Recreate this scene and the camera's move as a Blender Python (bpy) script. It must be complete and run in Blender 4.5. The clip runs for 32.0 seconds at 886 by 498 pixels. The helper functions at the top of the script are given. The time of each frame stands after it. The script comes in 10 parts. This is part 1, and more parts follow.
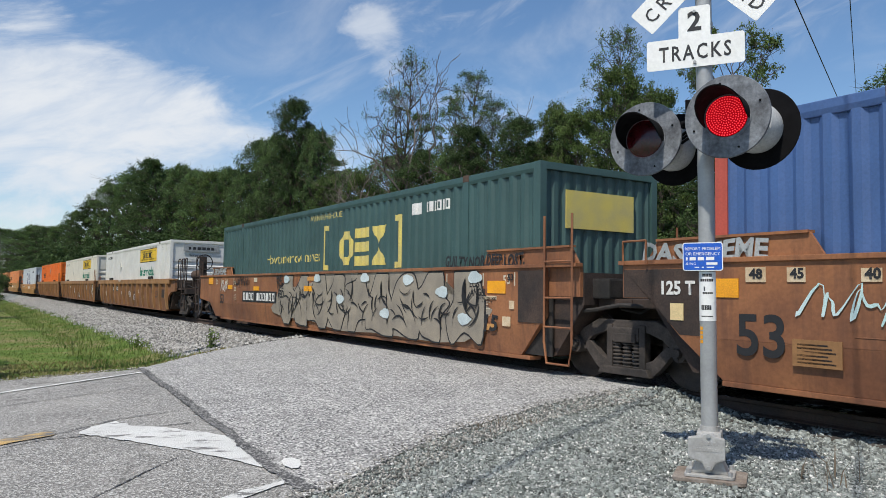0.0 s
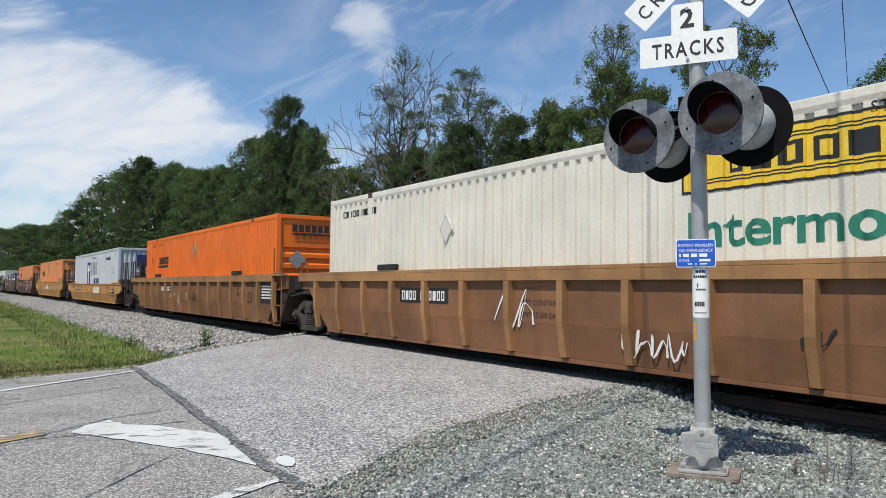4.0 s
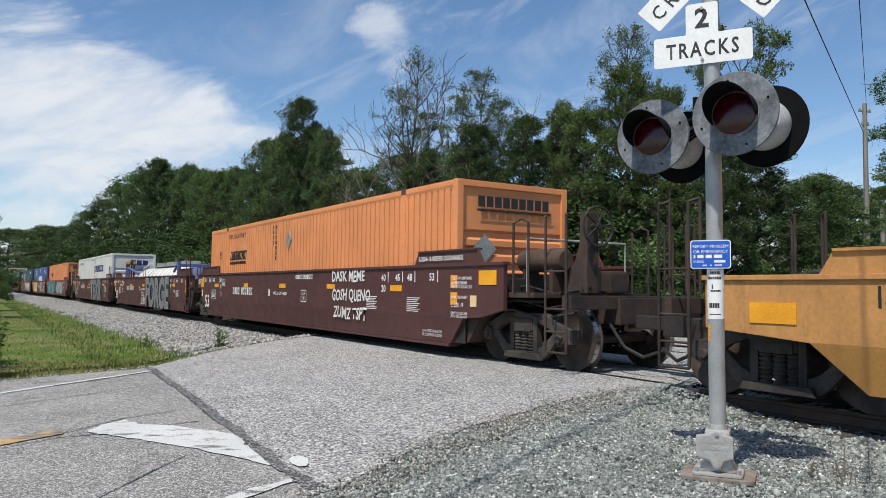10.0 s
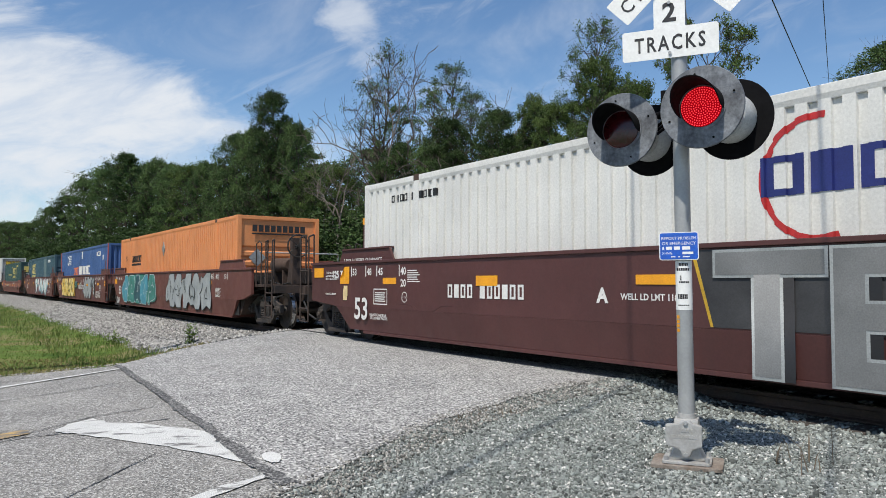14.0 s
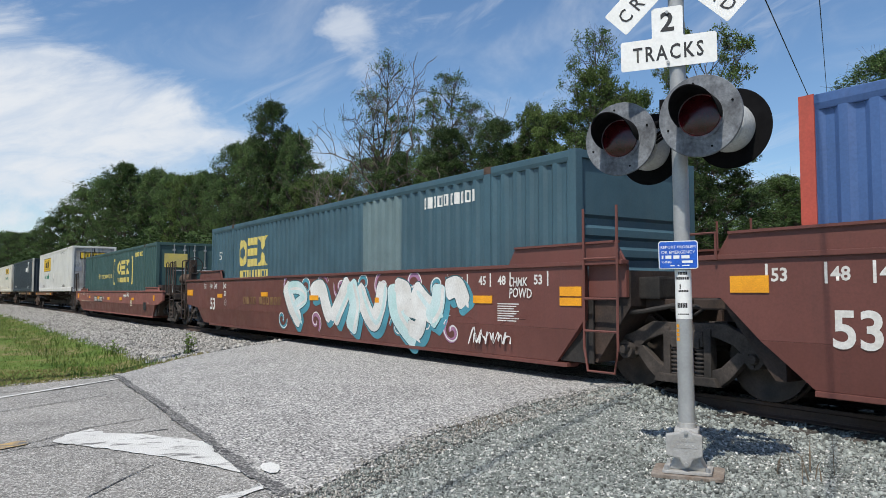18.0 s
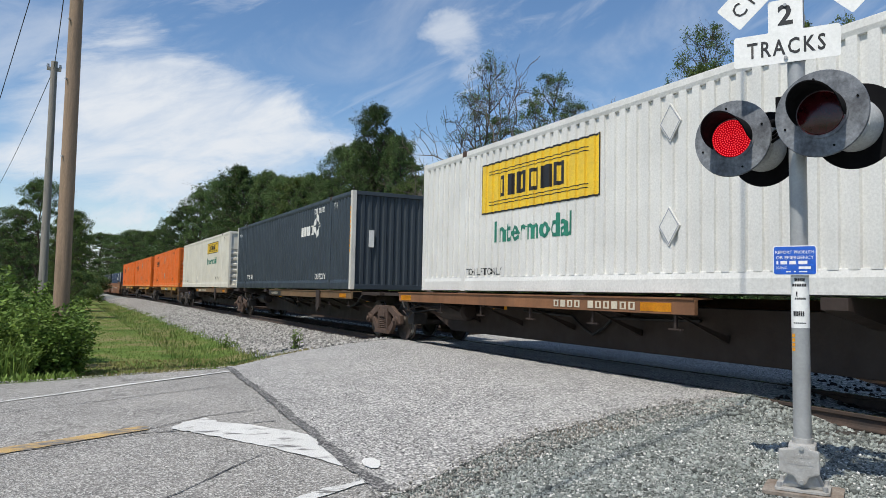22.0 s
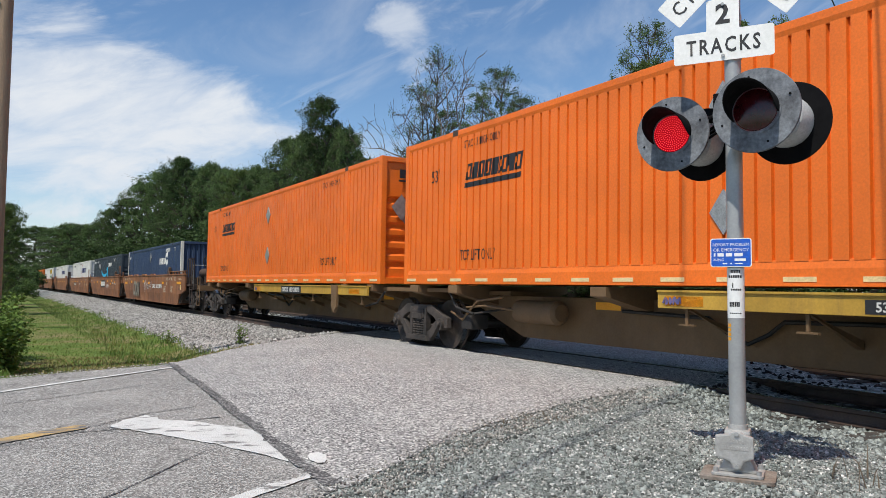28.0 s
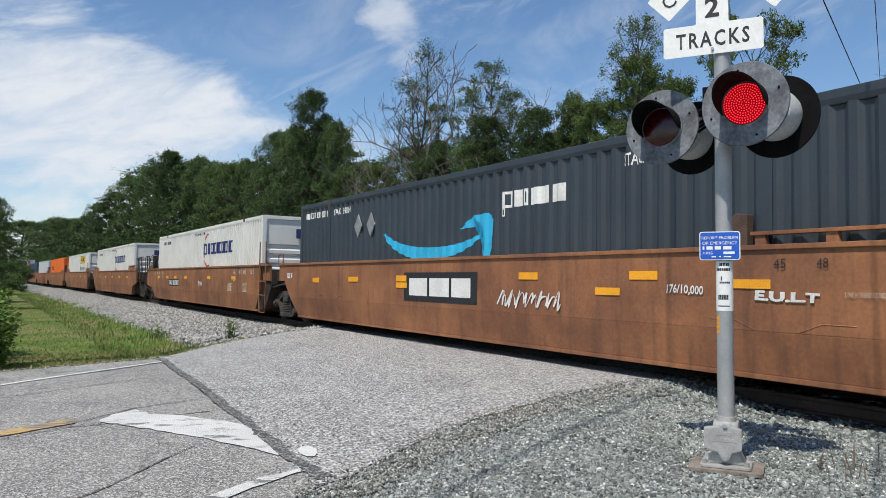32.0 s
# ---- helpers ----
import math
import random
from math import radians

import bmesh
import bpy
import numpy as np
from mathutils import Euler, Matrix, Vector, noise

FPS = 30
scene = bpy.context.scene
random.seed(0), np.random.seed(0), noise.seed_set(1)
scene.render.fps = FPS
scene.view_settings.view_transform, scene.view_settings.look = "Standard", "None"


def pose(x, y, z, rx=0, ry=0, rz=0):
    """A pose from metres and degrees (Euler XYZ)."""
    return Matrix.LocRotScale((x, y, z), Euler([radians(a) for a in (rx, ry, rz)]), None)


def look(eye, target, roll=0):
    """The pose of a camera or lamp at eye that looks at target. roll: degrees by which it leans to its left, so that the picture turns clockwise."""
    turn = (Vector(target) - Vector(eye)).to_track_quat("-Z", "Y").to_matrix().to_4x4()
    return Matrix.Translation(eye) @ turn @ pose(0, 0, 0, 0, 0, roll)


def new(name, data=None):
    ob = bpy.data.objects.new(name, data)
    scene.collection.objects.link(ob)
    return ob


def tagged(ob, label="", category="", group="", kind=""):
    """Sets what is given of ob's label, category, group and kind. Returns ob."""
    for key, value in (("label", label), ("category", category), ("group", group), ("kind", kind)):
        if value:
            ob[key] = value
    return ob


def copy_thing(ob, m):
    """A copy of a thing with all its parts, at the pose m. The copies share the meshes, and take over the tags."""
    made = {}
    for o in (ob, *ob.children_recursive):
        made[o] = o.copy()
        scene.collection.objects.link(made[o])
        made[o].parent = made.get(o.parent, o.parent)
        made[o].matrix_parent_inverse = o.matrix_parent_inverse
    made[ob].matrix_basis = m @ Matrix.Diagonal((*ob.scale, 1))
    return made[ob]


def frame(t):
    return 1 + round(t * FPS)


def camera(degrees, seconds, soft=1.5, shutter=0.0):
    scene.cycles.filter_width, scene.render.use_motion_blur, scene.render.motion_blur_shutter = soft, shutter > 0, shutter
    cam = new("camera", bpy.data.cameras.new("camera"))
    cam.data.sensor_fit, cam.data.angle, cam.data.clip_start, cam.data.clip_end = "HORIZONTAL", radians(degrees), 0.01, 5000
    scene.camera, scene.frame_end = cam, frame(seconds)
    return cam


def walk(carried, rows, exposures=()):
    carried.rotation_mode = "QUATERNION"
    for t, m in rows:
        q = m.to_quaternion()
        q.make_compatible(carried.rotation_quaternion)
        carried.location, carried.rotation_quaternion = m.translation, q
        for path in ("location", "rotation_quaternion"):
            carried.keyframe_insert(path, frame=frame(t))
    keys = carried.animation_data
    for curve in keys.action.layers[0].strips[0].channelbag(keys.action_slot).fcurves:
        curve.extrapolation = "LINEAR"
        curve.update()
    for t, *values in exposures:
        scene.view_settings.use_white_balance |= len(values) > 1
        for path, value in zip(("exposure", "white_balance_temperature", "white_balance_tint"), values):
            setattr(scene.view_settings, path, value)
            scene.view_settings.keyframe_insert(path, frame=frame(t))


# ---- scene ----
# A double-track level crossing in summer: a long intermodal train passes, the camera stands beside the road.
# World: z = 0 on the rail heads. Along the line: s (away from the camera), across it: u (towards the train).
import functools

CAMERA_ROWS = [
    (0, -0.008, -0.002, 1.225, 93.23, -0.78, -0.08), (0.5, -0.006, 0.002, 1.224, 93.11, -0.75, -0.12), (1, -0.008, 0.001, 1.223, 93.02, -0.68, -0.15),
    (1.5, -0.008, -0.001, 1.223, 92.98, -0.65, -0.16), (2, -0.008, 0.001, 1.222, 93.00, -0.64, -0.18), (2.5, -0.010, -0.003, 1.223, 93.01, -0.60, -0.21),
    (3, -0.007, -0.002, 1.222, 93.04, -0.63, -0.30), (3.5, -0.007, -0.001, 1.223, 93.05, -0.61, -0.42), (5.5, -0.004, -0.003, 1.223, 93.06, -0.59, -0.79),
    (6, -0.005, -0.001, 1.221, 93.13, -0.55, -0.80), (6.5, -0.004, -0.002, 1.221, 93.26, -0.51, -0.73), (7, -0.004, -0.000, 1.222, 93.40, -0.52, -0.55),
    (7.5, -0.003, 0.003, 1.224, 93.51, -0.60, -0.23), (8, -0.007, -0.002, 1.226, 93.54, -0.72, 0.12), (8.5, -0.007, 0.002, 1.223, 93.51, -0.83, 0.42),
    (9, -0.008, -0.002, 1.223, 93.40, -0.81, 0.58), (9.5, -0.006, -0.000, 1.221, 93.27, -0.74, 0.59), (10, -0.006, -0.002, 1.222, 93.13, -0.67, 0.49),
    (10.5, -0.004, 0.001, 1.221, 93.02, -0.62, 0.37), (11, -0.006, -0.004, 1.224, 92.90, -0.61, 0.20), (11.5, -0.005, 0.001, 1.221, 92.82, -0.68, -0.02),
    (12, -0.004, -0.002, 1.224, 92.74, -0.61, -0.24), (12.5, -0.005, -0.005, 1.226, 92.66, -0.48, -0.48), (13, -0.002, -0.001, 1.220, 92.61, -0.36, -0.79),
    (13.5, -0.001, 0.002, 1.220, 92.57, -0.21, -1.19), (14, 0.001, -0.003, 1.221, 92.66, -0.13, -1.63), (14.5, 0.005, 0.001, 1.223, 92.75, -0.02, -2.04),
    (16.5, 0.004, 0.005, 1.214, 92.56, 0.59, -1.78), (17, 0.002, 0.007, 1.220, 92.76, 0.38, -1.71), (17.5, 0.004, 0.004, 1.219, 93.08, 0.12, -1.72),
    (18, 0.002, 0.002, 1.221, 93.38, -0.04, -1.68), (18.5, 0.003, 0.001, 1.220, 93.67, -0.15, -1.41), (19, 0.001, 0.005, 1.221, 93.85, -0.20, -0.65),
    (19.5, 0.001, 0.005, 1.223, 93.91, -0.40, 0.76), (20, -0.002, 0.001, 1.218, 93.84, -0.72, 2.62), (20.5, -0.008, 0.003, 1.221, 93.62, -1.00, 4.42),
    (21, -0.006, 0.004, 1.220, 93.45, -1.20, 5.70), (21.5, -0.005, 0.001, 1.217, 93.40, -1.27, 6.20), (22, -0.003, 0.000, 1.220, 93.43, -1.18, 6.07),
    (22.5, -0.002, 0.004, 1.220, 93.50, -1.05, 5.73), (23, -0.001, -0.001, 1.220, 93.51, -0.93, 5.37), (23.5, 0.000, -0.001, 1.218, 93.43, -0.75, 5.00),
    (24, 0.005, 0.000, 1.217, 93.29, -0.53, 4.62), (24.5, 0.005, 0.002, 1.214, 93.15, -0.35, 4.21), (25, 0.010, -0.000, 1.215, 92.97, -0.15, 3.82),
    (25.5, 0.007, 0.000, 1.213, 92.85, -0.11, 3.40), (27.5, 0.010, 0.000, 1.217, 92.95, -0.78, 2.25), (28, 0.010, -0.003, 1.217, 92.99, -0.86, 2.03),
    (28.5, 0.011, -0.002, 1.217, 92.94, -0.84, 1.91), (29, 0.011, -0.001, 1.215, 92.87, -0.72, 1.84), (29.5, 0.012, 0.001, 1.214, 92.80, -0.66, 1.80),
    (30, 0.013, -0.002, 1.216, 92.72, -0.58, 1.71), (30.5, 0.011, -0.002, 1.217, 92.63, -0.51, 1.57), (31, 0.014, -0.002, 1.214, 92.56, -0.48, 1.43),
    (31.5, 0.014, -0.003, 1.212, 92.51, -0.60, 1.33), (32, 0.013, 0.001, 1.214, 92.52, -0.77, 1.29),
]
cam = camera(62.23, 32.0, soft=0.8)
walk(cam, [(t, pose(x, y, z, rx, ry, rz)) for t, x, y, z, rx, ry, rz in CAMERA_ROWS])

# ---- light ----
SUN_AZ, SUN_EL = radians(32.0), radians(60.0)      # the sun stands behind the camera, to its left
SUN_DIR = Vector((-math.sin(SUN_AZ) * math.cos(SUN_EL), -math.cos(SUN_AZ) * math.cos(SUN_EL), math.sin(SUN_EL)))
sun_data = bpy.data.lights.new("sun", "SUN")
sun_data.energy, sun_data.angle, sun_data.color = 4.7, radians(0.6), (1.0, 0.945, 0.85)
sun = new("sun", sun_data)
sun.matrix_world = look(SUN_DIR * 100, (0, 0, 0))
scene.view_settings.exposure = 0.0


def build_world():
    w = bpy.data.worlds.new("sky")
    scene.world = w
    w.use_nodes = True
    nt = w.node_tree
    n, l = nt.nodes, nt.links
    n.clear()
    out, bg = n.new("ShaderNodeOutputWorld"), n.new("ShaderNodeBackground")
    sky = n.new("ShaderNodeTexSky")
    sky.sky_type, sky.sun_disc = "NISHITA", False
    sky.sun_elevation, sky.sun_rotation = SUN_EL, math.pi + SUN_AZ
    sky.air_density, sky.dust_density, sky.ozone_density, sky.altitude = 1.0, 0.3, 3.0, 50
    tc = n.new("ShaderNodeTexCoord")
    bg.inputs["Strength"].default_value = 0.13
    sep = n.new("ShaderNodeSeparateXYZ")
    l.new(tc.outputs["Generated"], sep.inputs[0])

    def wisp(along, across, tilt, detail, warp, seed, rough=0.6):
        """Noise drawn out along a line that rises to the right by tilt."""
        mp = n.new("ShaderNodeMapping")
        mp.vector_type = "TEXTURE"
        mp.inputs["Rotation"].default_value = (0, -tilt, 0)
        mp.inputs["Scale"].default_value = (along, along, across)
        mp.inputs["Location"].default_value = (seed, seed * 0.7, seed * 0.3)
        ns = n.new("ShaderNodeTexNoise")
        ns.inputs["Scale"].default_value, ns.inputs["Detail"].default_value = 1.0, detail
        ns.inputs["Roughness"].default_value, ns.inputs["Distortion"].default_value = rough, warp
        l.new(tc.outputs["Generated"], mp.inputs[0]), l.new(mp.outputs[0], ns.inputs[0])
        return ns.outputs[0]

    def ramp(src, a, b, lo=0.0, hi=1.0):
        r = n.new("ShaderNodeMapRange")
        r.interpolation_type = "SMOOTHSTEP"
        for i, v in zip(("From Min", "From Max", "To Min", "To Max"), (a, b, lo, hi)):
            r.inputs[i].default_value = v
        l.new(src, r.inputs["Value"])
        return r.outputs[0]

    def calc(op, a, b, clamp=True):
        m = n.new("ShaderNodeMath")
        m.operation, m.use_clamp = op, clamp
        for k, x in enumerate((a, b)):
            if isinstance(x, float):
                m.inputs[k].default_value = x
            else:
                l.new(x, m.inputs[k])
        return m.outputs[0]

    def bank(az, el, wide, high, tilt=0.0):
        """1 in the middle of a cloud bank, 0 outside: azimuth to the right and elevation, in degrees."""
        c = Vector((math.sin(radians(az)) * math.cos(radians(el)), 0, math.sin(radians(el))))
        mp = n.new("ShaderNodeMapping")
        mp.vector_type = "TEXTURE"
        mp.inputs["Location"].default_value = c
        mp.inputs["Rotation"].default_value = (0, -tilt, 0)
        mp.inputs["Scale"].default_value = (radians(wide), 1e3, radians(high))
        ln = n.new("ShaderNodeVectorMath")
        ln.operation = "LENGTH"
        l.new(tc.outputs["Generated"], mp.inputs[0]), l.new(mp.outputs[0], ln.inputs[0])
        return ramp(ln.outputs["Value"], 0.0, 1.0, 1.0, 0.0)

    veil = ramp(wisp(0.5, 0.16, radians(24), 9, 0.9, 3.1), 0.46, 0.74, 0.0, 0.45)
    streak = ramp(wisp(0.26, 0.05, radians(26), 9, 1.0, 11.3), 0.53, 0.76, 0.0, 0.36)
    puff = wisp(0.22, 0.085, radians(14), 9, 0.7, 6.7, 0.62)
    fleece = ramp(wisp(0.12, 0.035, radians(22), 7, 0.4, 1.9), 0.3, 0.7, 0.62, 1.0)

    def clouded(where, amount, hi):
        body = calc("ADD", where, calc("MULTIPLY", calc("SUBTRACT", puff, 0.5, False), amount, False), False)
        return calc("MULTIPLY", ramp(body, 0.18, 0.95, 0.0, hi), fleece)
    big = clouded(calc("MAXIMUM", bank(-25.5, 13.0, 17, 7.2, radians(-5)), calc("MULTIPLY", bank(-26, 7.5, 19, 7.5), 0.72)), 2.4, 1.0)
    small = clouded(calc("MAXIMUM", bank(-6.2, 20.2, 3.0, 4.2, radians(38)), calc("MULTIPLY", bank(-4.5, 16.5, 2.6, 5.0), 0.6)), 3.4, 0.68)
    low = clouded(calc("MULTIPLY", bank(-9, 10.0, 9, 4.0), 0.5), 2.2, 0.7)
    cloud = calc("MAXIMUM", calc("MAXIMUM", veil, streak), calc("MAXIMUM", calc("MAXIMUM", big, low), small))
    haze = ramp(sep.outputs["Z"], 0.0, 0.17, 0.5, 0.0)
    cloud = calc("MAXIMUM", cloud, haze)
    mix = n.new("ShaderNodeMix")
    mix.data_type = "RGBA"
    l.new(cloud, mix.inputs["Factor"])
    deep = n.new("ShaderNodeHueSaturation")
    deep.inputs["Saturation"].default_value = 1.1
    l.new(sky.outputs[0], deep.inputs["Color"])
    l.new(deep.outputs[0], mix.inputs["A"])
    mix.inputs["B"].default_value = (6.0, 6.3, 6.7, 1)
    l.new(mix.outputs["Result"], bg.inputs["Color"])
    l.new(bg.outputs[0], out.inputs[0])


build_world()

# ---- materials ----
MATS = {}


def shade(name, col, rough=0.6, metal=0.0, vary=0.15, scale=2.0, col2=None, fine=0.08, fine_scale=60.0, bump=0.0, bump_scale=80.0,
          streaks=0.0, streak_col=(0.12, 0.07, 0.04), island=0.0, rand=0.0, emit=0.0, coord="Object", spec=0.5, stretch=(1, 1, 1), trans=0.0):
    """A surface: base colour, a second tone in patches, fine grain, runs of dirt downwards, relief."""
    if name in MATS:
        return MATS[name]
    m = bpy.data.materials.new(name)
    m.use_nodes = True
    nt = m.node_tree
    n, l = nt.nodes, nt.links
    b = n["Principled BSDF"]
    b.inputs["Roughness"].default_value, b.inputs["Metallic"].default_value = rough, metal
    b.inputs["Specular IOR Level"].default_value = spec
    tc = n.new("ShaderNodeTexCoord")
    mp = n.new("ShaderNodeMapping")
    mp.inputs["Scale"].default_value = stretch
    l.new(tc.outputs[coord], mp.inputs[0])

    def noise_of(sc, detail=4, rgh=0.6, src=mp.outputs[0]):
        x = n.new("ShaderNodeTexNoise")
        x.inputs["Scale"].default_value, x.inputs["Detail"].default_value, x.inputs["Roughness"].default_value = sc, detail, rgh
        l.new(src, x.inputs["Vector"])
        return x.outputs["Fac"]

    def ranged(src, a, c, lo, hi):
        r = n.new("ShaderNodeMapRange")
        for i, v in zip(("From Min", "From Max", "To Min", "To Max"), (a, c, lo, hi)):
            r.inputs[i].default_value = v
        l.new(src, r.inputs["Value"])
        return r.outputs[0]

    def mixed(fac, a, c):
        x = n.new("ShaderNodeMix")
        x.data_type = "RGBA"
        for s, k in ((a, "A"), (c, "B")):
            if isinstance(s, tuple):
                x.inputs[k].default_value = (*s[:3], 1)
            else:
                l.new(s, x.inputs[k])
        l.new(fac, x.inputs["Factor"])
        return x.outputs["Result"]

    dark = tuple(c * (1 - vary * 1.6) for c in col) if col2 is None else col2
    c = mixed(ranged(noise_of(scale), 0.36, 0.66, 0, 1), col, dark)
    if streaks:
        ms = n.new("ShaderNodeMapping")
        ms.inputs["Scale"].default_value = (5.5, 5.5, 0.45)
        l.new(tc.outputs[coord], ms.inputs[0])
        c = mixed(ranged(noise_of(1.0, 6, 0.65, ms.outputs[0]), 0.5, 0.76, 0, streaks), c, streak_col)
    if fine:
        h = n.new("ShaderNodeHueSaturation")
        l.new(ranged(noise_of(fine_scale, 3), 0.3, 0.7, 1 - fine * 2, 1 + fine * 2), h.inputs["Value"])
        l.new(c, h.inputs["Color"])
        c = h.outputs[0]
    for amount, node_type, socket in ((island, "ShaderNodeNewGeometry", "Random Per Island"), (rand, "ShaderNodeObjectInfo", "Random")):
        if amount:
            g = n.new(node_type)
            h = n.new("ShaderNodeHueSaturation")
            l.new(ranged(g.outputs[socket], 0, 1, 1 - amount, 1 + amount), h.inputs["Value"])
            l.new(c, h.inputs["Color"])
            c = h.outputs[0]
    l.new(c, b.inputs["Base Color"])
    l.new(ranged(noise_of(scale * 3), 0.3, 0.7, max(rough - 0.1, 0.03), min(rough + 0.12, 1)), b.inputs["Roughness"])
    if bump:
        bp = n.new("ShaderNodeBump")
        bp.inputs["Strength"].default_value, bp.inputs["Distance"].default_value = min(bump, 1), 0.01
        l.new(noise_of(bump_scale, 5, 0.7), bp.inputs["Height"])
        l.new(bp.outputs[0], b.inputs["Normal"])
    if emit:
        b.inputs["Emission Color"].default_value, b.inputs["Emission Strength"].default_value = (*col, 1), emit
    if trans:
        t = n.new("ShaderNodeBsdfTranslucent")
        l.new(c, t.inputs["Color"])
        ms_ = n.new("ShaderNodeMixShader")
        ms_.inputs[0].default_value = trans
        l.new(b.outputs[0], ms_.inputs[1]), l.new(t.outputs[0], ms_.inputs[2])
        l.new(ms_.outputs[0], n["Material Output"].inputs["Surface"])
    MATS[name] = m
    return m


def paint(name, col, rough=0.45, wear=0.25, streaks=0.35, rust=(0.13, 0.06, 0.03)):
    """Weathered paint on steel."""
    return shade(name, col, rough, 0.0, vary=wear * 0.5, scale=0.9, fine=0.05, fine_scale=35, streaks=streaks, streak_col=rust, bump=0.12, bump_scale=14)


BLACK = paint("black_paint", (0.012, 0.012, 0.013), 0.6, 0.2, 0.1)
STEEL_DARK = shade("dirty_steel", (0.03, 0.025, 0.022), 0.75, 0.0, 0.3, 3.0, (0.012, 0.011, 0.01), 0.15, 40, 0.4, 30)
RUST = shade("rust_steel", (0.09, 0.056, 0.04), 0.85, 0.0, 0.3, 2.5, (0.055, 0.032, 0.022), 0.15, 40, 0.4, 40)
TRUCK = shade("truck_steel", (0.065, 0.052, 0.044), 0.8, 0.0, 0.3, 2.6, (0.02, 0.017, 0.015), 0.15, 40, 0.4, 30)
# darker than the side paint; for bulkheads, end platforms and end panels
END_STEEL = shade("dark_end_steel", (0.06, 0.037, 0.027), 0.75, 0.0, 0.3, 2.0, (0.02, 0.015, 0.013), 0.15, 40, 0.3, 30)
WHEEL = shade("wheel_steel", (0.07, 0.05, 0.04), 0.6, 0.3, 0.3, 4.0, (0.03, 0.025, 0.02), 0.1, 50, 0.2, 30)
TREAD = shade("bright_tread", (0.42, 0.41, 0.4), 0.3, 1.0, 0.1, 5.0)
GALV = shade("galvanised_steel", (0.40, 0.405, 0.40), 0.45, 0.35, 0.2, 3.0, (0.31, 0.315, 0.315), 0.03, 60, 0.05, 60, streaks=0.3, streak_col=(0.5, 0.5, 0.5))
CASTING = shade("cast_aluminium", (0.46, 0.455, 0.44), 0.55, 0.35, 0.15, 8.0, (0.36, 0.35, 0.33), 0.05, 70, 0.2, 60)
WHITE = shade("white_marking", (0.72, 0.72, 0.69), 0.55, 0, 0.1, 2.0, (0.6, 0.58, 0.54), 0.06, 30)
CREAM_MARK = shade("cream_marking", (0.62, 0.55, 0.42), 0.6, 0, 0.2, 2.0)
INK = shade("black_marking", (0.018, 0.018, 0.02), 0.55, 0, 0.1, 3.0)
YELLOW = shade("yellow_plate", (0.84, 0.37, 0.014), 0.5, 0, 0.15, 4.0, (0.72, 0.30, 0.014))
NAME_YELLOW = shade("name_plate_yellow", (0.78, 0.53, 0.035), 0.5, 0, 0.15, 3.0, (0.68, 0.45, 0.04))
GOLD = shade("yellow_logo", (0.62, 0.50, 0.12), 0.5, 0, 0.15, 3.0, (0.5, 0.42, 0.16))
GREEN_MARK = shade("green_marking", (0.02, 0.2, 0.13), 0.5)
NAVY_MARK = shade("navy_marking", (0.02, 0.03, 0.16), 0.5)
RED_MARK = shade("red_marking", (0.5, 0.03, 0.03), 0.5)
SKY_MARK = shade("bright_blue_marking", (0.03, 0.42, 0.68), 0.5)
GREY_MARK = shade("grey_marking", (0.3, 0.32, 0.36), 0.5)
ALU = shade("aluminium_plate", (0.42, 0.42, 0.41), 0.4, 0.5, 0.2, 9.0)
CREAM_PLATE = shade("cream_plate", (0.62, 0.5, 0.34), 0.6, 0, 0.2, 6.0, (0.48, 0.34, 0.2))
REFLECT = shade("reflective_strip", (0.75, 0.58, 0.3), 0.45, 0, 0.1, 6.0)

# ---- the line: straight past the crossing, then a very wide curve to the left ----
LINE_TURN, LINE_NEAR, LINE_BEND, BEND_FROM = radians(32.45), 7.3, 1.75e-4, -40.0
ALONG = Vector((-math.sin(LINE_TURN), math.cos(LINE_TURN), 0))
ACROSS = Vector((math.cos(LINE_TURN), math.sin(LINE_TURN), 0))
TRACK_U, TRACK2_U = LINE_NEAR + 1.35, LINE_NEAR + 1.35 + 4.3


def at(s, u, z=0.0, bend=True):
    """The place at s along and u across the line."""
    d = max(s - BEND_FROM, 0) if bend else 0
    p = ALONG * s + ACROSS * (u - LINE_BEND / 2 * d * d)
    return Vector((p.x, p.y, z))


def heading(s):
    return math.atan(LINE_BEND * max(s - BEND_FROM, 0))


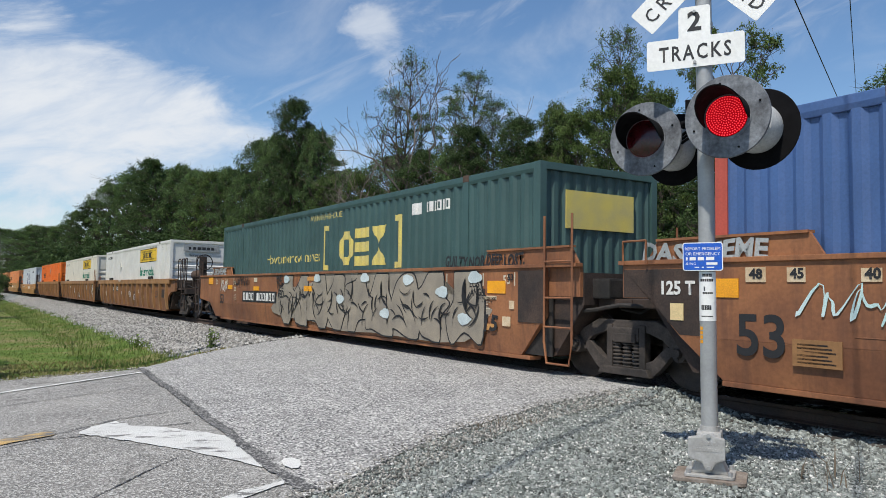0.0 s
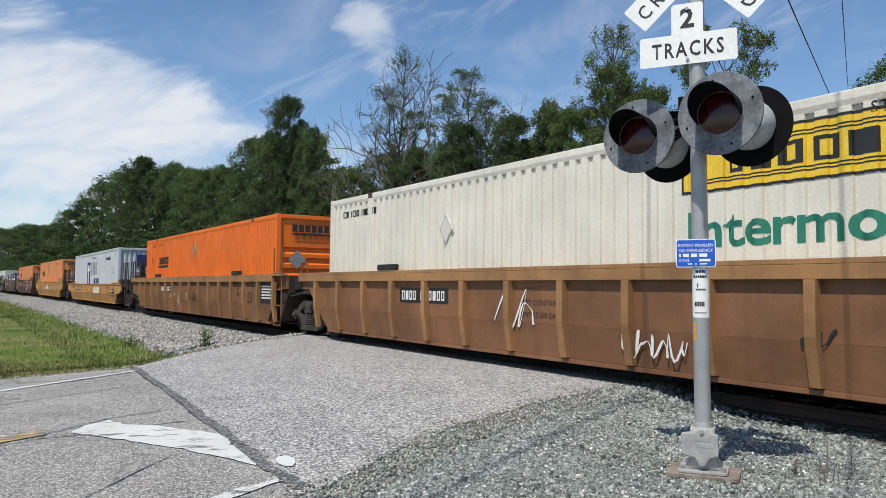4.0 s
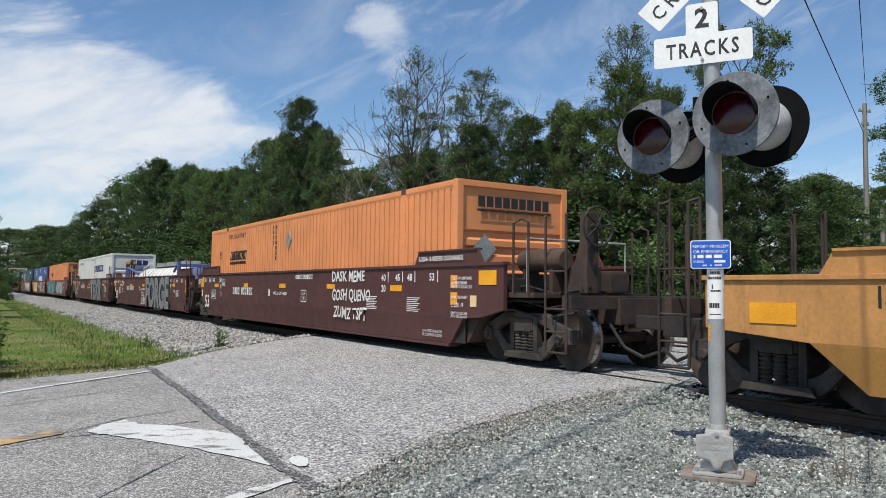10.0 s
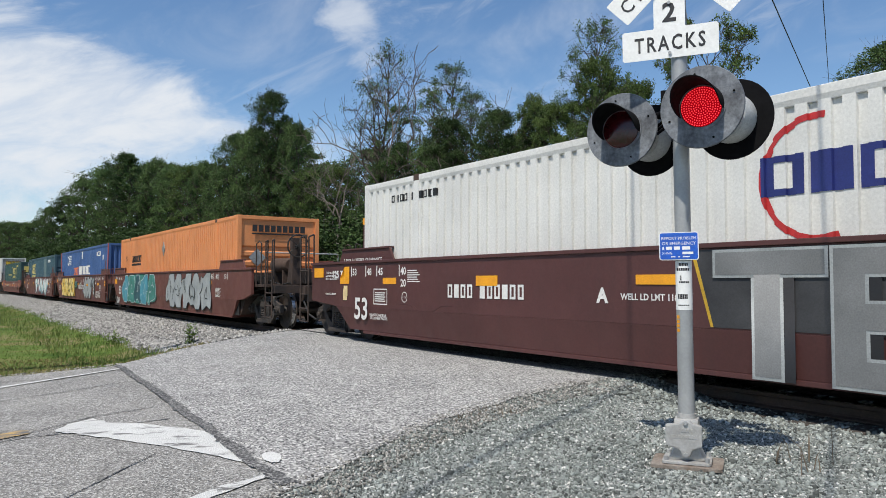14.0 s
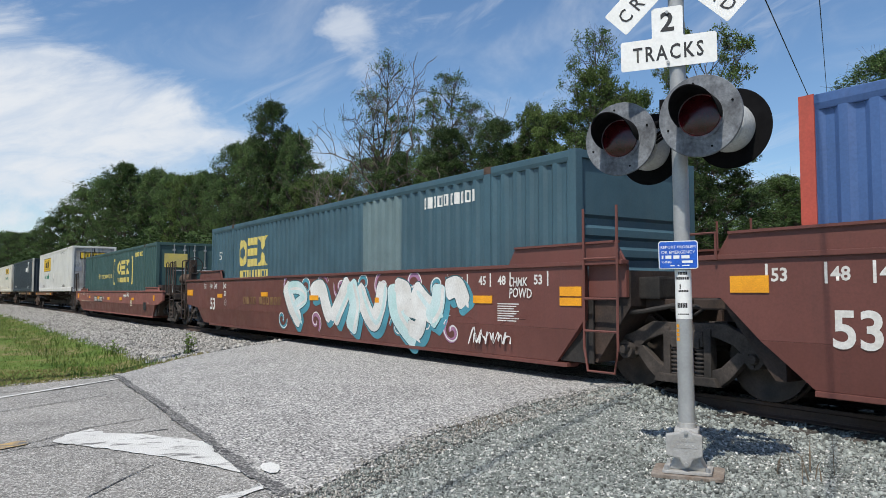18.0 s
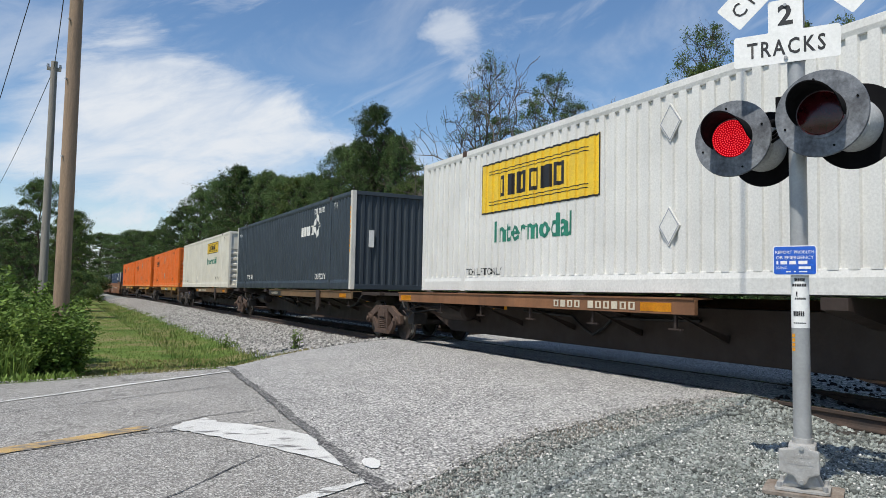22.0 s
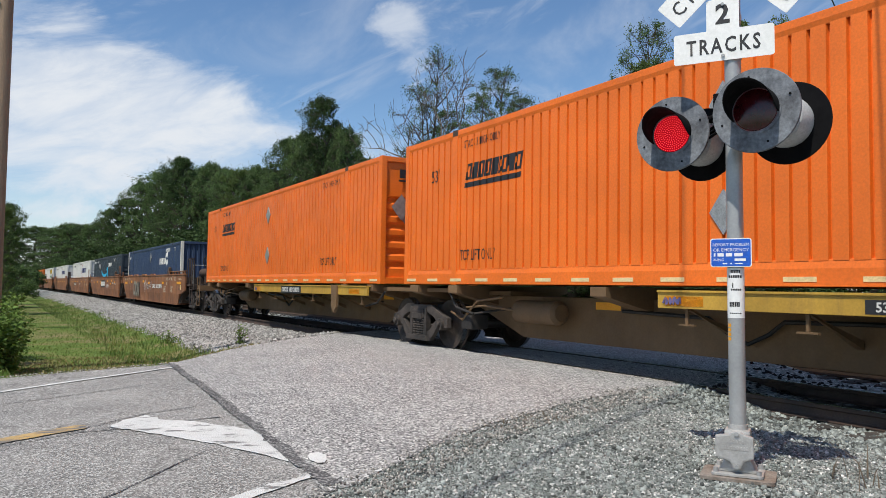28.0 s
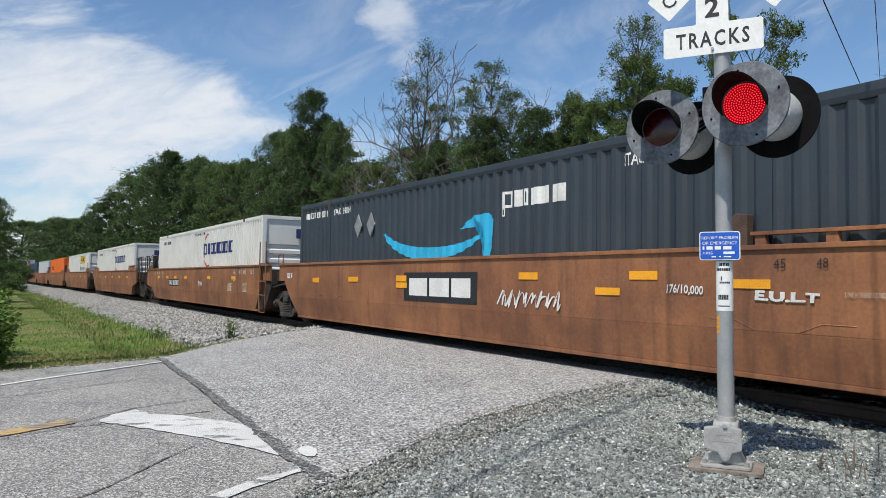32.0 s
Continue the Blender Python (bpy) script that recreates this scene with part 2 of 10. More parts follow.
# ---- mesh building ----
class Shape:
    """Collects simple solids into one mesh."""

    def __init__(self):
        self.v, self.f = [], []

    def poly(self, pts, faces):
        k = len(self.v)
        self.v += [tuple(p) for p in pts]
        self.f += [tuple(i + k for i in f) for f in faces]
        return self

    def box(self, x0, x1, y0, y1, z0, z1, m=None):
        p = [(x, y, z) for z in (z0, z1) for y in (y0, y1) for x in (x0, x1)]
        if m is not None:
            p = [m @ Vector(q) for q in p]
        return self.poly(p, [(0, 2, 3, 1), (4, 5, 7, 6), (0, 1, 5, 4), (2, 6, 7, 3), (0, 4, 6, 2), (1, 3, 7, 5)])

    def prism(self, outline, a, b, axis="y"):
        """An outline in the plane across the axis, drawn out from a to b."""
        n = len(outline)
        put = {"y": lambda p, c: (p[0], c, p[1]), "x": lambda p, c: (c, p[0], p[1]), "z": lambda p, c: (p[0], p[1], c)}[axis]
        pts = [put(p, a) for p in outline] + [put(p, b) for p in outline]
        fs = [tuple(range(n)), tuple(range(2 * n - 1, n - 1, -1))] + [(i, n + i, n + (i + 1) % n, (i + 1) % n) for i in range(n)]
        return self.poly(pts, fs)

    def tube(self, p, q, r, n=10, r2=None, caps=True):
        p, q = Vector(p), Vector(q)
        d = (q - p).normalized()
        a = d.orthogonal().normalized()
        b = d.cross(a)
        r2 = r if r2 is None else r2
        ring = [a * math.cos(2 * math.pi * i / n) + b * math.sin(2 * math.pi * i / n) for i in range(n)]
        pts = [p + o * r for o in ring] + [q + o * r2 for o in ring]
        fs = [(i, (i + 1) % n, n + (i + 1) % n, n + i) for i in range(n)]
        if caps:
            fs += [tuple(range(n - 1, -1, -1)), tuple(range(n, 2 * n))]
        return self.poly(pts, fs)

    def path(self, pts, r, n=7):
        for p, q in zip(pts, pts[1:]):
            self.tube(p, q, r, n)
        return self

    def cord(self, pts, r, n=6):
        """One unbroken round cord through the points."""
        pts = [Vector(p) for p in pts]
        rings = []
        for i, p in enumerate(pts):
            d = (pts[min(i + 1, len(pts) - 1)] - pts[max(i - 1, 0)]).normalized()
            a = d.cross(Vector((0.31, 0.17, 0.93))).normalized()
            b = d.cross(a)
            rings += [p + a * r * math.cos(2 * math.pi * k / n) + b * r * math.sin(2 * math.pi * k / n) for k in range(n)]
        return self.poly(rings, [(i * n + k, i * n + (k + 1) % n, (i + 1) * n + (k + 1) % n, (i + 1) * n + k) for i in range(len(pts) - 1) for k in range(n)])

    def lathe(self, profile, c=(0, 0, 0), axis="y", n=24):
        """Spins (radius, along) pairs round an axis."""
        pts, fs, m = [], [], len(profile)
        for i in range(n):
            ca, sa = math.cos(2 * math.pi * i / n), math.sin(2 * math.pi * i / n)
            for r, a in profile:
                q = {"y": (r * ca, a, r * sa), "z": (r * ca, r * sa, a), "x": (a, r * ca, r * sa)}[axis]
                pts.append((q[0] + c[0], q[1] + c[1], q[2] + c[2]))
        for i in range(n):
            for j in range(m - 1):
                fs.append((i * m + j, i * m + j + 1, (i + 1) % n * m + j + 1, (i + 1) % n * m + j))
        return self.poly(pts, fs)

    def mesh(self, name, mat, smooth=False, bevel=0.0):
        me = bpy.data.meshes.new(name)
        me.from_pydata(self.v, [], self.f)
        bm = bmesh.new()
        bm.from_mesh(me)
        bmesh.ops.recalc_face_normals(bm, faces=bm.faces)
        if bevel:
            bmesh.ops.bevel(bm, geom=[e for e in bm.edges if len(e.link_faces) == 2 and e.calc_face_angle(0) > 0.6], offset=bevel, segments=2, affect="EDGES", profile=0.7)
        bm.to_mesh(me)
        bm.free()
        for mm in mat if isinstance(mat, (list, tuple)) else [mat]:
            me.materials.append(mm)
        if smooth:
            me.shade_smooth()
            me.set_sharp_from_angle(angle=radians(38))
        return me


def part(name, shape, mat, parent=None, label="", smooth=False, bevel=0.0):
    """Links one mesh under a thing or a part."""
    me = shape if isinstance(shape, bpy.types.Mesh) else shape.mesh(name, mat, smooth, bevel)
    ob = new(name, me)
    if parent is not None:
        ob.parent = parent
    return tagged(ob, label)


def thing(name, label, category, group="", m=None, kind=""):
    """An Empty at a thing's base, to carry its parts."""
    e = new(name)
    e.empty_display_size = 0.2
    if m is not None:
        e.matrix_basis = m
    return tagged(e, label, category, group, kind)


def smooth_step(a, b, x):
    t = min(max((x - a) / (b - a), 0), 1)
    return t * t * (3 - 2 * t)


def curve_at(points, x):
    if x <= points[0][0]:
        return points[0][1]
    for (a, p), (b, q) in zip(points, points[1:]):
        if x <= b:
            return p + (q - p) * (x - a) / (b - a)
    return points[-1][1]


# ---- ground, road, track ----
ROAD_Z = [(-60, -0.75), (-12, -0.6), (-4, -0.42), (0, -0.29), (2.2, -0.195), (4.5, -0.085), (6.3, -0.012), (7.4, 0.0), (14.8, 0.0), (18, -0.1), (30, 0.2), (60, 1.05), (130, 1.4)]
NEAR_EDGE = [(-60, -36), (-4, 1.2), (0, 3.7), (2.32, 4.88), (2.8, 5.14), (3.5, 5.58), (4.35, 5.98), (5.57, 6.34), (7.2, 6.63), (8, 6.65), (15, 10.5), (40, 27), (120, 80)]
FAR_EDGE = [(-60, -29), (-12, 6.5), (-3, 13.1), (2.6, 13.35), (2.76, 13.4), (3.54, 14.4), (4.64, 15.5), (6.04, 16.6), (7, 17.2), (8, 18.0), (15, 21), (40, 37.5), (120, 90)]


def road_z(u):
    return curve_at(ROAD_Z, u)


def ground_z(s, u):
    road = min(s - curve_at(NEAR_EDGE, u), curve_at(FAR_EDGE, u) - s)      # > 0 on the road
    bed = -0.2 if 6.9 < u < TRACK2_U + 1.75 else None
    if u < 7:
        left = smooth_step(9, 17, s)
        gravel = curve_at([(-30, -0.8), (-4, -0.45), (0, -0.3), (2.5, -0.17), (4.5, -0.085), (5.8, -0.12), (6.9, -0.2)], u)
        grass = curve_at([(-60, -0.2), (-8, -0.35), (1.5, -0.62), (3.6, -0.66), (4.3, -0.55), (6.7, -0.22), (6.9, -0.2)], u)
        z = gravel * (1 - left) + grass * left
    elif bed is not None:
        z = bed
    else:
        z = curve_at([(TRACK2_U + 1.75, -0.2), (TRACK2_U + 3.6, -0.75), (20, -0.6), (30, 0.15), (60, 1.0), (130, 1.35), (1500, 3)], u)
    z += 0.035 * noise.noise(Vector((s * 0.35, u * 0.35, 0))) * (1 if bed is None else 0.3)
    k = smooth_step(-1.6, 0.0, road)
    return z * (1 - k) + (road_z(u) - 0.005 - 0.02 * smooth_step(0.0, 0.5, road)) * k


def build_ground():
    def steps(rng):
        out = []
        for a, b, d in rng:
            x = a
            while x < b - 1e-6:
                out.append(x)
                x += d
        return out + [rng[-1][1]]
    ss = steps([(-2500, -100, 400), (-100, -12, 8), (-12, 30, 0.4), (30, 80, 0.8), (80, 400, 20), (400, 2900, 500)])
    us = steps([(-2500, -100, 400), (-100, -12, 8), (-12, -2, 1), (-2, 18, 0.3), (18, 40, 2), (40, 120, 10), (120, 2620, 500)])
    v = [tuple(at(s, u, ground_z(s, u), abs(s) < 700)) for s in ss for u in us]
    m = len(us)
    f = [(i * m + j, i * m + j + 1, (i + 1) * m + j + 1, (i + 1) * m + j) for i in range(len(ss) - 1) for j in range(m - 1)]
    me = bpy.data.meshes.new("ground")
    me.from_pydata(v, [], f)
    zone = me.attributes.new("stony", "FLOAT", "POINT")
    for k, d in enumerate(zone.data):
        s, u = ss[k // m], us[k % m]
        stone = 1.0 if 4.75 < u < 15.5 else 0.0
        if s < 9 and u < 7 and u > -25:
            stone = max(stone, 1 - smooth_step(7, 9, s))
        if s >= 9 and 4.25 < u <= 4.75:
            stone = (u - 4.25) / 0.5
        d.value = stone
    mat = bpy.data.materials.new("grass_and_gravel")
    mat.use_nodes = True
    n, l = mat.node_tree.nodes, mat.node_tree.links
    b = n["Principled BSDF"]
    b.inputs["Roughness"].default_value = 0.95
    b.inputs["Specular IOR Level"].default_value = 0.15
    at_ = n.new("ShaderNodeAttribute")
    at_.attribute_name = "stony"
    geo = n.new("ShaderNodeNewGeometry")

    def noi(sc, det=5):
        x = n.new("ShaderNodeTexNoise")
        x.inputs["Scale"].default_value, x.inputs["Detail"].default_value = sc, det
        l.new(geo.outputs["Position"], x.inputs["Vector"])
        return x.outputs["Fac"]

    def ramp(src, stops):
        r = n.new("ShaderNodeValToRGB")
        while len(r.color_ramp.elements) < len(stops):
            r.color_ramp.elements.new(0.5)
        for e, (p, c) in zip(r.color_ramp.elements, stops):
            e.position, e.color = p, (*c, 1)
        l.new(src, r.inputs[0])
        return r.outputs[0]
    grass = ramp(noi(0.7), [(0.3, (0.055, 0.1, 0.018)), (0.45, (0.11, 0.17, 0.036)), (0.56, (0.16, 0.17, 0.058)), (0.68, (0.23, 0.19, 0.10))])
    vor = n.new("ShaderNodeTexVoronoi")
    vor.inputs["Scale"].default_value = 26
    l.new(geo.outputs["Position"], vor.inputs["Vector"])
    sepc = n.new("ShaderNodeSeparateColor")
    l.new(vor.outputs["Color"], sepc.inputs[0])
    stone = ramp(sepc.outputs[0], [(0.0, (0.07, 0.08, 0.075)), (0.4, (0.18, 0.2, 0.19)), (0.75, (0.31, 0.32, 0.305)), (1.0, (0.6, 0.6, 0.57))])
    mix = n.new("ShaderNodeMix")
    mix.data_type = "RGBA"
    add = n.new("ShaderNodeMath")
    add.operation = "ADD"
    sub = n.new("ShaderNodeMapRange")
    l.new(noi(1.6), sub.inputs["Value"])
    for i, v_ in zip(("From Min", "From Max", "To Min", "To Max"), (0.3, 0.7, -0.35, 0.35)):
        sub.inputs[i].default_value = v_
    l.new(at_.outputs["Fac"], add.inputs[0]), l.new(sub.outputs[0], add.inputs[1])
    edge = n.new("ShaderNodeMapRange")
    l.new(add.outputs[0], edge.inputs["Value"])
    edge.inputs["From Min"].default_value, edge.inputs["From Max"].default_value = 0.4, 0.6
    l.new(edge.outputs[0], mix.inputs["Factor"])
    l.new(grass, mix.inputs["A"]), l.new(stone, mix.inputs["B"])
    l.new(mix.outputs["Result"], b.inputs["Base Color"])
    bp = n.new("ShaderNodeBump")
    bp.inputs["Distance"].default_value, bp.inputs["Strength"].default_value = 0.03, 0.8
    l.new(vor.outputs["Distance"], bp.inputs["Height"])
    l.new(bp.outputs[0], b.inputs["Normal"])
    me.materials.append(mat)
    me.shade_smooth()
    tagged(new("ground", me), "grassy ground with grey gravel shoulders beside the railway", "ground", kind="structure")


def strip(name, mat, u0, u1, near, far, lift, du=0.25, ds=0.6, wob=0.0, seed=0.0):
    """A sheet that follows the road's surface between two edges."""
    v, f = [], []
    nu, nsx = max(int((u1 - u0) / du), 1), 0
    widths = max(int(max(far(u0 + (u1 - u0) * i / nu) - near(u0 + (u1 - u0) * i / nu) for i in range(nu + 1)) / ds), 1)
    for i in range(nu + 1):
        u = u0 + (u1 - u0) * i / nu
        a, b = near(u), far(u)
        a += wob * noise.noise(Vector((u * 2.3, seed, 0)))
        b += wob * noise.noise(Vector((u * 2.3, seed + 9, 0)))
        for j in range(widths + 1):
            s = a + (b - a) * j / widths
            crown = 0.0
            v.append(tuple(at(s, u, road_z(u) + lift + crown + 0.006 * noise.noise(Vector((s * 0.8, u * 0.8, 4))))))
    m = widths + 1
    f = [(i * m + j, i * m + j + 1, (i + 1) * m + j + 1, (i + 1) * m + j) for i in range(nu) for j in range(widths)]
    me = bpy.data.meshes.new(name)
    me.from_pydata(v, [], f)
    me.materials.append(mat)
    me.shade_smooth()
    return me


def asphalt(name, dark, light, speck, scale, cracks):
    m = bpy.data.materials.new(name)
    m.use_nodes = True
    n, l = m.node_tree.nodes, m.node_tree.links
    b = n["Principled BSDF"]
    b.inputs["Roughness"].default_value = 0.85
    b.inputs["Specular IOR Level"].default_value = 0.25
    geo = n.new("ShaderNodeNewGeometry")

    def noi(sc, det, rg=0.6):
        x = n.new("ShaderNodeTexNoise")
        x.inputs["Scale"].default_value, x.inputs["Detail"].default_value, x.inputs["Roughness"].default_value = sc, det, rg
        l.new(geo.outputs["Position"], x.inputs["Vector"])
        return x.outputs["Fac"]

    def rng(src, a, c, lo, hi):
        r = n.new("ShaderNodeMapRange")
        for i, v in zip(("From Min", "From Max", "To Min", "To Max"), (a, c, lo, hi)):
            r.inputs[i].default_value = v
        l.new(src, r.inputs["Value"])
        return r.outputs[0]

    def mixc(fac, a, c, mode="MIX"):
        x = n.new("ShaderNodeMix")
        x.data_type, x.blend_type = "RGBA", mode
        for s, k in ((a, "A"), (c, "B")):
            if isinstance(s, tuple):
                x.inputs[k].default_value = (*s, 1)
            else:
                l.new(s, x.inputs[k])
        l.new(fac, x.inputs["Factor"])
        return x.outputs["Result"]
    c = mixc(rng(noi(0.9, 5), 0.35, 0.68, 0, 1), dark, light)
    v1 = n.new("ShaderNodeTexVoronoi")
    v1.inputs["Scale"].default_value = scale
    l.new(geo.outputs["Position"], v1.inputs["Vector"])
    sc = n.new("ShaderNodeSeparateColor")
    l.new(v1.outputs["Color"], sc.inputs[0])
    c = mixc(rng(sc.outputs[0], 0.42, 0.95, 0, speck), c, (0.66, 0.65, 0.62))
    c = mixc(rng(sc.outputs[1], 0.55, 0.95, 0, speck), c, (0.04, 0.04, 0.042))
    if cracks:
        wv = n.new("ShaderNodeTexVoronoi")
        wv.feature, wv.inputs["Scale"].default_value = "DISTANCE_TO_EDGE", 0.33
        dn = n.new("ShaderNodeTexNoise")
        dn.inputs["Scale"].default_value, dn.inputs["Detail"].default_value = 2.2, 6
        ad = n.new("ShaderNodeVectorMath")
        ad.operation = "ADD"
        sc2 = n.new("ShaderNodeVectorMath")
        sc2.operation, sc2.inputs["Scale"].default_value = "SCALE", 0.8
        l.new(geo.outputs["Position"], dn.inputs["Vector"])
        l.new(dn.outputs["Color"], sc2.inputs[0])
        l.new(geo.outputs["Position"], ad.inputs[0]), l.new(sc2.outputs[0], ad.inputs[1])
        l.new(ad.outputs[0], wv.inputs["Vector"])
        c = mixc(rng(wv.outputs["Distance"], 0.002, 0.007, cracks, 0), c, (0.035, 0.033, 0.03))
    l.new(c, b.inputs["Base Color"])
    bp = n.new("ShaderNodeBump")
    bp.inputs["Distance"].default_value, bp.inputs["Strength"].default_value = 0.008, 0.9
    l.new(v1.outputs["Distance"], bp.inputs["Height"])
    l.new(bp.outputs[0], b.inputs["Normal"])
    return m


def worn_paint(name, col, lo, hi):
    """Road paint, flaked off in streaks down to the asphalt."""
    m = asphalt(name, tuple(c * 0.86 for c in col), col, 0.18, 120, 0.0)
    n, l = m.node_tree.nodes, m.node_tree.links
    b = n["Principled BSDF"]
    src = b.inputs["Base Color"].links[0].from_socket
    geo = n.new("ShaderNodeNewGeometry")
    mp = n.new("ShaderNodeMapping")
    mp.inputs["Rotation"].default_value = (0, 0, 0.5)
    mp.inputs["Scale"].default_value = (1.6, 4.2, 1)
    ns = n.new("ShaderNodeTexNoise")
    ns.inputs["Scale"].default_value, ns.inputs["Detail"].default_value, ns.inputs["Roughness"].default_value = 1.6, 9, 0.72
    l.new(geo.outputs["Position"], mp.inputs[0]), l.new(mp.outputs[0], ns.inputs["Vector"])
    r = n.new("ShaderNodeMapRange")
    r.inputs["From Min"].default_value, r.inputs["From Max"].default_value = lo, hi
    l.new(ns.outputs["Fac"], r.inputs["Value"])
    x = n.new("ShaderNodeMix")
    x.data_type = "RGBA"
    x.inputs["B"].default_value = (0.17, 0.168, 0.163, 1)
    l.new(r.outputs[0], x.inputs["Factor"]), l.new(src, x.inputs["A"]), l.new(x.outputs["Result"], b.inputs["Base Color"])
    return m


SEAM = [(4.7, 2.17), (5.8, 2.23), (8.05, 2.37), (9.3, 2.46), (11.0, 2.55), (13.4, 2.67)]


def seam(s):
    return curve_at(SEAM, s) + 0.04 * noise.noise(Vector((s * 1.3, 0, 7)))


def build_road():
    old = asphalt("old_asphalt", (0.172, 0.166, 0.156), (0.268, 0.259, 0.24), 0.75, 85, 0.45)
    fresh = asphalt("chip_asphalt", (0.207, 0.204, 0.199), (0.304, 0.298, 0.288), 1.0, 64, 0.0)
    near, far = (lambda u: curve_at(NEAR_EDGE, u)), (lambda u: curve_at(FAR_EDGE, u))
    road = thing("road", "worn grey asphalt road that climbs over the railway", "road", kind="structure")
    part("old_surface", strip("old_surface", old, -40, 2.74, near, far, 0.0, 0.3, 0.5, 0.12, 1), None, road, "old cracked grey asphalt")
    part("crossing_surface", strip("crossing_surface", fresh, 2.1, 7.86, near, lambda u: far(u) if u > 2.72 else near(u) + max((u - 2.14) / 0.56, 0.02) * 8.4, 0.006, 0.1, 0.35, 0.1, 3), None, road, "coarse light-grey chip asphalt")
    for a, b in ((8.02, 9.28), (9.44, 12.16), (12.32, 13.58), (13.74, 40)):
        part("crossing_panel", strip("crossing_panel", fresh, a, b, near, far, 0.0, 0.3, 0.6, 0.05, a), None, road)
    part("far_surface", strip("far_surface", old, 40, 120, near, far, 0.0, 3, 2, 0.0, 5), None, road)
    tar = asphalt("tar_joint", (0.035, 0.035, 0.037), (0.085, 0.085, 0.086), 0.5, 70, 0.0)
    # the tarred joint where the crossing's asphalt begins, parallel to the line
    v, f = [], []
    ss = [4.9 + 0.04 * i for i in range(211)]
    for s in ss:
        for k in (-1, 1):
            w = 0.055 + 0.03 * noise.noise(Vector((s * 1.7, 3, k))) + 0.03 * noise.noise(Vector((s * 8, k * 5, 0))) + 0.02 * noise.noise(Vector((s * 21, k * 5, 0)))
            u = seam(s) + k * w
            v.append(tuple(at(s, u, road_z(u) + 0.016)))
    f = [(2 * i, 2 * i + 1, 2 * i + 3, 2 * i + 2) for i in range(len(ss) - 1)]
    me = bpy.data.meshes.new("tar_joint")
    me.from_pydata(v, [], f)
    me.materials.append(tar)
    part("tar_joint", me, None, road, "black tar-filled joint")
    white = worn_paint("worn_white_road_paint", (0.68, 0.68, 0.66), 0.57, 0.62)
    chipped = worn_paint("chipped_white_road_paint", (0.68, 0.68, 0.66), 0.55, 0.63)
    yellow = worn_paint("worn_yellow_road_paint", (0.55, 0.36, 0.13), 0.47, 0.6)

    def patch(name, outline, mat, lift=0.011, rough_edge=0.02):
        """Paint on the road, with a ragged edge: an outline of (s, u)."""
        pts = []
        n = len(outline)
        for i in range(n):
            a, b = Vector((*outline[i], 0)), Vector((*outline[(i + 1) % n], 0))
            k = max(int((b - a).length / 0.08), 1)
            for j in range(k):
                p = a + (b - a) * j / k
                p.x += rough_edge * noise.noise(p * 9)
                p.y += rough_edge * noise.noise(p * 9 + Vector((5, 5, 5)))
                pts.append(p)
        bm = bmesh.new()
        vs = [bm.verts.new(at(p.x, p.y, road_z(p.y) + lift)) for p in pts]
        fc = bm.faces.new(vs)
        bmesh.ops.triangulate(bm, faces=[fc])
        bmesh.ops.recalc_face_normals(bm, faces=bm.faces)
        me = bpy.data.meshes.new(name)
        bm.to_mesh(me)
        bm.free()
        me.materials.append(mat)
        part(name, me, None, road)
    patch("stop_line", [(8.17, 1.10), (8.46, 1.37), (8.56, 1.52), (8.22, 1.61), (7.93, 1.84), (7.5, 2.06), (7.08, 2.27), (6.5, 2.25), (5.7, 2.16), (6.2, 2.0), (6.9, 1.72), (7.63, 1.38)], chipped, rough_edge=0.05)
    patch("stop_line_fragment", [(5.78, 2.33), (5.85, 2.37), (5.83, 2.44), (5.72, 2.46), (5.58, 2.42), (5.49, 2.36), (5.52, 2.31), (5.64, 2.30)], white, 0.018)
    patch("edge_line", [(5.38, 2.2), (5.24, 2.14), (5.19, 1.83), (5.0, 1.45), (3.9, -0.2), (3.78, -0.2), (4.95, 1.65), (5.1, 1.95), (5.2, 2.2)], white)
    patch("edge_line_far", [(12.84, 2.66), (12.74, 2.66), (11.92, 0.95), (11.15, -0.49), (9.9, -2.4), (7.4, -6.2), (7.5, -6.2), (10.0, -2.4), (11.26, -0.49), (12.03, 0.9)], white, rough_edge=0.012)
    patch("centre_line", [(8.43, 0.91), (8.2, 0.93), (7.72, -0.27), (6.7, -1.8), (6.95, -1.8), (8.0, -0.29)], yellow, rough_edge=0.03)
    # tar-sealed cracks along the lanes
    for run in ([(9.5, -1.6), (10.22, -0.43), (10.63, 0.89), (11.2, 2.52)], [(8.21, 0.89), (8.7, 1.58), (8.86, 2.38)], [(7.0, -1.4), (7.74, -0.27), (8.0, 0.87), (7.95, 2.3)], [(5.2, 0.3), (5.64, 0.89), (6.58, 1.77)]):
        line = []
        for (a0, b0), (a1, b1) in zip(run, run[1:]):
            n = max(int(math.hypot(a1 - a0, b1 - b0) / 0.12), 1)
            line += [(a0 + (a1 - a0) * i / n, b0 + (b1 - b0) * i / n) for i in range(n)]
        v = []
        for a0, b0 in line:
            w = 0.012 + 0.01 * noise.noise(Vector((a0 * 3, b0 * 3, 2)))
            a0 += 0.05 * noise.noise(Vector((a0 * 2, b0 * 2, 0)))
            v += [tuple(at(a0 - w, b0, road_z(b0) + 0.009)), tuple(at(a0 + w, b0, road_z(b0) + 0.009))]
        me = bpy.data.meshes.new("sealed_crack")
        me.from_pydata(v, [], [(2 * i, 2 * i + 1, 2 * i + 3, 2 * i + 2) for i in range(len(line) - 1)])
        me.materials.append(tar)
        part("sealed_crack", me, None, road, "dark sealed crack")


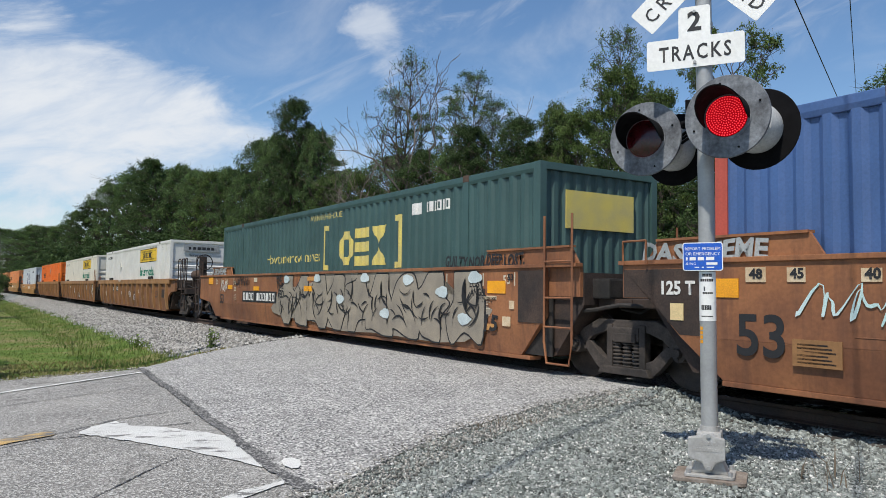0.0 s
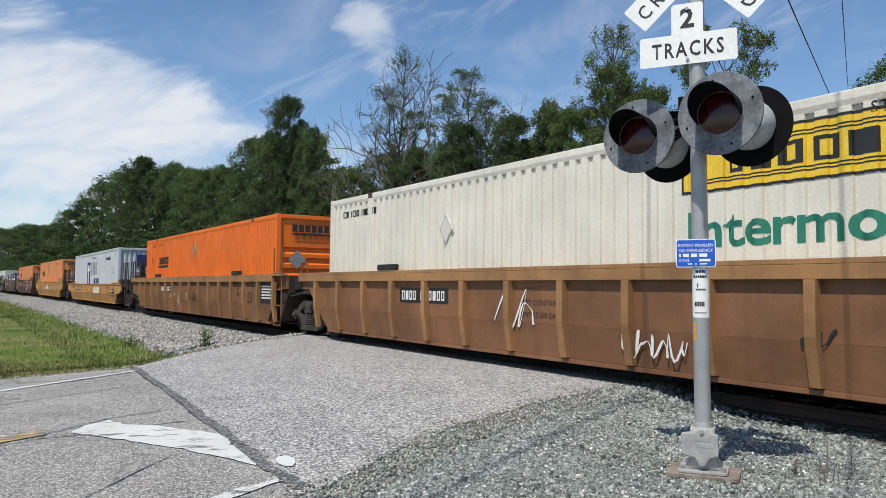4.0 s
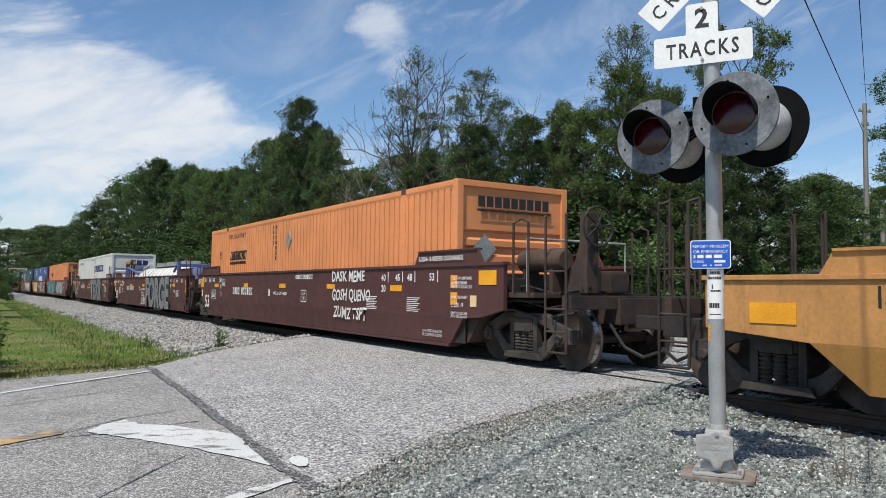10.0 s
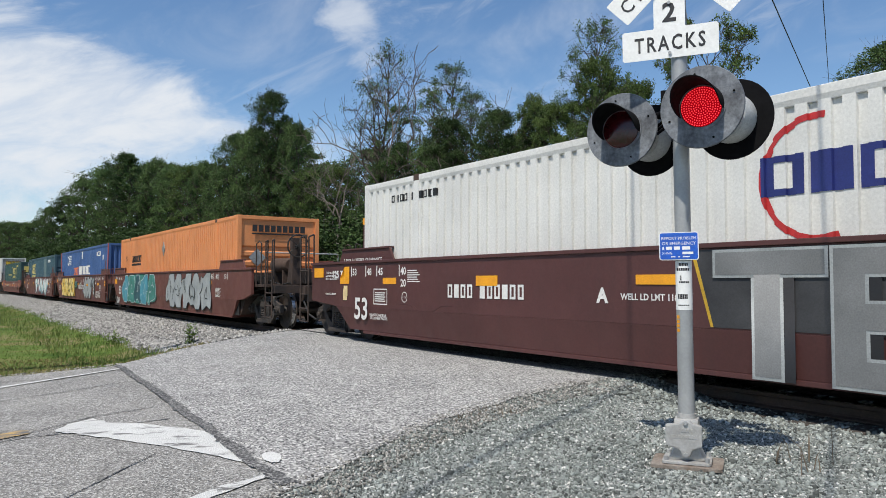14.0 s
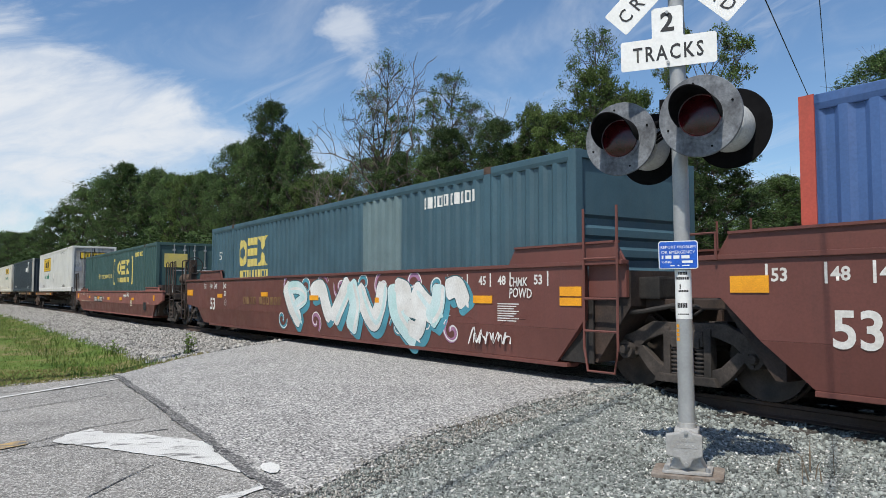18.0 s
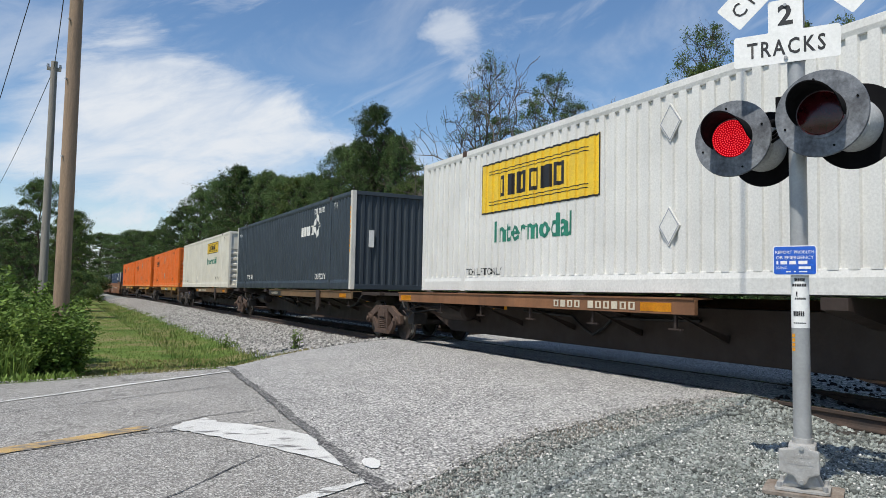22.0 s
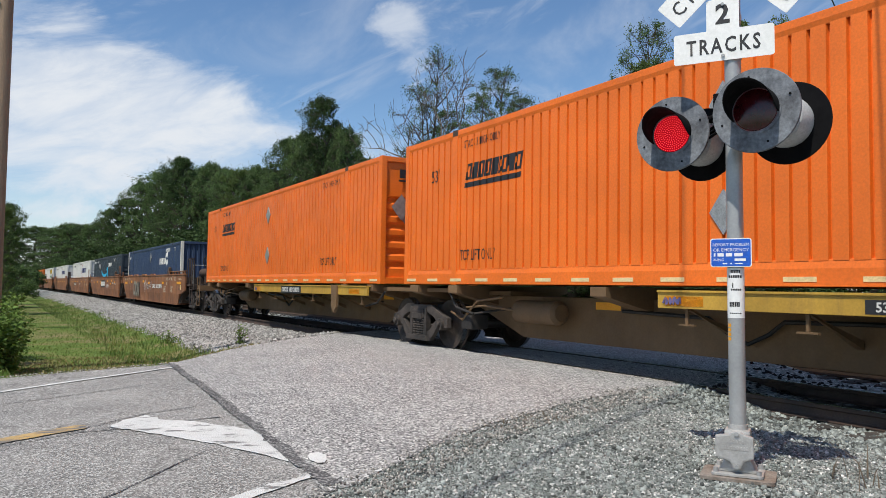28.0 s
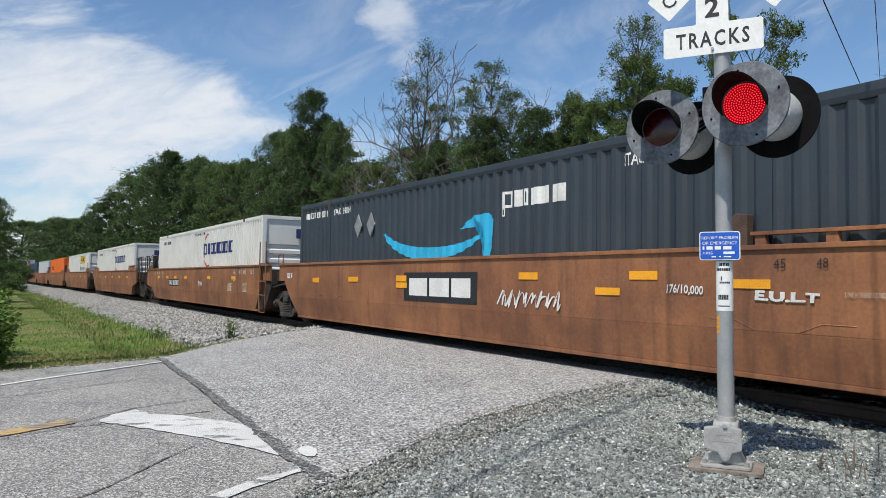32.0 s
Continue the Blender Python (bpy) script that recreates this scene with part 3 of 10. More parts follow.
def build_track():
    rail_mat = shade("rail_steel", (0.075, 0.047, 0.034), 0.8, 0.1, 0.25, 2, (0.04, 0.03, 0.025), 0.12, 50, 0.2, 40)
    head = shade("polished_rail_head", (0.5, 0.5, 0.5), 0.22, 1.0, 0.1, 2)
    wood = shade("tie_wood", (0.075, 0.062, 0.052), 0.95, 0, 0.3, 3, (0.035, 0.03, 0.027), 0.2, 40, 0.6, 40, rand=0.25, stretch=(1, 6, 1))
    section = [(-0.07, -0.172), (0.07, -0.172), (0.07, -0.158), (0.018, -0.14), (0.01, -0.12), (0.01, -0.055), (0.036, -0.04), (0.036, -0.006), (0.028, 0.0), (-0.028, 0.0), (-0.036, -0.006), (-0.036, -0.04), (-0.01, -0.055), (-0.01, -0.12), (-0.018, -0.14), (-0.07, -0.158)]
    stations = [-90, -60] + list(range(-40, 120, 10)) + list(range(120, 620, 25))
    for name, u in (("track_near", TRACK_U), ("track_far", TRACK2_U)):
        track = thing(name, "railway track of steel rails on timber ties in ballast", "railway track", kind="structure")
        for side in (-0.7525, 0.7525):
            sh, top = Shape(), Shape()
            m = len(section)
            sh.poly([tuple(at(s, u + side + p[0], p[1])) for s in stations for p in section],
                    [(i * m + j, i * m + (j + 1) % m, (i + 1) * m + (j + 1) % m, (i + 1) * m + j) for i in range(len(stations) - 1) for j in range(m)])
            r = part("rail", sh, rail_mat, track, "rust-brown steel rail")
            tp = [tuple(at(s, u + side + e, 0.001)) for s in stations for e in (-0.026, 0.026)]
            top.poly(tp, [(2 * i, 2 * i + 1, 2 * i + 3, 2 * i + 2) for i in range(len(stations) - 1)])
            part("rail_head", top, head, r, "bright worn running surface")
        tie = Shape().box(-0.115, 0.115, -1.3, 1.3, -0.35, -0.178).mesh("tie", wood, bevel=0.012)
        s, k = -8.0, 0
        while s < 78:
            if not (curve_at(NEAR_EDGE, u) + 0.3 < s < curve_at(FAR_EDGE, u) - 0.2):
                ob = new("tie", tie)
                ob.parent = track
                p = at(s, u + 0.03 * math.sin(s * 7))
                ob.matrix_basis = Matrix.Translation(p) @ Matrix.Rotation(LINE_TURN + math.pi / 2 + heading(s) + 0.012 * math.sin(s * 3), 4, "Z")
            s += 0.53
        rest = Shape()
        while s < 300:
            m = Matrix.Translation(at(s, u)) @ Matrix.Rotation(LINE_TURN + math.pi / 2 + heading(s), 4, "Z")
            rest.box(-0.115, 0.115, -1.3, 1.3, -0.35, -0.178, m)
            s += 0.53
        tagged(part("far_ties", rest, wood, track), kind="stuff")


build_ground()
build_road()
build_track()


# ---- the train: x forward (to the right), -y the side that is seen, z = 0 on the rail heads ----
SPEED = 13.11
SIDE_Y = -1.42


def lettering(body, size, bold=0.0, align="LEFT", space=1.0):
    cu = bpy.data.curves.new("lettering", "FONT")
    cu.body, cu.size, cu.align_x, cu.offset, cu.space_character = body, size, align, bold, space
    cu.resolution_u = 2 if size < 0.4 else 6
    ob = bpy.data.objects.new("lettering", cu)
    me = bpy.data.meshes.new_from_object(ob)
    bpy.data.objects.remove(ob)
    bpy.data.curves.remove(cu)
    return me


def drape(bm, breaks, depth_at):
    """Cuts a flat marking at the folds of a corrugated wall and presses it into them."""
    xs = [v.co.x for v in bm.verts]
    lo, hi = min(xs), max(xs)
    for b in breaks:
        if lo < b < hi:
            bmesh.ops.bisect_plane(bm, geom=bm.verts[:] + bm.edges[:] + bm.faces[:], plane_co=(b, 0, 0), plane_no=(1, 0, 0), dist=1e-5)
    for v in bm.verts:
        v.co.y += depth_at(v.co.x)


class Folds:
    """The folds of a wall: how far it steps back at x. Flat crests, sloped flanks, flat troughs."""

    def __init__(self, x0, x1, pitch, depth, crest=0.4, flank=0.15):
        n = max(round((x1 - x0) / pitch), 1)
        p = (x1 - x0) / n
        self.keys = [(x0, 0.0)]
        for i in range(n):
            a = x0 + i * p
            c, f = crest * p / 2, flank * p
            self.keys += [(a + c, 0), (a + c + f, depth), (a + p - c - f, depth), (a + p - c, 0)]
        self.keys.append((x1, 0.0))
        self.xs = [k[0] for k in self.keys]

    def depth(self, x):
        slot = np.searchsorted(self.xs, x)
        i = min(max(int(slot), 1), len(self.keys) - 1)
        (a, p), (b, q) = self.keys[i - 1], self.keys[i]
        return p if b - a < 1e-9 else p + (q - p) * min(max((x - a) / (b - a), 0), 1)


def flat_polys(polys):
    """A mesh in the xz plane from outlines of (x, z)."""
    bm = bmesh.new()
    for o in polys:
        vs = [bm.verts.new((x, 0, z)) for x, z in o]
        f = bm.faces.new(vs)
    bmesh.ops.triangulate(bm, faces=bm.faces[:])
    return bm


def rect(x0, z0, x1, z1, slant=0.0):
    return [(x0, z0), (x1, z0), (x1 + slant, z1), (x0 + slant, z1)]


def ring_polys(cx, cz, r, w, a0, a1, n=10, squash=1.0):
    out = []
    for i in range(n):
        a, b = radians(a0 + (a1 - a0) * i / n), radians(a0 + (a1 - a0) * (i + 1) / n)
        out.append([(cx + r * math.cos(a) * squash, cz + r * math.sin(a)), (cx + r * math.cos(b) * squash, cz + r * math.sin(b)),
                    (cx + (r - w) * math.cos(b) * squash, cz + (r - w) * math.sin(b)), (cx + (r - w) * math.cos(a) * squash, cz + (r - w) * math.sin(a))])
    return out


def diamond(cx, cz, w, h):
    return [(cx - w, cz), (cx, cz - h), (cx + w, cz), (cx, cz + h)]


def mark(name, polys, mat, parent, y=0.0, folds=None, label=""):
    if name.endswith("_bars"):
        for o in polys:
            halves = [o]
            if len(o) == 4 and 0.05 < o[1][0] - o[0][0] < 1.3 * (o[2][1] - o[1][1]) and polys.index(o) % 3 != 1:      # a letter's cell: an open bar
                (x0, z0), (x1, _), (x2, z1), (x3, _) = o
                k, h = 0.3 * (x1 - x0), 0.17 * (z1 - z0)
                up = lambda z: (x3 - x0) * (z - z0) / (z1 - z0)
                cell = lambda xa, xb, za, zb: [(xa + up(za), za), (xb + up(za), za), (xb + up(zb), zb), (xa + up(zb), zb)]
                halves = [cell(x0, x0 + k, z0, z1), cell(x1 - k, x1, z0, z1), cell(x0 + k, x1 - k, z0, z0 + h), cell(x0 + k, x1 - k, z1 - h, z1)]
            last = mark(name[:-1], halves, mat, parent, y, folds, label)
        return last
    bm = flat_polys(polys)
    if folds:
        drape(bm, folds.xs, folds.depth)
    for v in bm.verts:
        v.co.y += y
    me = bpy.data.meshes.new(name)
    bmesh.ops.recalc_face_normals(bm, faces=bm.faces)
    bm.to_mesh(me)
    bm.free()
    me.materials.append(mat)
    return part(name, me, None, parent, label)


def words(body, size, mat, parent, x, z, y, bold=0.0, folds=None, align="LEFT", name="lettering", squash=1.0, face="side", label="", space=1.0):
    """Lettering on a face. side: the -y face; end: the +x face."""
    me = lettering(body, size, bold, align, space)
    bm = bmesh.new()
    bm.from_mesh(me)
    for v in bm.verts:
        v.co = Vector((v.co.x * squash + x, 0, v.co.y + z))
    if folds:
        drape(bm, folds.xs, folds.depth)
    for v in bm.verts:
        v.co.y += y
    if face == "end":
        for v in bm.verts:
            v.co = Vector((y, v.co.x, v.co.z))
    bm.to_mesh(me)
    bm.free()
    me.materials.append(mat)
    me.name = name
    return part(name, me, None, parent, label)


def bars_of(x, z, h, widths, gap=0.03, slant=0.0):
    """A line of writing that cannot be read or is not to be lettered: plain bars."""
    out = []
    for w in widths:
        out.append(rect(x, z, x + w, z + h, slant))
        x += w + gap
    return out


# ---- bogies ----
@functools.lru_cache(None)
def bogie_meshes(tone):
    steel = {"dark": TRUCK, "rust": RUST}[tone]
    fr = Shape()
    y0, y1 = -1.06, -0.96
    # cast side frame: top member, sloped legs, spring seat
    fr.prism([(-1.14, 0.62), (-1.14, 0.42), (-0.76, 0.42), (-0.74, 0.52), (-0.62, 0.62), (-0.38, 0.70), (0.38, 0.70), (0.62, 0.62), (0.74, 0.52), (0.76, 0.42), (1.14, 0.42), (1.14, 0.62), (0.86, 0.70), (0.52, 0.86), (-0.52, 0.86), (-0.86, 0.70)], y0, y1)
    for k in (-1, 1):
        fr.prism([(k * 0.84, 0.52), (k * 0.68, 0.55), (k * 0.46, 0.36), (k * 0.30, 0.30), (k * 0.30, 0.15), (k * 0.46, 0.15), (k * 0.58, 0.24)], y0, y1)
        fr.box(min(k * 0.24, k * 0.34), max(k * 0.24, k * 0.34), y0 - 0.02, y1, 0.2, 0.8)
    fr.prism([(-0.46, 0.13), (0.46, 0.13), (0.40, 0.23), (-0.40, 0.23)], y0 - 0.07, y1 + 0.06)
    fr.box(-0.2, 0.2, y0 - 0.05, y0 + 0.02, 0.56, 0.68)
    frame_me = fr.mesh("side_frame", steel, bevel=0.014)
    sp = Shape()
    for cx in (-0.17, 0.0, 0.17):
        prof = []
        for i in range(7):
            z = 0.22 + i * 0.05
            prof += [(0.055, z), (0.078, z + 0.013), (0.078, z + 0.026), (0.055, z + 0.039)]
        sp.lathe(prof, (cx, -1.02, 0), "z", 12)
    spring_me = sp.mesh("spring", steel, smooth=True)
    bo = Shape()
    bo.box(-0.24, 0.24, -1.09, 1.09, 0.58, 0.76)
    bo.box(-0.18, 0.18, -0.5, 0.5, 0.5, 0.86)
    bolster_me = bo.mesh("bolster", steel, bevel=0.02)
    wh = Shape()
    for k in (-1, 1):
        wh.lathe([(0.0, k * 0.90), (0.10, k * 0.90), (0.12, k * 0.845), (0.2, k * 0.80), (0.36, k * 0.82), (0.40, k * 0.845), (0.482, k * 0.845), (0.486, k * 0.75), (0.51, k * 0.735), (0.51, k * 0.715), (0.40, k * 0.712), (0.36, k * 0.76), (0.14, k * 0.74), (0.1, k * 0.68)], (0, 0, 0), "y", 36)
    wh.tube((0, -0.95, 0), (0, 0.95, 0), 0.085, 12)
    wheel_me = wh.mesh("wheelset", WHEEL, smooth=True)
    tr = Shape().lathe([(0.4835, -0.842), (0.4875, -0.755)], (0, 0, 0), "y", 36)
    tread_me = tr.mesh("wheel_tread", TREAD, smooth=True)
    cap = Shape().lathe([(0.0, -1.17), (0.05, -1.17), (0.06, -1.15), (0.06, -1.12), (0.115, -1.12), (0.12, -1.09), (0.12, -0.95)], (0, 0, 0), "y", 14)
    for i in range(3):
        a = i * 2.094 + 0.5
        cap.tube((0.08 * math.cos(a), -1.12, 0.08 * math.sin(a)), (0.08 * math.cos(a), -1.145, 0.08 * math.sin(a)), 0.016, 6)
    cap_me = cap.mesh("bearing_cap", steel, smooth=True)
    return frame_me, spring_me, bolster_me, wheel_me, tread_me, cap_me


def bogie(parent, x, tone="dark", wheels=None):
    frame_me, spring_me, bolster_me, wheel_me, tread_me, cap_me = bogie_meshes(tone)
    tr = part("truck", bolster_me, None, parent, "cast-steel truck with coil springs" if tone == "dark" else "rusty cast-steel truck with coil springs")
    tr.location.x = x
    for k in (0, math.pi):
        o = part("side_frame", frame_me, None, tr)
        o.rotation_euler.z = k
        o = part("spring", spring_me, None, tr)
        o.rotation_euler.z = k
        for c in (-0.915, 0.915):
            o = part("bearing_cap", cap_me, None, tr)
            o.matrix_basis = Matrix.Rotation(k, 4, "Z") @ Matrix.Translation((c, 0, 0.487))
    for c in (-0.915, 0.915):
        o = part("wheelset", wheel_me, None, tr, "steel wheels with bright worn treads")
        o.location = (c, 0, 0.487)
        for k in (0, math.pi):
            o = part("wheel_tread", tread_me, None, tr)
            o.location, o.rotation_euler.z = (c, 0, 0.487), k
    return tr


def coupler(parent, x, k):
    sh = Shape()
    sh.box(min(x, x + k * 0.75), max(x, x + k * 0.75), -0.09, 0.09, 0.66, 0.86)
    sh.prism([(x + k * 0.72, 0.58), (x + k * 1.0, 0.58), (x + k * 1.05, 0.95), (x + k * 0.72, 0.95)], -0.15, 0.15)
    part("coupler", sh, STEEL_DARK, parent, bevel=0.02)
    hose = Shape()
    hose.path([(x, -0.5, 0.75), (x + k * 0.3, -0.48, 0.4), (x + k * 0.6, -0.42, 0.28), (x + k * 0.95, -0.3, 0.42)], 0.025)
    part("air_hose", hose, BLACK, parent, smooth=True)


# ---- well wagons ----
def well_wagon(label, mat, ends=("open", "open"), ribbed=False, top=1.58, flaps=False, columns=False, tone="dark", trucks=(True, True), raised=True, low_mat=None, guide=0.29):
    """One well unit, 19.4 m between the truck centres. ends: (rear, front), each 'joint' or 'open'."""
    w = thing("well_wagon", label, "freight wagon", "wagons of the freight train")
    low = 0.26
    for sgn in (-1, 1):
        y0 = sgn * 1.42
        up, dn = Shape(), Shape()
        inner = sgn * 1.34
        cut = min(1.16, top - 0.22)
        # at an open end the plate runs on over the truck
        rear = [(-9.4, cut), (-9.4, top)] if ends[0] == "joint" else [(-10.35, 0.82), (-10.35, top)]
        front = [(8.32, top), (8.32, 0.86)] if ends[1] == "joint" else [(9.6, top), (9.6, 1.04), (8.95, 1.0), (8.62, 0.88)] if ribbed else [(9.6, top), (9.6, 0.9), (9.0, 0.76)]
        xr, xf = -8.5 if ends[0] == "joint" else -9.1, 8.2 if ends[1] == "joint" else 8.45
        up.prism(rear + front + [(xf, 0.72), (xr, 0.72)] + ([(-8.96, cut)] if ends[0] == "joint" else []), min(y0, inner), max(y0, inner))
        # lower plate leans inwards
        a, b = [(xr, y0, 0.72), (xf, y0, 0.72), (xf - 0.46, sgn * 1.37, low), (xr + 0.55, sgn * 1.37, low)], [(xr, inner, 0.72), (xf, inner, 0.72), (xf - 0.46, sgn * 1.2, low), (xr + 0.55, sgn * 1.2, low)]
        dn.poly(a + b, [(0, 1, 2, 3), (7, 6, 5, 4), (0, 4, 5, 1), (1, 5, 6, 2), (2, 6, 7, 3), (3, 7, 4, 0)])
        # end gusset behind the ladder, and the bent seams pressed into the plate
        if ends[1] == "joint":
            gs = Shape().prism([(8.33, cut), (8.33, top), (8.98, top), (8.98, cut)], min(sgn * 1.34, sgn * 1.28), max(sgn * 1.34, sgn * 1.28))
            part("end_gusset", gs, mat, w, bevel=0.006)
        # added dark plate at the front cut; stands in for the shaded cavity
        ck = Shape().prism([(7.7, 0.28), (8.4, 0.28), (8.4, cut), (8.1, cut), (7.7, 0.8)], min(sgn * 1.335, sgn * 1.31), max(sgn * 1.335, sgn * 1.31))
        part("end_cheek", ck, STEEL_DARK, w, bevel=0.004)
        s = part("side_plate", up, mat, w, bevel=0.008)
        # low_mat gives the leaning lower plate a darker tone
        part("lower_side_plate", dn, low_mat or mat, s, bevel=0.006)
        ch = Shape()
        x0c, x1c = -9.45 if ends[0] == "joint" else -10.38, 9.0 if ends[1] == "joint" else 9.63
        if ribbed:
            ch.box(x0c, x1c - 0.7, min(sgn * 1.5, sgn * 1.421), max(sgn * 1.5, sgn * 1.421), top - 0.15, top - 0.001)
        ch.box(x0c, x1c, min(sgn * (1.502 if ribbed else 1.45), sgn * 1.31), max(sgn * (1.502 if ribbed else 1.45), sgn * 1.31), top, top + 0.055)
        part("top_chord", ch, P_OCHRED if ribbed else mat, s, bevel=0.008)
        for x in (-5.6, 6.3) if not ribbed else ():
            for d in (-1, 1):
                sm = Shape().cord([(x + d * 0.25, sgn * 1.419, 0.73), (x + d * 0.5, sgn * 1.419, 0.83), (x + d * 0.85, sgn * 1.419, 0.83)], 0.007, 5)
                part("plate_seam", sm, mat, s)
        ch2 = Shape().box(-7.95, 7.95, min(sgn * 1.385, sgn * 1.16), max(sgn * 1.385, sgn * 1.16), low - 0.06, low - 0.002)
        part("bottom_chord", ch2, mat, s, bevel=0.008)
        if ribbed:
            for i in range(15):
                x = -8.4 + i * 1.2
                rb = Shape()
                rb.prism([(sgn * 1.42, top - 0.152), (sgn * 1.53, top - 0.152), (sgn * 1.53, 0.78), (sgn * 1.45, low + 0.02), (sgn * 1.37, low + 0.02), (sgn * 1.42, 0.72)], x - 0.06, x + 0.06, "x")
                part("rib", rb, P_OCHRED, s)
        if raised:
            for k in (-1, 1):
                tz = Shape()
                tz.prism([(k * (6.9 - 0.52 * guide), top + 0.055), (k * 6.9, top + guide), (k * 8.85, top + guide), (k * (8.85 + 0.52 * guide), top + 0.055)], min(sgn * 1.36, sgn * 1.40), max(sgn * 1.36, sgn * 1.40))
                tz.box(min(k * 6.9, k * 8.85), max(k * 6.9, k * 8.85), min(sgn * 1.30, sgn * 1.43), max(sgn * 1.30, sgn * 1.43), top + guide - 0.01, top + guide + 0.02)
                part("guide_plate", tz, mat, w)
        if flaps:
            for i in range(6):
                x = -5.4 + i * 2.1
                fl = Shape().prism([(x - 0.7, top + 0.055), (x - 0.62, top + 0.12), (x + 0.62, top + 0.12), (x + 0.7, top + 0.055)], min(sgn * 1.47, sgn * 1.40), max(sgn * 1.47, sgn * 1.40))
                fl.prism([(x - 0.75, top - 0.01), (x + 0.75, top - 0.01), (x + 0.5, top - 0.26), (x - 0.5, top - 0.26)], min(sgn * 1.42, sgn * 1.436), max(sgn * 1.42, sgn * 1.436))
                part("guide_flap", fl, mat, s)
    beam = Shape().box(-0.2, 0.2, -1.34, 1.34, 0.20, 0.30).mesh("floor_beam", mat)
    for i in range(7):
        part("floor_beam", beam, None, w).location.x = -7.5 + i * 2.5
    for k, end in zip((-1, 1), ends):
        bd = Shape()
        x0, x1 = k * 8.3, k * 9.25
        bd.prism([(k * 8.3, 0.3), (k * 8.42, 0.3), (k * 9.0, 1.05), (k * 9.0, 1.5), (k * 8.3, 1.5)], -1.28, 1.28)
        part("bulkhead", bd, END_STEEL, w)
        pl = Shape()
        if end == "joint":
            pl.box(min(k * 9.0, k * 9.62), max(k * 9.0, k * 9.62), -1.0, 1.0, 1.02, 1.14)
            pl.box(min(k * 9.0, k * 9.66), max(k * 9.0, k * 9.66), -0.35, 0.35, 0.72, 1.02)
        else:
            pl.box(min(k * 9.0, k * 11.15), max(k * 9.0, k * 11.15), -0.42, 0.42, 0.72, 1.12)
            pl.box(min(k * 9.0, k * 10.2), max(k * 9.0, k * 10.2), -1.30, 1.30, 1.10, 1.18)
            pl.box(min(k * 10.9, k * 11.1), max(k * 10.9, k * 11.1), -1.35, 1.35, 0.95, 1.15)
        part("end_platform", pl, END_STEEL, w, bevel=0.012)
        if k > 0:
            bx = Shape().box(8.98, 9.32, -1.12, -0.72, 1.14, 1.42)
            part("brake_valve", bx, STEEL_DARK, w, bevel=0.03)
            rod = Shape().cord([(8.6, -1.2, 0.95), (9.1, -1.22, 0.98), (9.5, -1.1, 1.06), (10.0, -0.9, 1.04)], 0.03, 8)
            part("brake_rod", rod, STEEL_DARK, w, smooth=True)
            hz = Shape().cord([(9.0, -0.7, 1.2), (9.3, -0.85, 1.0), (9.6, -0.8, 0.95), (9.9, -0.7, 1.15)], 0.024, 8)
            part("brake_hose", hz, BLACK, w, smooth=True)
        else:
            tb = Shape().lathe([(0.0, -0.42), (0.1, -0.42), (0.125, -0.38), (0.125, 0.34), (0.1, 0.4), (0.0, 0.4)], (-9.3, -0.55, 1.36), "y", 16)
            part("air_reservoir", tb, STEEL_DARK, w, smooth=True)
        # ladder and handrails at the corner on both sides
        for sgn in (-1, 1):
            y = sgn * 1.46
            rails = Shape()
            xa, xb = (8.36, 8.94) if k > 0 else (-9.36, -8.98)
            zt = top + (0.75 if k > 0 else 0.3)
            if end == "open":
                pass
            elif k > 0:
                for x in (xa, xb):
                    rails.cord([(x, y, 0.48), (x, y, zt)], 0.019)
                rails.cord([(xa, y, 0.5), (xa + 0.06, y, 0.2), (xb - 0.06, y, 0.2), (xb, y, 0.5)], 0.019)
                for z in (0.72, 1.14, top + 0.08):
                    rails.cord([(xa, y, z), (xb, y, z)], 0.017)
            else:
                rails.cord([(xa, y, top), (xa, y, zt), (xb, y, zt), (xb, y, top)], 0.017)
            if end == "joint":
                part("ladder", rails, mat, w)
            else:
                steps = Shape()
                for x in (k * 10.6, k * 11.05):
                    steps.path([(x, y * 0.96, 0.32), (x, y * 0.96, 2.3), (x - k * 0.1, y * 0.9, 2.34), (x - k * 0.1, y * 0.9, 1.2)], 0.02)
                for z in (0.32, 0.62, 0.95, 1.5):
                    steps.path([(k * 10.6, y * 0.96, z), (k * 11.05, y * 0.96, z)], 0.016)
                part("end_ladder", steps, END_STEEL, w)
        if end == "open":
            coupler(w, k * 11.0, k)
            if k > 0:
                bw = Shape()
                hub = Vector((k * 10.9, -0.62, 2.2))
                rim = [hub + Vector((0, 0.3 * math.cos(a * math.pi / 10), 0.3 * math.sin(a * math.pi / 10))) for a in range(21)]
                bw.cord(rim, 0.02, 6)
                for a in range(0, 20, 4):
                    bw.path([hub, rim[a]], 0.013, 5)
                bw.tube(hub - Vector((0.2, 0, 0)), hub + Vector((0.04, 0, 0)), 0.05, 8)
                part("hand_brake_wheel", bw, STEEL_DARK, w)
                st = Shape().box(k * 10.62, k * 10.78, -0.74, -0.5, 1.18, 2.42)
                st.prism([(k * 10.3, 1.18), (k * 10.62, 1.18), (k * 10.62, 2.1)], -0.7, -0.66)
                part("brake_stand", st, END_STEEL, w, bevel=0.015)
                for y, z in ((-0.15, 1.62), (0.45, 1.55)):
                    vb = Shape().box(k * 9.75, k * 10.3, y - 0.2, y + 0.2, 1.18, z)
                    part("brake_gear_box", vb, END_STEEL, w, bevel=0.04)
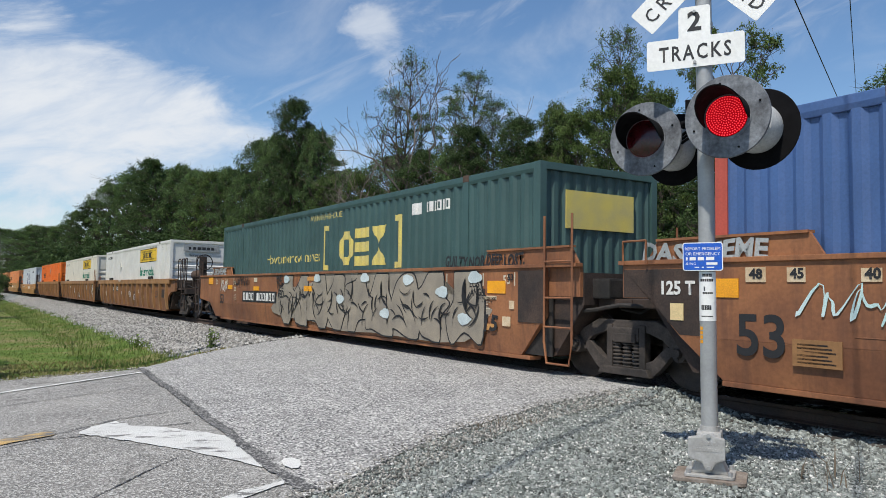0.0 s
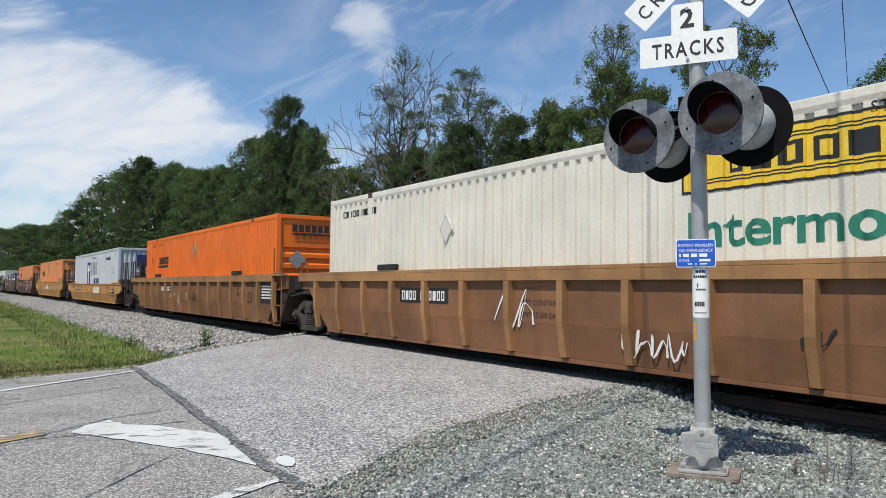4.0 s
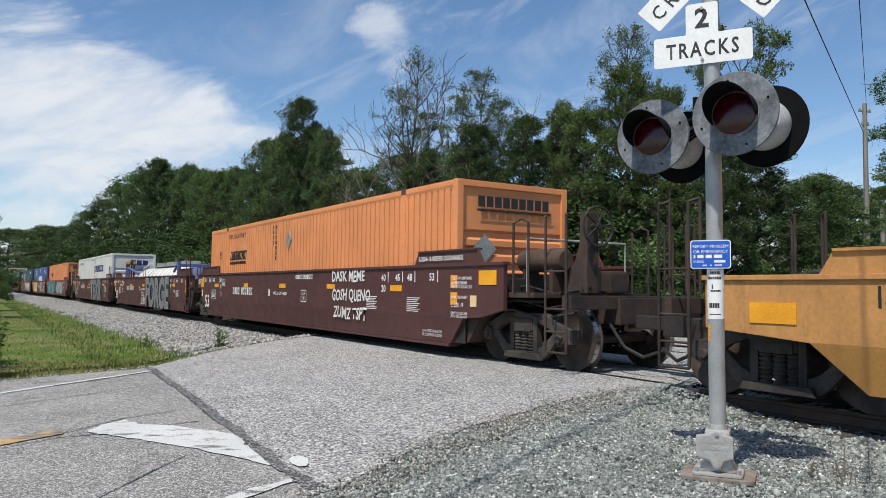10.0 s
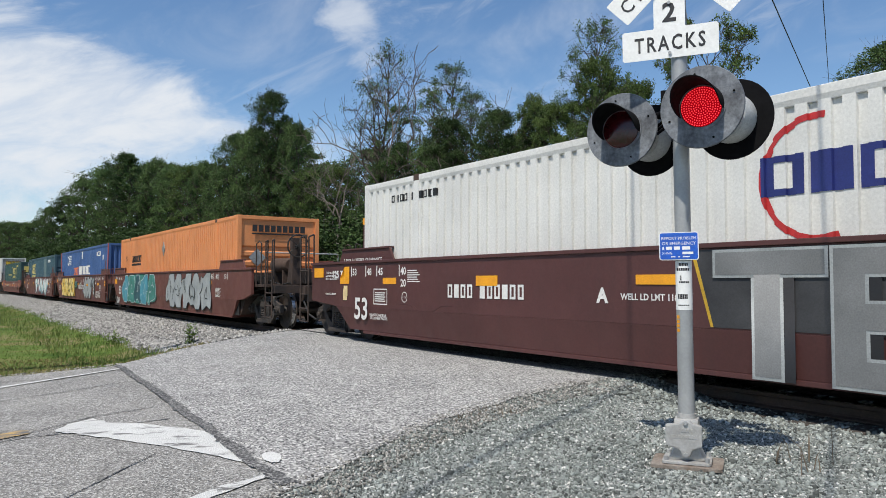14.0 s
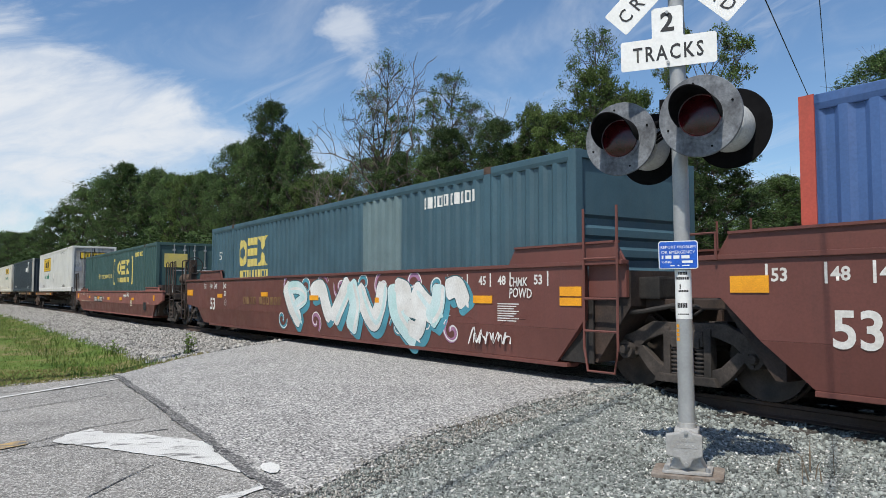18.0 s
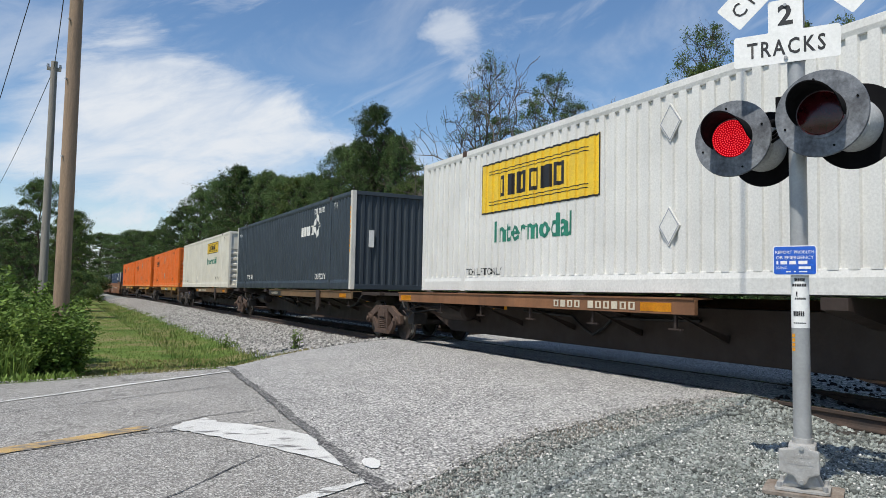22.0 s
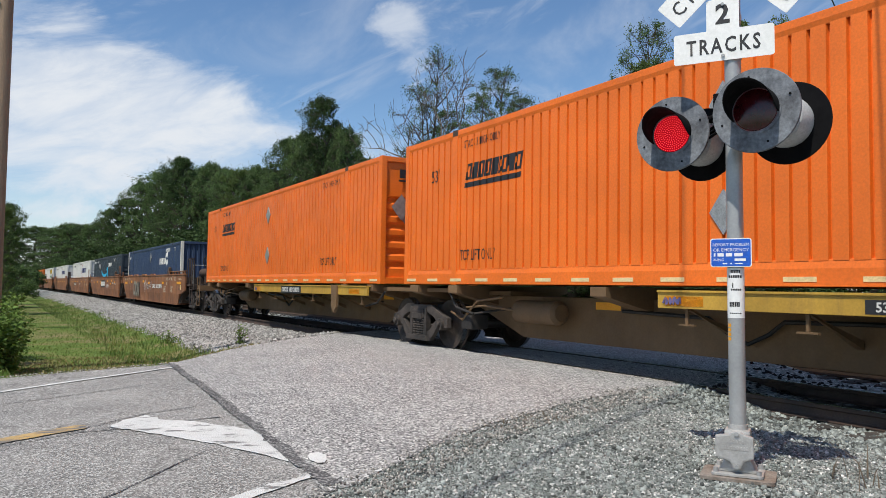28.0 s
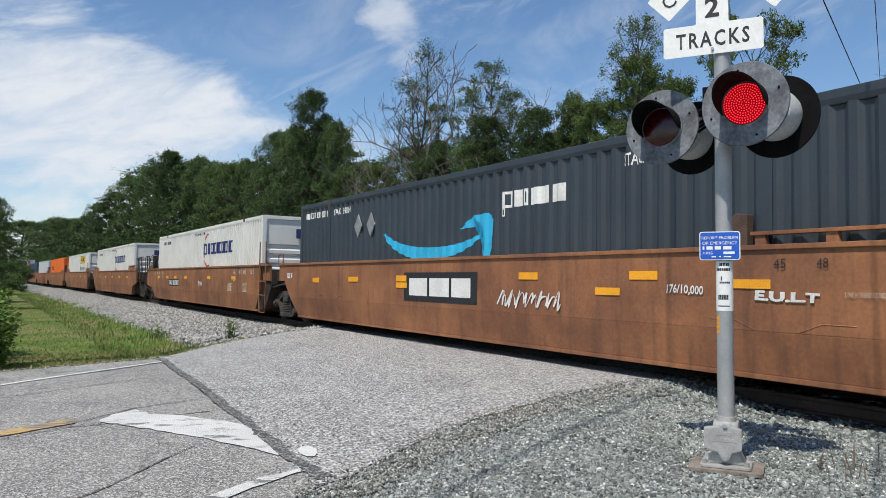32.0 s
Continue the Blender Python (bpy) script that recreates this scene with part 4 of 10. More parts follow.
                ta = Shape().lathe([(0.0, -0.55), (0.15, -0.55), (0.2, -0.48), (0.2, 0.48), (0.15, 0.55), (0.0, 0.55)], (k * 9.45, -0.45, 1.72), "x", 18)
                part("air_tank", ta, RUST, w, smooth=True)
                for x in (9.1, 9.8):
                    part("tank_saddle", Shape().box(k * x - 0.04, k * x + 0.04, -0.6, -0.3, 1.15, 1.58), END_STEEL, w)
                for y in (-1.34, 1.34):
                    part("handrail", Shape().cord([(k * 9.75, y, 1.18), (k * 9.75, y, 2.28), (k * 9.95, y, 2.34), (k * 10.12, y, 2.28), (k * 10.12, y, 1.18)], 0.02, 7), END_STEEL, w, smooth=True)
                part("crossover_rail", Shape().cord([(k * 9.8, -1.1, 1.2), (k * 9.8, -1.1, 2.05), (k * 9.8, 1.1, 2.05), (k * 9.8, 1.1, 1.2)], 0.02, 7), GALV, w, "pale bent handrail", smooth=True)
                for y0_, z0_ in ((-0.95, 1.02), (-0.8, 1.24), (-1.1, 0.86)):
                    part("brake_pipe", Shape().cord([(k * 8.9, y0_, z0_), (k * 9.5, y0_ - 0.06, z0_ + 0.05), (k * 10.1, y0_ + 0.05, z0_ - 0.08), (k * 10.8, y0_ + 0.12, z0_ + 0.03)], 0.022, 7), STEEL_DARK, w, smooth=True)
        if columns:
            co = Shape()
            for y in (-0.62, -0.34):
                co.box(min(k * 9.2, k * 9.3), max(k * 9.2, k * 9.3), y - 0.05, y + 0.05, 1.1, 2.62)
            co.box(min(k * 9.2, k * 9.3), max(k * 9.2, k * 9.3), -0.67, -0.29, 2.5, 2.66)
            part("guide_column", co, mat, w, bevel=0.01)
            for y in (-0.68, -0.38):
                part("column_cap", Shape().box(min(k * 9.19, k * 9.31), max(k * 9.19, k * 9.31), y, y + 0.1, 2.52, 2.67), YELLOW, w, "yellow column cap")
    for k, on in zip((-1, 1), trucks):
        if on:
            bogie(w, k * 9.68, tone)
    return w


def spine_wagon(label, mat, sill, tone="dark", rear=-9.2, front=9.2, trucks=(True, True), ends=("joint", "joint"), sill_from=-1.0, sill_to=8.0, plate=5.8):
    """One unit of a spine wagon: a deep centre beam between two trucks, bearers for the container, a side sill."""
    w = thing("spine_wagon", label, "freight wagon", "wagons of the freight train")
    bm = Shape()
    bm.prism([(rear + 1.2, 0.86), (rear + 2.7, 0.34), (front - 2.7, 0.34), (front - 1.2, 0.86), (front - 0.1, 0.9), (front - 0.1, 1.08), (rear + 0.1, 1.08), (rear + 0.1, 0.9)], -0.38, 0.38)
    part("centre_sill", bm, mat, w, bevel=0.012)
    for x in (-7.6, -6.1, -2.2, 2.2, 6.1, 7.6):
        dk = Shape().prism([(-1.32, 1.12), (-1.32, 1.255), (1.32, 1.255), (1.32, 1.12), (0.4, 0.9), (-0.4, 0.9)], x - 0.16, x + 0.16, "x")
        part("cross_bearer", dk, mat, w, bevel=0.008)
    for x0, x1 in ((rear + 0.4, rear + 2.6), (front - 2.6, front - 0.4)):
        part("deck_plate", Shape().box(x0, x1, -0.6, 0.6, 1.085, 1.16), mat, w)
    tk = Shape().lathe([(0.0, -0.6), (0.14, -0.6), (0.2, -0.54), (0.2, 0.5), (0.14, 0.56), (0.0, 0.56)], (rear + 3.6, -0.72, 0.82), "x", 18)
    part("air_reservoir", tk, mat, w, smooth=True)
    for pts in ([(rear + 1.2, -1.0, 0.75), (rear + 1.8, -1.12, 0.62), (rear + 2.3, -1.12, 0.98), (rear + 3.0, -1.05, 1.06)], [(rear + 1.9, -1.1, 0.85), (rear + 2.5, -1.1, 0.9), (rear + 3.1, -0.9, 0.84)]):
        part("brake_pipe", Shape().cord(pts, 0.022, 8), mat, w, smooth=True)
    part("brake_valve", Shape().box(rear + 1.75, rear + 2.1, -1.12, -0.75, 0.45, 0.72), STEEL_DARK, w, bevel=0.03)
    x = (rear + front) / 2 - 1.2
    hang = Shape().cord([(x - 2.2, -0.44, 0.9), (x - 0.6, -0.46, 0.86), (x - 0.3, -0.47, 0.68), (x, -0.47, 0.56), (x + 0.3, -0.47, 0.7), (x + 0.5, -0.46, 0.86), (x + 2.4, -0.44, 0.9)], 0.028, 8)
    part("hanging_hose", hang, BLACK, w, smooth=True)
    for x in (rear + 4.6, front - 3.0):
        mark("reflector", [rect(x, 0.9, x + 0.55, 1.02)], YELLOW, w, -0.386)
    for sgn in (-1, 1):
        a, b = sill_from, sill_to
        sl = Shape().box(a, b, min(sgn * 1.42, sgn * 1.36), max(sgn * 1.42, sgn * 1.36), 1.0, 1.2)
        s = part("side_sill", sl, sill, w, "yellow side sill", bevel=0.006)
        lip = Shape().box(a, b, min(sgn * 1.44, sgn * 1.1), max(sgn * 1.44, sgn * 1.1), 1.2, 1.225)
        part("walkway_edge", lip, sill, s)
        n = 6
        for i in range(n):
            x = a + 0.4 + (b - a - 0.8) * i / (n - 1)
            br = Shape().prism([(sgn * 1.38, 1.0), (sgn * 1.30, 1.0), (sgn * 0.4, 0.6), (sgn * 0.4, 0.7)], x - 0.04, x + 0.04, "x")
            part("sill_bracket", br, mat, w)
            tb = Shape().box(x - 0.02, x + 0.02, min(sgn * 1.36, sgn * 1.33), max(sgn * 1.36, sgn * 1.33), 0.80, 1.0)
            tb.box(x - 0.12, x + 0.12, min(sgn * 1.37, sgn * 1.32), max(sgn * 1.37, sgn * 1.32), 0.79, 0.81)
            part("step_hanger", tb, mat, w)
        if plate is not None:
            cp = Shape().prism([(plate - 0.18, 1.24), (plate + 0.18, 1.24), (plate + 0.16, 0.7), (plate, 0.55), (plate - 0.16, 0.7)], min(sgn * 1.47, sgn * 1.40), max(sgn * 1.47, sgn * 1.40))
            part("lifting_plate", cp, mat, w, bevel=0.01)
        mark("yellow_plate", [rect(a + 0.12, 1.03, a + 0.7, 1.15), rect(b - 1.0, 1.03, b - 0.4, 1.15)], YELLOW, w, -1.424)
    for k, x, end, on in zip((-1, 1), (rear, front), ends, trucks):
        pd = Shape().box(min(x - k * 1.6, x - k * 0.15), max(x - k * 1.6, x - k * 0.15), -1.1, 1.1, 1.12, 1.2)
        part("end_platform", pd, mat, w, bevel=0.01)
        hose = Shape().path([(x - k * 1.4, -1.15, 1.1), (x - k * 1.7, -1.2, 0.85), (x - k * 2.3, -1.2, 0.75), (x - k * 2.6, -0.6, 0.85)], 0.022)
        part("brake_pipe", hose, STEEL_DARK, w, smooth=True)
        if end == "open":
            ex = Shape().box(min(x, x + k * 1.9), max(x, x + k * 1.9), -0.36, 0.36, 0.7, 1.12)
            part("draft_sill", ex, mat, w, bevel=0.012)
            part("end_beam", Shape().box(min(x + k * 1.5, x + k * 1.7), max(x + k * 1.5, x + k * 1.7), -1.35, 1.35, 0.92, 1.14), mat, w, bevel=0.012)
            for sgn in (-1, 1):
                st = Shape()
                for xx in (x + k * 1.2, x + k * 1.65):
                    st.path([(xx, sgn * 1.38, 0.3), (xx, sgn * 1.38, 1.5)], 0.018)
                for z in (0.3, 0.65, 1.0, 1.5):
                    st.path([(x + k * 1.2, sgn * 1.38, z), (x + k * 1.65, sgn * 1.38, z)], 0.016)
                part("ladder", st, mat, w)
            coupler(w, x + k * 1.7, k)
        if on:
            bogie(w, x, tone if k < 0 else "dark")
    return w


# ---- containers: x forward, z = 0 on their base ----
CON_L, CON_W, CON_H = 16.15, 2.6, 2.9


def container(label, mat, style="wave", end="ribs", posts=None, H=CON_H, L=CON_L, door_mat=None):
    """A 53-foot container. style: wave (deep folds), seam (flat panels with narrow ribs), fine (narrow ribs). end: ribs, wave or doors."""
    c = thing("container", label, "shipping container", "containers on the train")
    hx, hy = L / 2, CON_W / 2
    posts = posts or mat
    pitch, depth, crest, flank = {"wave": (0.28, 0.036, 0.30, 0.2), "seam": (0.215, 0.045, 0.78, 0.04), "fine": (0.24, 0.036, 0.54, 0.035)}[style]
    post_x = 6.1
    spans = [(-hx + 0.14, -post_x - 0.08), (-post_x + 0.08, post_x - 0.08), (post_x + 0.08, hx - 0.14)]
    z0, z1 = 0.28, H - 0.15
    folds = None
    keys = [(-hx, 0.0)]
    for a, b in spans:
        keys += Folds(a, b, pitch, depth, crest, flank).keys
    folds = Folds(-1, 1, 2, 0)
    folds.keys = [(-hx, 0.0)] + keys[1:] + [(hx, 0.0)]
    folds.xs = [k[0] for k in folds.keys]
    for sgn in (-1, 1):
        sh = Shape()
        n = len(folds.keys)
        pts = [(x, sgn * (hy - 0.012 - d), z) for z in (z0, z1) for x, d in folds.keys]
        sh.poly(pts, [(i, i + 1, n + i + 1, n + i) for i in range(n - 1)])
        sh.poly([(-hx, sgn * (hy - 0.07), z0), (hx, sgn * (hy - 0.07), z0), (hx, sgn * (hy - 0.07), z1), (-hx, sgn * (hy - 0.07), z1)], [(0, 1, 2, 3)])
        s = part("side_wall", sh, mat, c)
        tr = Shape().prism([(sgn * (hy + 0.002), H - 0.012), (sgn * (hy + 0.002), H - 0.1), (sgn * (hy - 0.015), H - 0.165), (sgn * (hy - 0.09), H - 0.165), (sgn * (hy - 0.09), H - 0.006), (sgn * (hy - 0.02), H - 0.004)], -hx + 0.1, hx - 0.1, "x")
        part("top_rail", tr, mat, c, bevel=0.01)
        br = Shape().prism([(sgn * (hy - 0.1), 0.012), (sgn * hy, 0.012), (sgn * hy, 0.2), (sgn * (hy - 0.022), 0.295), (sgn * (hy - 0.1), 0.295)], -hx + 0.1, hx - 0.1, "x")
        part("bottom_rail", br, mat, c, bevel=0.006)
        for x in (-post_x, post_x):
            po = Shape().box(x - 0.08, x + 0.08, min(sgn * (hy + 0.004), sgn * (hy - 0.1)), max(sgn * (hy + 0.004), sgn * (hy - 0.1)), 0.0, H)
            part("lifting_post", po, mat, c, bevel=0.006)
            ca = Shape().box(x - 0.089, x + 0.089, min(sgn * (hy + 0.008), sgn * (hy - 0.12)), max(sgn * (hy + 0.008), sgn * (hy - 0.12)), H - 0.11, H + 0.006)
            part("corner_casting", ca, RUST, c, "rusty casting with a slotted top", bevel=0.008)
        for x in (-1, 1):
            po = Shape().box(min(x * hx, x * (hx - 0.15)), max(x * hx, x * (hx - 0.15)), min(sgn * (hy + 0.003), sgn * (hy - 0.13)), max(sgn * (hy + 0.003), sgn * (hy - 0.13)), 0.0, H)
            part("corner_post", po, posts, c, bevel=0.012)
    rf = Shape().box(-hx + 0.05, hx - 0.05, -hy + 0.05, hy - 0.05, H - 0.05, H - 0.012)
    part("roof", rf, mat, c)
    fl = Shape().box(-hx + 0.05, hx - 0.05, -hy + 0.06, hy - 0.06, 0.06, 0.14)
    part("floor", fl, STEEL_DARK, c)
    for k in (-1, 1):
        en = Shape()
        x = k * (hx - 0.05)
        kind = end if k > 0 else "ribs"
        if kind == "ribs":
            keys2 = Folds(0.3, H - 0.85, 0.30, 0.04, 0.35, 0.16).keys
            ks = [(0.14, 0)] + keys2 + [(H - 0.1, 0)]
            n = len(ks)
            en.poly([(x - k * d, y, z) for y in (-hy + 0.1, hy - 0.1) for z, d in ks], [(i, i + 1, n + i + 1, n + i) for i in range(n - 1)])
        elif kind == "wave":
            ks = [(-hy + 0.1, 0)] + Folds(-hy + 0.13, hy - 0.13, 0.24, 0.04, 0.35, 0.16).keys + [(hy - 0.1, 0)]
            n = len(ks)
            en.poly([(x - k * d, y, z) for z in (0.14, H - 0.1) for y, d in ks], [(i, i + 1, n + i + 1, n + i) for i in range(n - 1)])
        else:
            en.box(min(x, x - k * 0.04), max(x, x - k * 0.04), -hy + 0.1, -0.012, 0.16, H - 0.1)
            en.box(min(x, x - k * 0.04), max(x, x - k * 0.04), 0.012, hy - 0.1, 0.16, H - 0.1)
        e = part("end_wall" if kind != "doors" else "door", en, door_mat or mat if kind == "doors" else mat, c)
        hd = Shape().box(min(x + k * 0.045, x - k * 0.06), max(x + k * 0.045, x - k * 0.06), -hy + 0.12, hy - 0.12, H - 0.12, H - 0.004)
        part("end_header", hd, mat, c, bevel=0.01)
        hd = Shape().box(min(x + k * 0.045, x - k * 0.06), max(x + k * 0.045, x - k * 0.06), -hy + 0.12, hy - 0.12, 0.01, 0.16)
        part("end_sill", hd, mat, c, bevel=0.01)
        if kind == "doors":
            for y in (-0.62, -0.2, 0.2, 0.62):
                rod = Shape().tube((x + k * 0.045, y, 0.12), (x + k * 0.045, y, H - 0.08), 0.019, 8)
                for z in (0.3, 1.0, 1.9, 2.6):
                    rod.box(min(x, x + k * 0.07), max(x, x + k * 0.07), y - 0.05, y + 0.05, z - 0.03, z + 0.03)
                rod.box(min(x, x + k * 0.07), max(x, x + k * 0.07), y, y + 0.45, 1.12, 1.16)
                part("lock_rod", rod, GALV, e, "steel lock rod")
    c["half"] = hx
    return c, folds


WALL_Y = -CON_W / 2 + 0.012 - 0.005          # markings lie just proud of the wall's crests


def tank_container(label):
    """A 40-foot tank container in an open frame."""
    c = thing("tank_container", label, "tank container", "containers on the train")
    frame_m = paint("blue_frame_paint", (0.10, 0.13, 0.30), 0.5)
    shell = paint("cream_tank_paint", (0.74, 0.71, 0.62), 0.4, 0.15, 0.2)
    hx = 6.1
    tk = Shape().lathe([(0.0, -hx + 0.25), (0.6, -hx + 0.3), (0.9, -hx + 0.48), (0.98, -hx + 0.75), (0.98, hx - 0.75), (0.9, hx - 0.48), (0.6, hx - 0.3), (0.0, hx - 0.25)], (0, 0, 0.9), "x", 40)
    part("tank_shell", tk, shell, c, "cream insulated tank shell", smooth=True)
    for k in (-1, 1):
        cone = Shape().lathe([(0.987, k * (hx - 0.95)), (0.988, k * (hx - 0.74)), (0.91, k * (hx - 0.46)), (0.61, k * (hx - 0.28)), (0.0, k * (hx - 0.23))], (0, 0, 0.9), "x", 40)
        part("tank_end", cone, frame_m, c, "blue-painted domed tank end", smooth=True)
        for y in (-1.22, 1.22):
            po = Shape().box(min(k * hx, k * (hx - 0.14)), max(k * hx, k * (hx - 0.14)), y - 0.07, y + 0.07, 0.0, 2.06)
            part("corner_post", po, frame_m, c, bevel=0.012)
            ca = Shape().box(min(k * (hx + 0.01), k * (hx - 0.17)), max(k * (hx + 0.01), k * (hx - 0.17)), y - 0.09, y + 0.09, 1.98, 2.1)
            part("corner_casting", ca, RUST, c, bevel=0.01)
            dg = Shape().path([(k * (hx - 0.07), y, 1.9), (k * (hx - 2.0), y * 0.8, 1.55)], 0.06)
            dg.path([(k * (hx - 0.07), y, 0.4), (k * (hx - 1.6), y * 0.9, 0.25)], 0.06)
            part("frame_brace", dg, frame_m, c, smooth=True)
        hb = Shape().box(min(k * hx, k * (hx - 0.12)), max(k * hx, k * (hx - 0.12)), -1.15, 1.15, 1.72, 1.85)
        hb.box(min(k * hx, k * (hx - 0.12)), max(k * hx, k * (hx - 0.12)), -1.15, 1.15, 0.05, 0.2)
        part("end_rail", hb, frame_m, c, bevel=0.012)
    for i in range(12):
        x = -4.9 + i * 0.89
        bd = Shape().lathe([(0.981, x - 0.03), (0.99, x - 0.03), (0.99, x + 0.03), (0.981, x + 0.03)], (0, 0, 0.9), "x", 40)
        part("tank_band", bd, GREY_MARK, c, "grey band round the tank", smooth=True)
    part("walkway", Shape().box(-3.0, 3.6, -0.42, 0.42, 1.88, 1.93), GALV, c, bevel=0.01)
    for a, b in ((-2.6, -0.9), (-0.3, 1.2), (1.8, 3.4)):
        part("spill_box", Shape().box(a, b, -0.36, 0.36, 1.93, 2.08), GALV, c, "grey spill box", bevel=0.015)
    ld = Shape()
    for x in (-2.0, -1.55):
        ld.path([(x, -1.12, 0.9), (x, -1.12, 1.8), (x, -0.8, 2.1)], 0.02)
    for i in range(5):
        ld.path([(-2.0, -1.12, 0.95 + 0.2 * i), (-1.55, -1.12, 0.95 + 0.2 * i)], 0.016)
    part("ladder", ld, GALV, c)
    bm_ = Shape()
    for y in (-1.1, 1.1):
        bm_.box(-hx + 0.1, hx - 0.1, y - 0.06, y + 0.06, 0.02, 0.18)
    part("bottom_rail", bm_, frame_m, c)
    return c


# paint of the wagons and containers
P_RUST = shade("rusty_brown_paint", (0.31, 0.128, 0.052), 0.65, 0, 0.4, 0.75, (0.16, 0.064, 0.031), 0.07, 22, 0.15, 14, streaks=0.75, streak_col=(0.085, 0.04, 0.026))
P_RUSTD = paint("dark_rusty_brown_paint", (0.235, 0.105, 0.045), 0.7, 0.5, 0.5, (0.1, 0.05, 0.03))
# ribs and chord lighter than the panels: the recesses' shading is in the colour
P_OCHRED = paint("light_ochre_paint", (0.36, 0.185, 0.072), 0.7, 0.5, 0.5, (0.14, 0.07, 0.035))
P_OCHRE = shade("dirty_ochre_paint", (0.53, 0.262, 0.078), 0.65, 0, 0.4, 0.8, (0.40, 0.19, 0.06), 0.06, 25, 0.15, 14, streaks=0.6, streak_col=(0.2, 0.1, 0.045))
# darker ochre, for the lower side plates
P_OCHRE_LOW = paint("darker_dirty_ochre_paint", (0.40, 0.2, 0.048), 0.65, 0.4, 0.5, (0.17, 0.085, 0.035))
P_MAROON = paint("maroon_paint", (0.088, 0.031, 0.028), 0.55, 0.25, 0.25, (0.045, 0.024, 0.022))
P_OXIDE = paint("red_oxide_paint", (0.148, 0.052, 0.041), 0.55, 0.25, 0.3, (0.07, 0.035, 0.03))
# paler red oxide, for the plates above the lower ones
P_OXIDE_PALE = paint("pale_red_oxide_paint", (0.27, 0.10, 0.08), 0.6, 0.3, 0.35, (0.15, 0.06, 0.05))
P_SPINE = paint("dark_brown_spine_paint", (0.038, 0.024, 0.018), 0.75, 0.4, 0.3, (0.02, 0.014, 0.012))
P_SPINE_Y = paint("dusty_ochre_spine_paint", (0.18, 0.105, 0.048), 0.7, 0.4, 0.4, (0.1, 0.06, 0.03))
P_SILL = paint("yellow_sill_paint", (0.56, 0.33, 0.045), 0.6, 0.4, 0.55, (0.16, 0.085, 0.04))
C_BLUE = paint("blue_container_paint", (0.06, 0.125, 0.30), 0.5, 0.3, 0.25, (0.1, 0.13, 0.25))
C_GREEN = paint("green_container_paint", (0.044, 0.094, 0.09), 0.5, 0.3, 0.25, (0.06, 0.09, 0.085))
C_TEAL = paint("blue_green_container_paint", (0.05, 0.105, 0.135), 0.5, 0.3, 0.25, (0.09, 0.12, 0.13))
C_WHITE = paint("white_container_paint", (0.68, 0.675, 0.64), 0.5, 0.15, 0.18, (0.45, 0.40, 0.33))
DOOR_ALU = shade("grimy_aluminium_door", (0.46, 0.46, 0.455), 0.45, 0.15, 0.3, 1.6, (0.27, 0.25, 0.225), 0.08, 40, 0.1, 30, streaks=0.75, streak_col=(0.09, 0.06, 0.045))
RUBBER = shade("black_rubber_seal", (0.02, 0.02, 0.02), 0.8)
C_CREAM = paint("cream_container_paint", (0.70, 0.67, 0.58), 0.5, 0.15, 0.28, (0.42, 0.3, 0.18))
C_ORANGE = paint("orange_container_paint", (0.82, 0.165, 0.012), 0.5, 0.2, 0.2, (0.6, 0.13, 0.02))
C_PEACH = paint("faded_orange_container_paint", (0.74, 0.275, 0.10), 0.6, 0.2, 0.35, (0.62, 0.3, 0.13))
C_GREY = paint("pale_grey_container_paint", (0.50, 0.54, 0.57), 0.5, 0.15, 0.2, (0.4, 0.4, 0.38))
C_SLATE = paint("slate_container_paint", (0.032, 0.043, 0.055), 0.5, 0.25, 0.2, (0.07, 0.08, 0.09))
C_NAVY = paint("navy_container_paint", (0.028, 0.05, 0.105), 0.5, 0.25, 0.2, (0.05, 0.07, 0.12))
C_OFFWHITE = paint("off_white_post_paint", (0.62, 0.6, 0.54), 0.5, 0.2, 0.3, (0.35, 0.25, 0.15))
G_SILVER = shade("silver_spray", (0.36, 0.38, 0.38), 0.6, 0, 0.2, 1.5, (0.25, 0.27, 0.27))
G_YELLOW = shade("yellow_spray", (0.72, 0.52, 0.05), 0.6, 0, 0.2, 1.5, (0.7, 0.62, 0.3))
G_MINT = shade("mint_spray", (0.42, 0.62, 0.60), 0.6, 0, 0.2, 1.5, (0.6, 0.7, 0.7))
G_TAN = shade("tan_spray", (0.30, 0.26, 0.2), 0.6, 0, 0.2, 2.0, (0.21, 0.185, 0.15))
G_VIOLET = shade("violet_spray", (0.14, 0.12, 0.27), 0.6, 0, 0.2, 1.5)
G_DEEP = shade("dark_teal_spray", (0.03, 0.10, 0.12), 0.6, 0, 0.2, 1.5)
G_LAKE = shade("lake_blue_spray", (0.08, 0.30, 0.38), 0.6, 0, 0.2, 1.5)
G_MAUVE = shade("mauve_spray", (0.42, 0.20, 0.34), 0.6, 0, 0.2, 1.5)
G_PALE = shade("pale_blue_spray", (0.55, 0.62, 0.62), 0.6, 0, 0.2, 3.0, (0.4, 0.47, 0.48))
G_FADED = shade("faded_spray", (0.42, 0.40, 0.28), 0.6, 0, 0.2, 2.5, (0.40, 0.28, 0.12))
G_STEEL = shade("steel_grey_spray", (0.20, 0.205, 0.205), 0.6, 0, 0.2, 1.2, (0.14, 0.145, 0.145))
G_CHAR = shade("charcoal_spray", (0.05, 0.05, 0.052), 0.6, 0, 0.3, 1.5, (0.025, 0.025, 0.027))
G_GOLD = shade("gold_spray", (0.62, 0.38, 0.03), 0.6, 0, 0.2, 1.5)
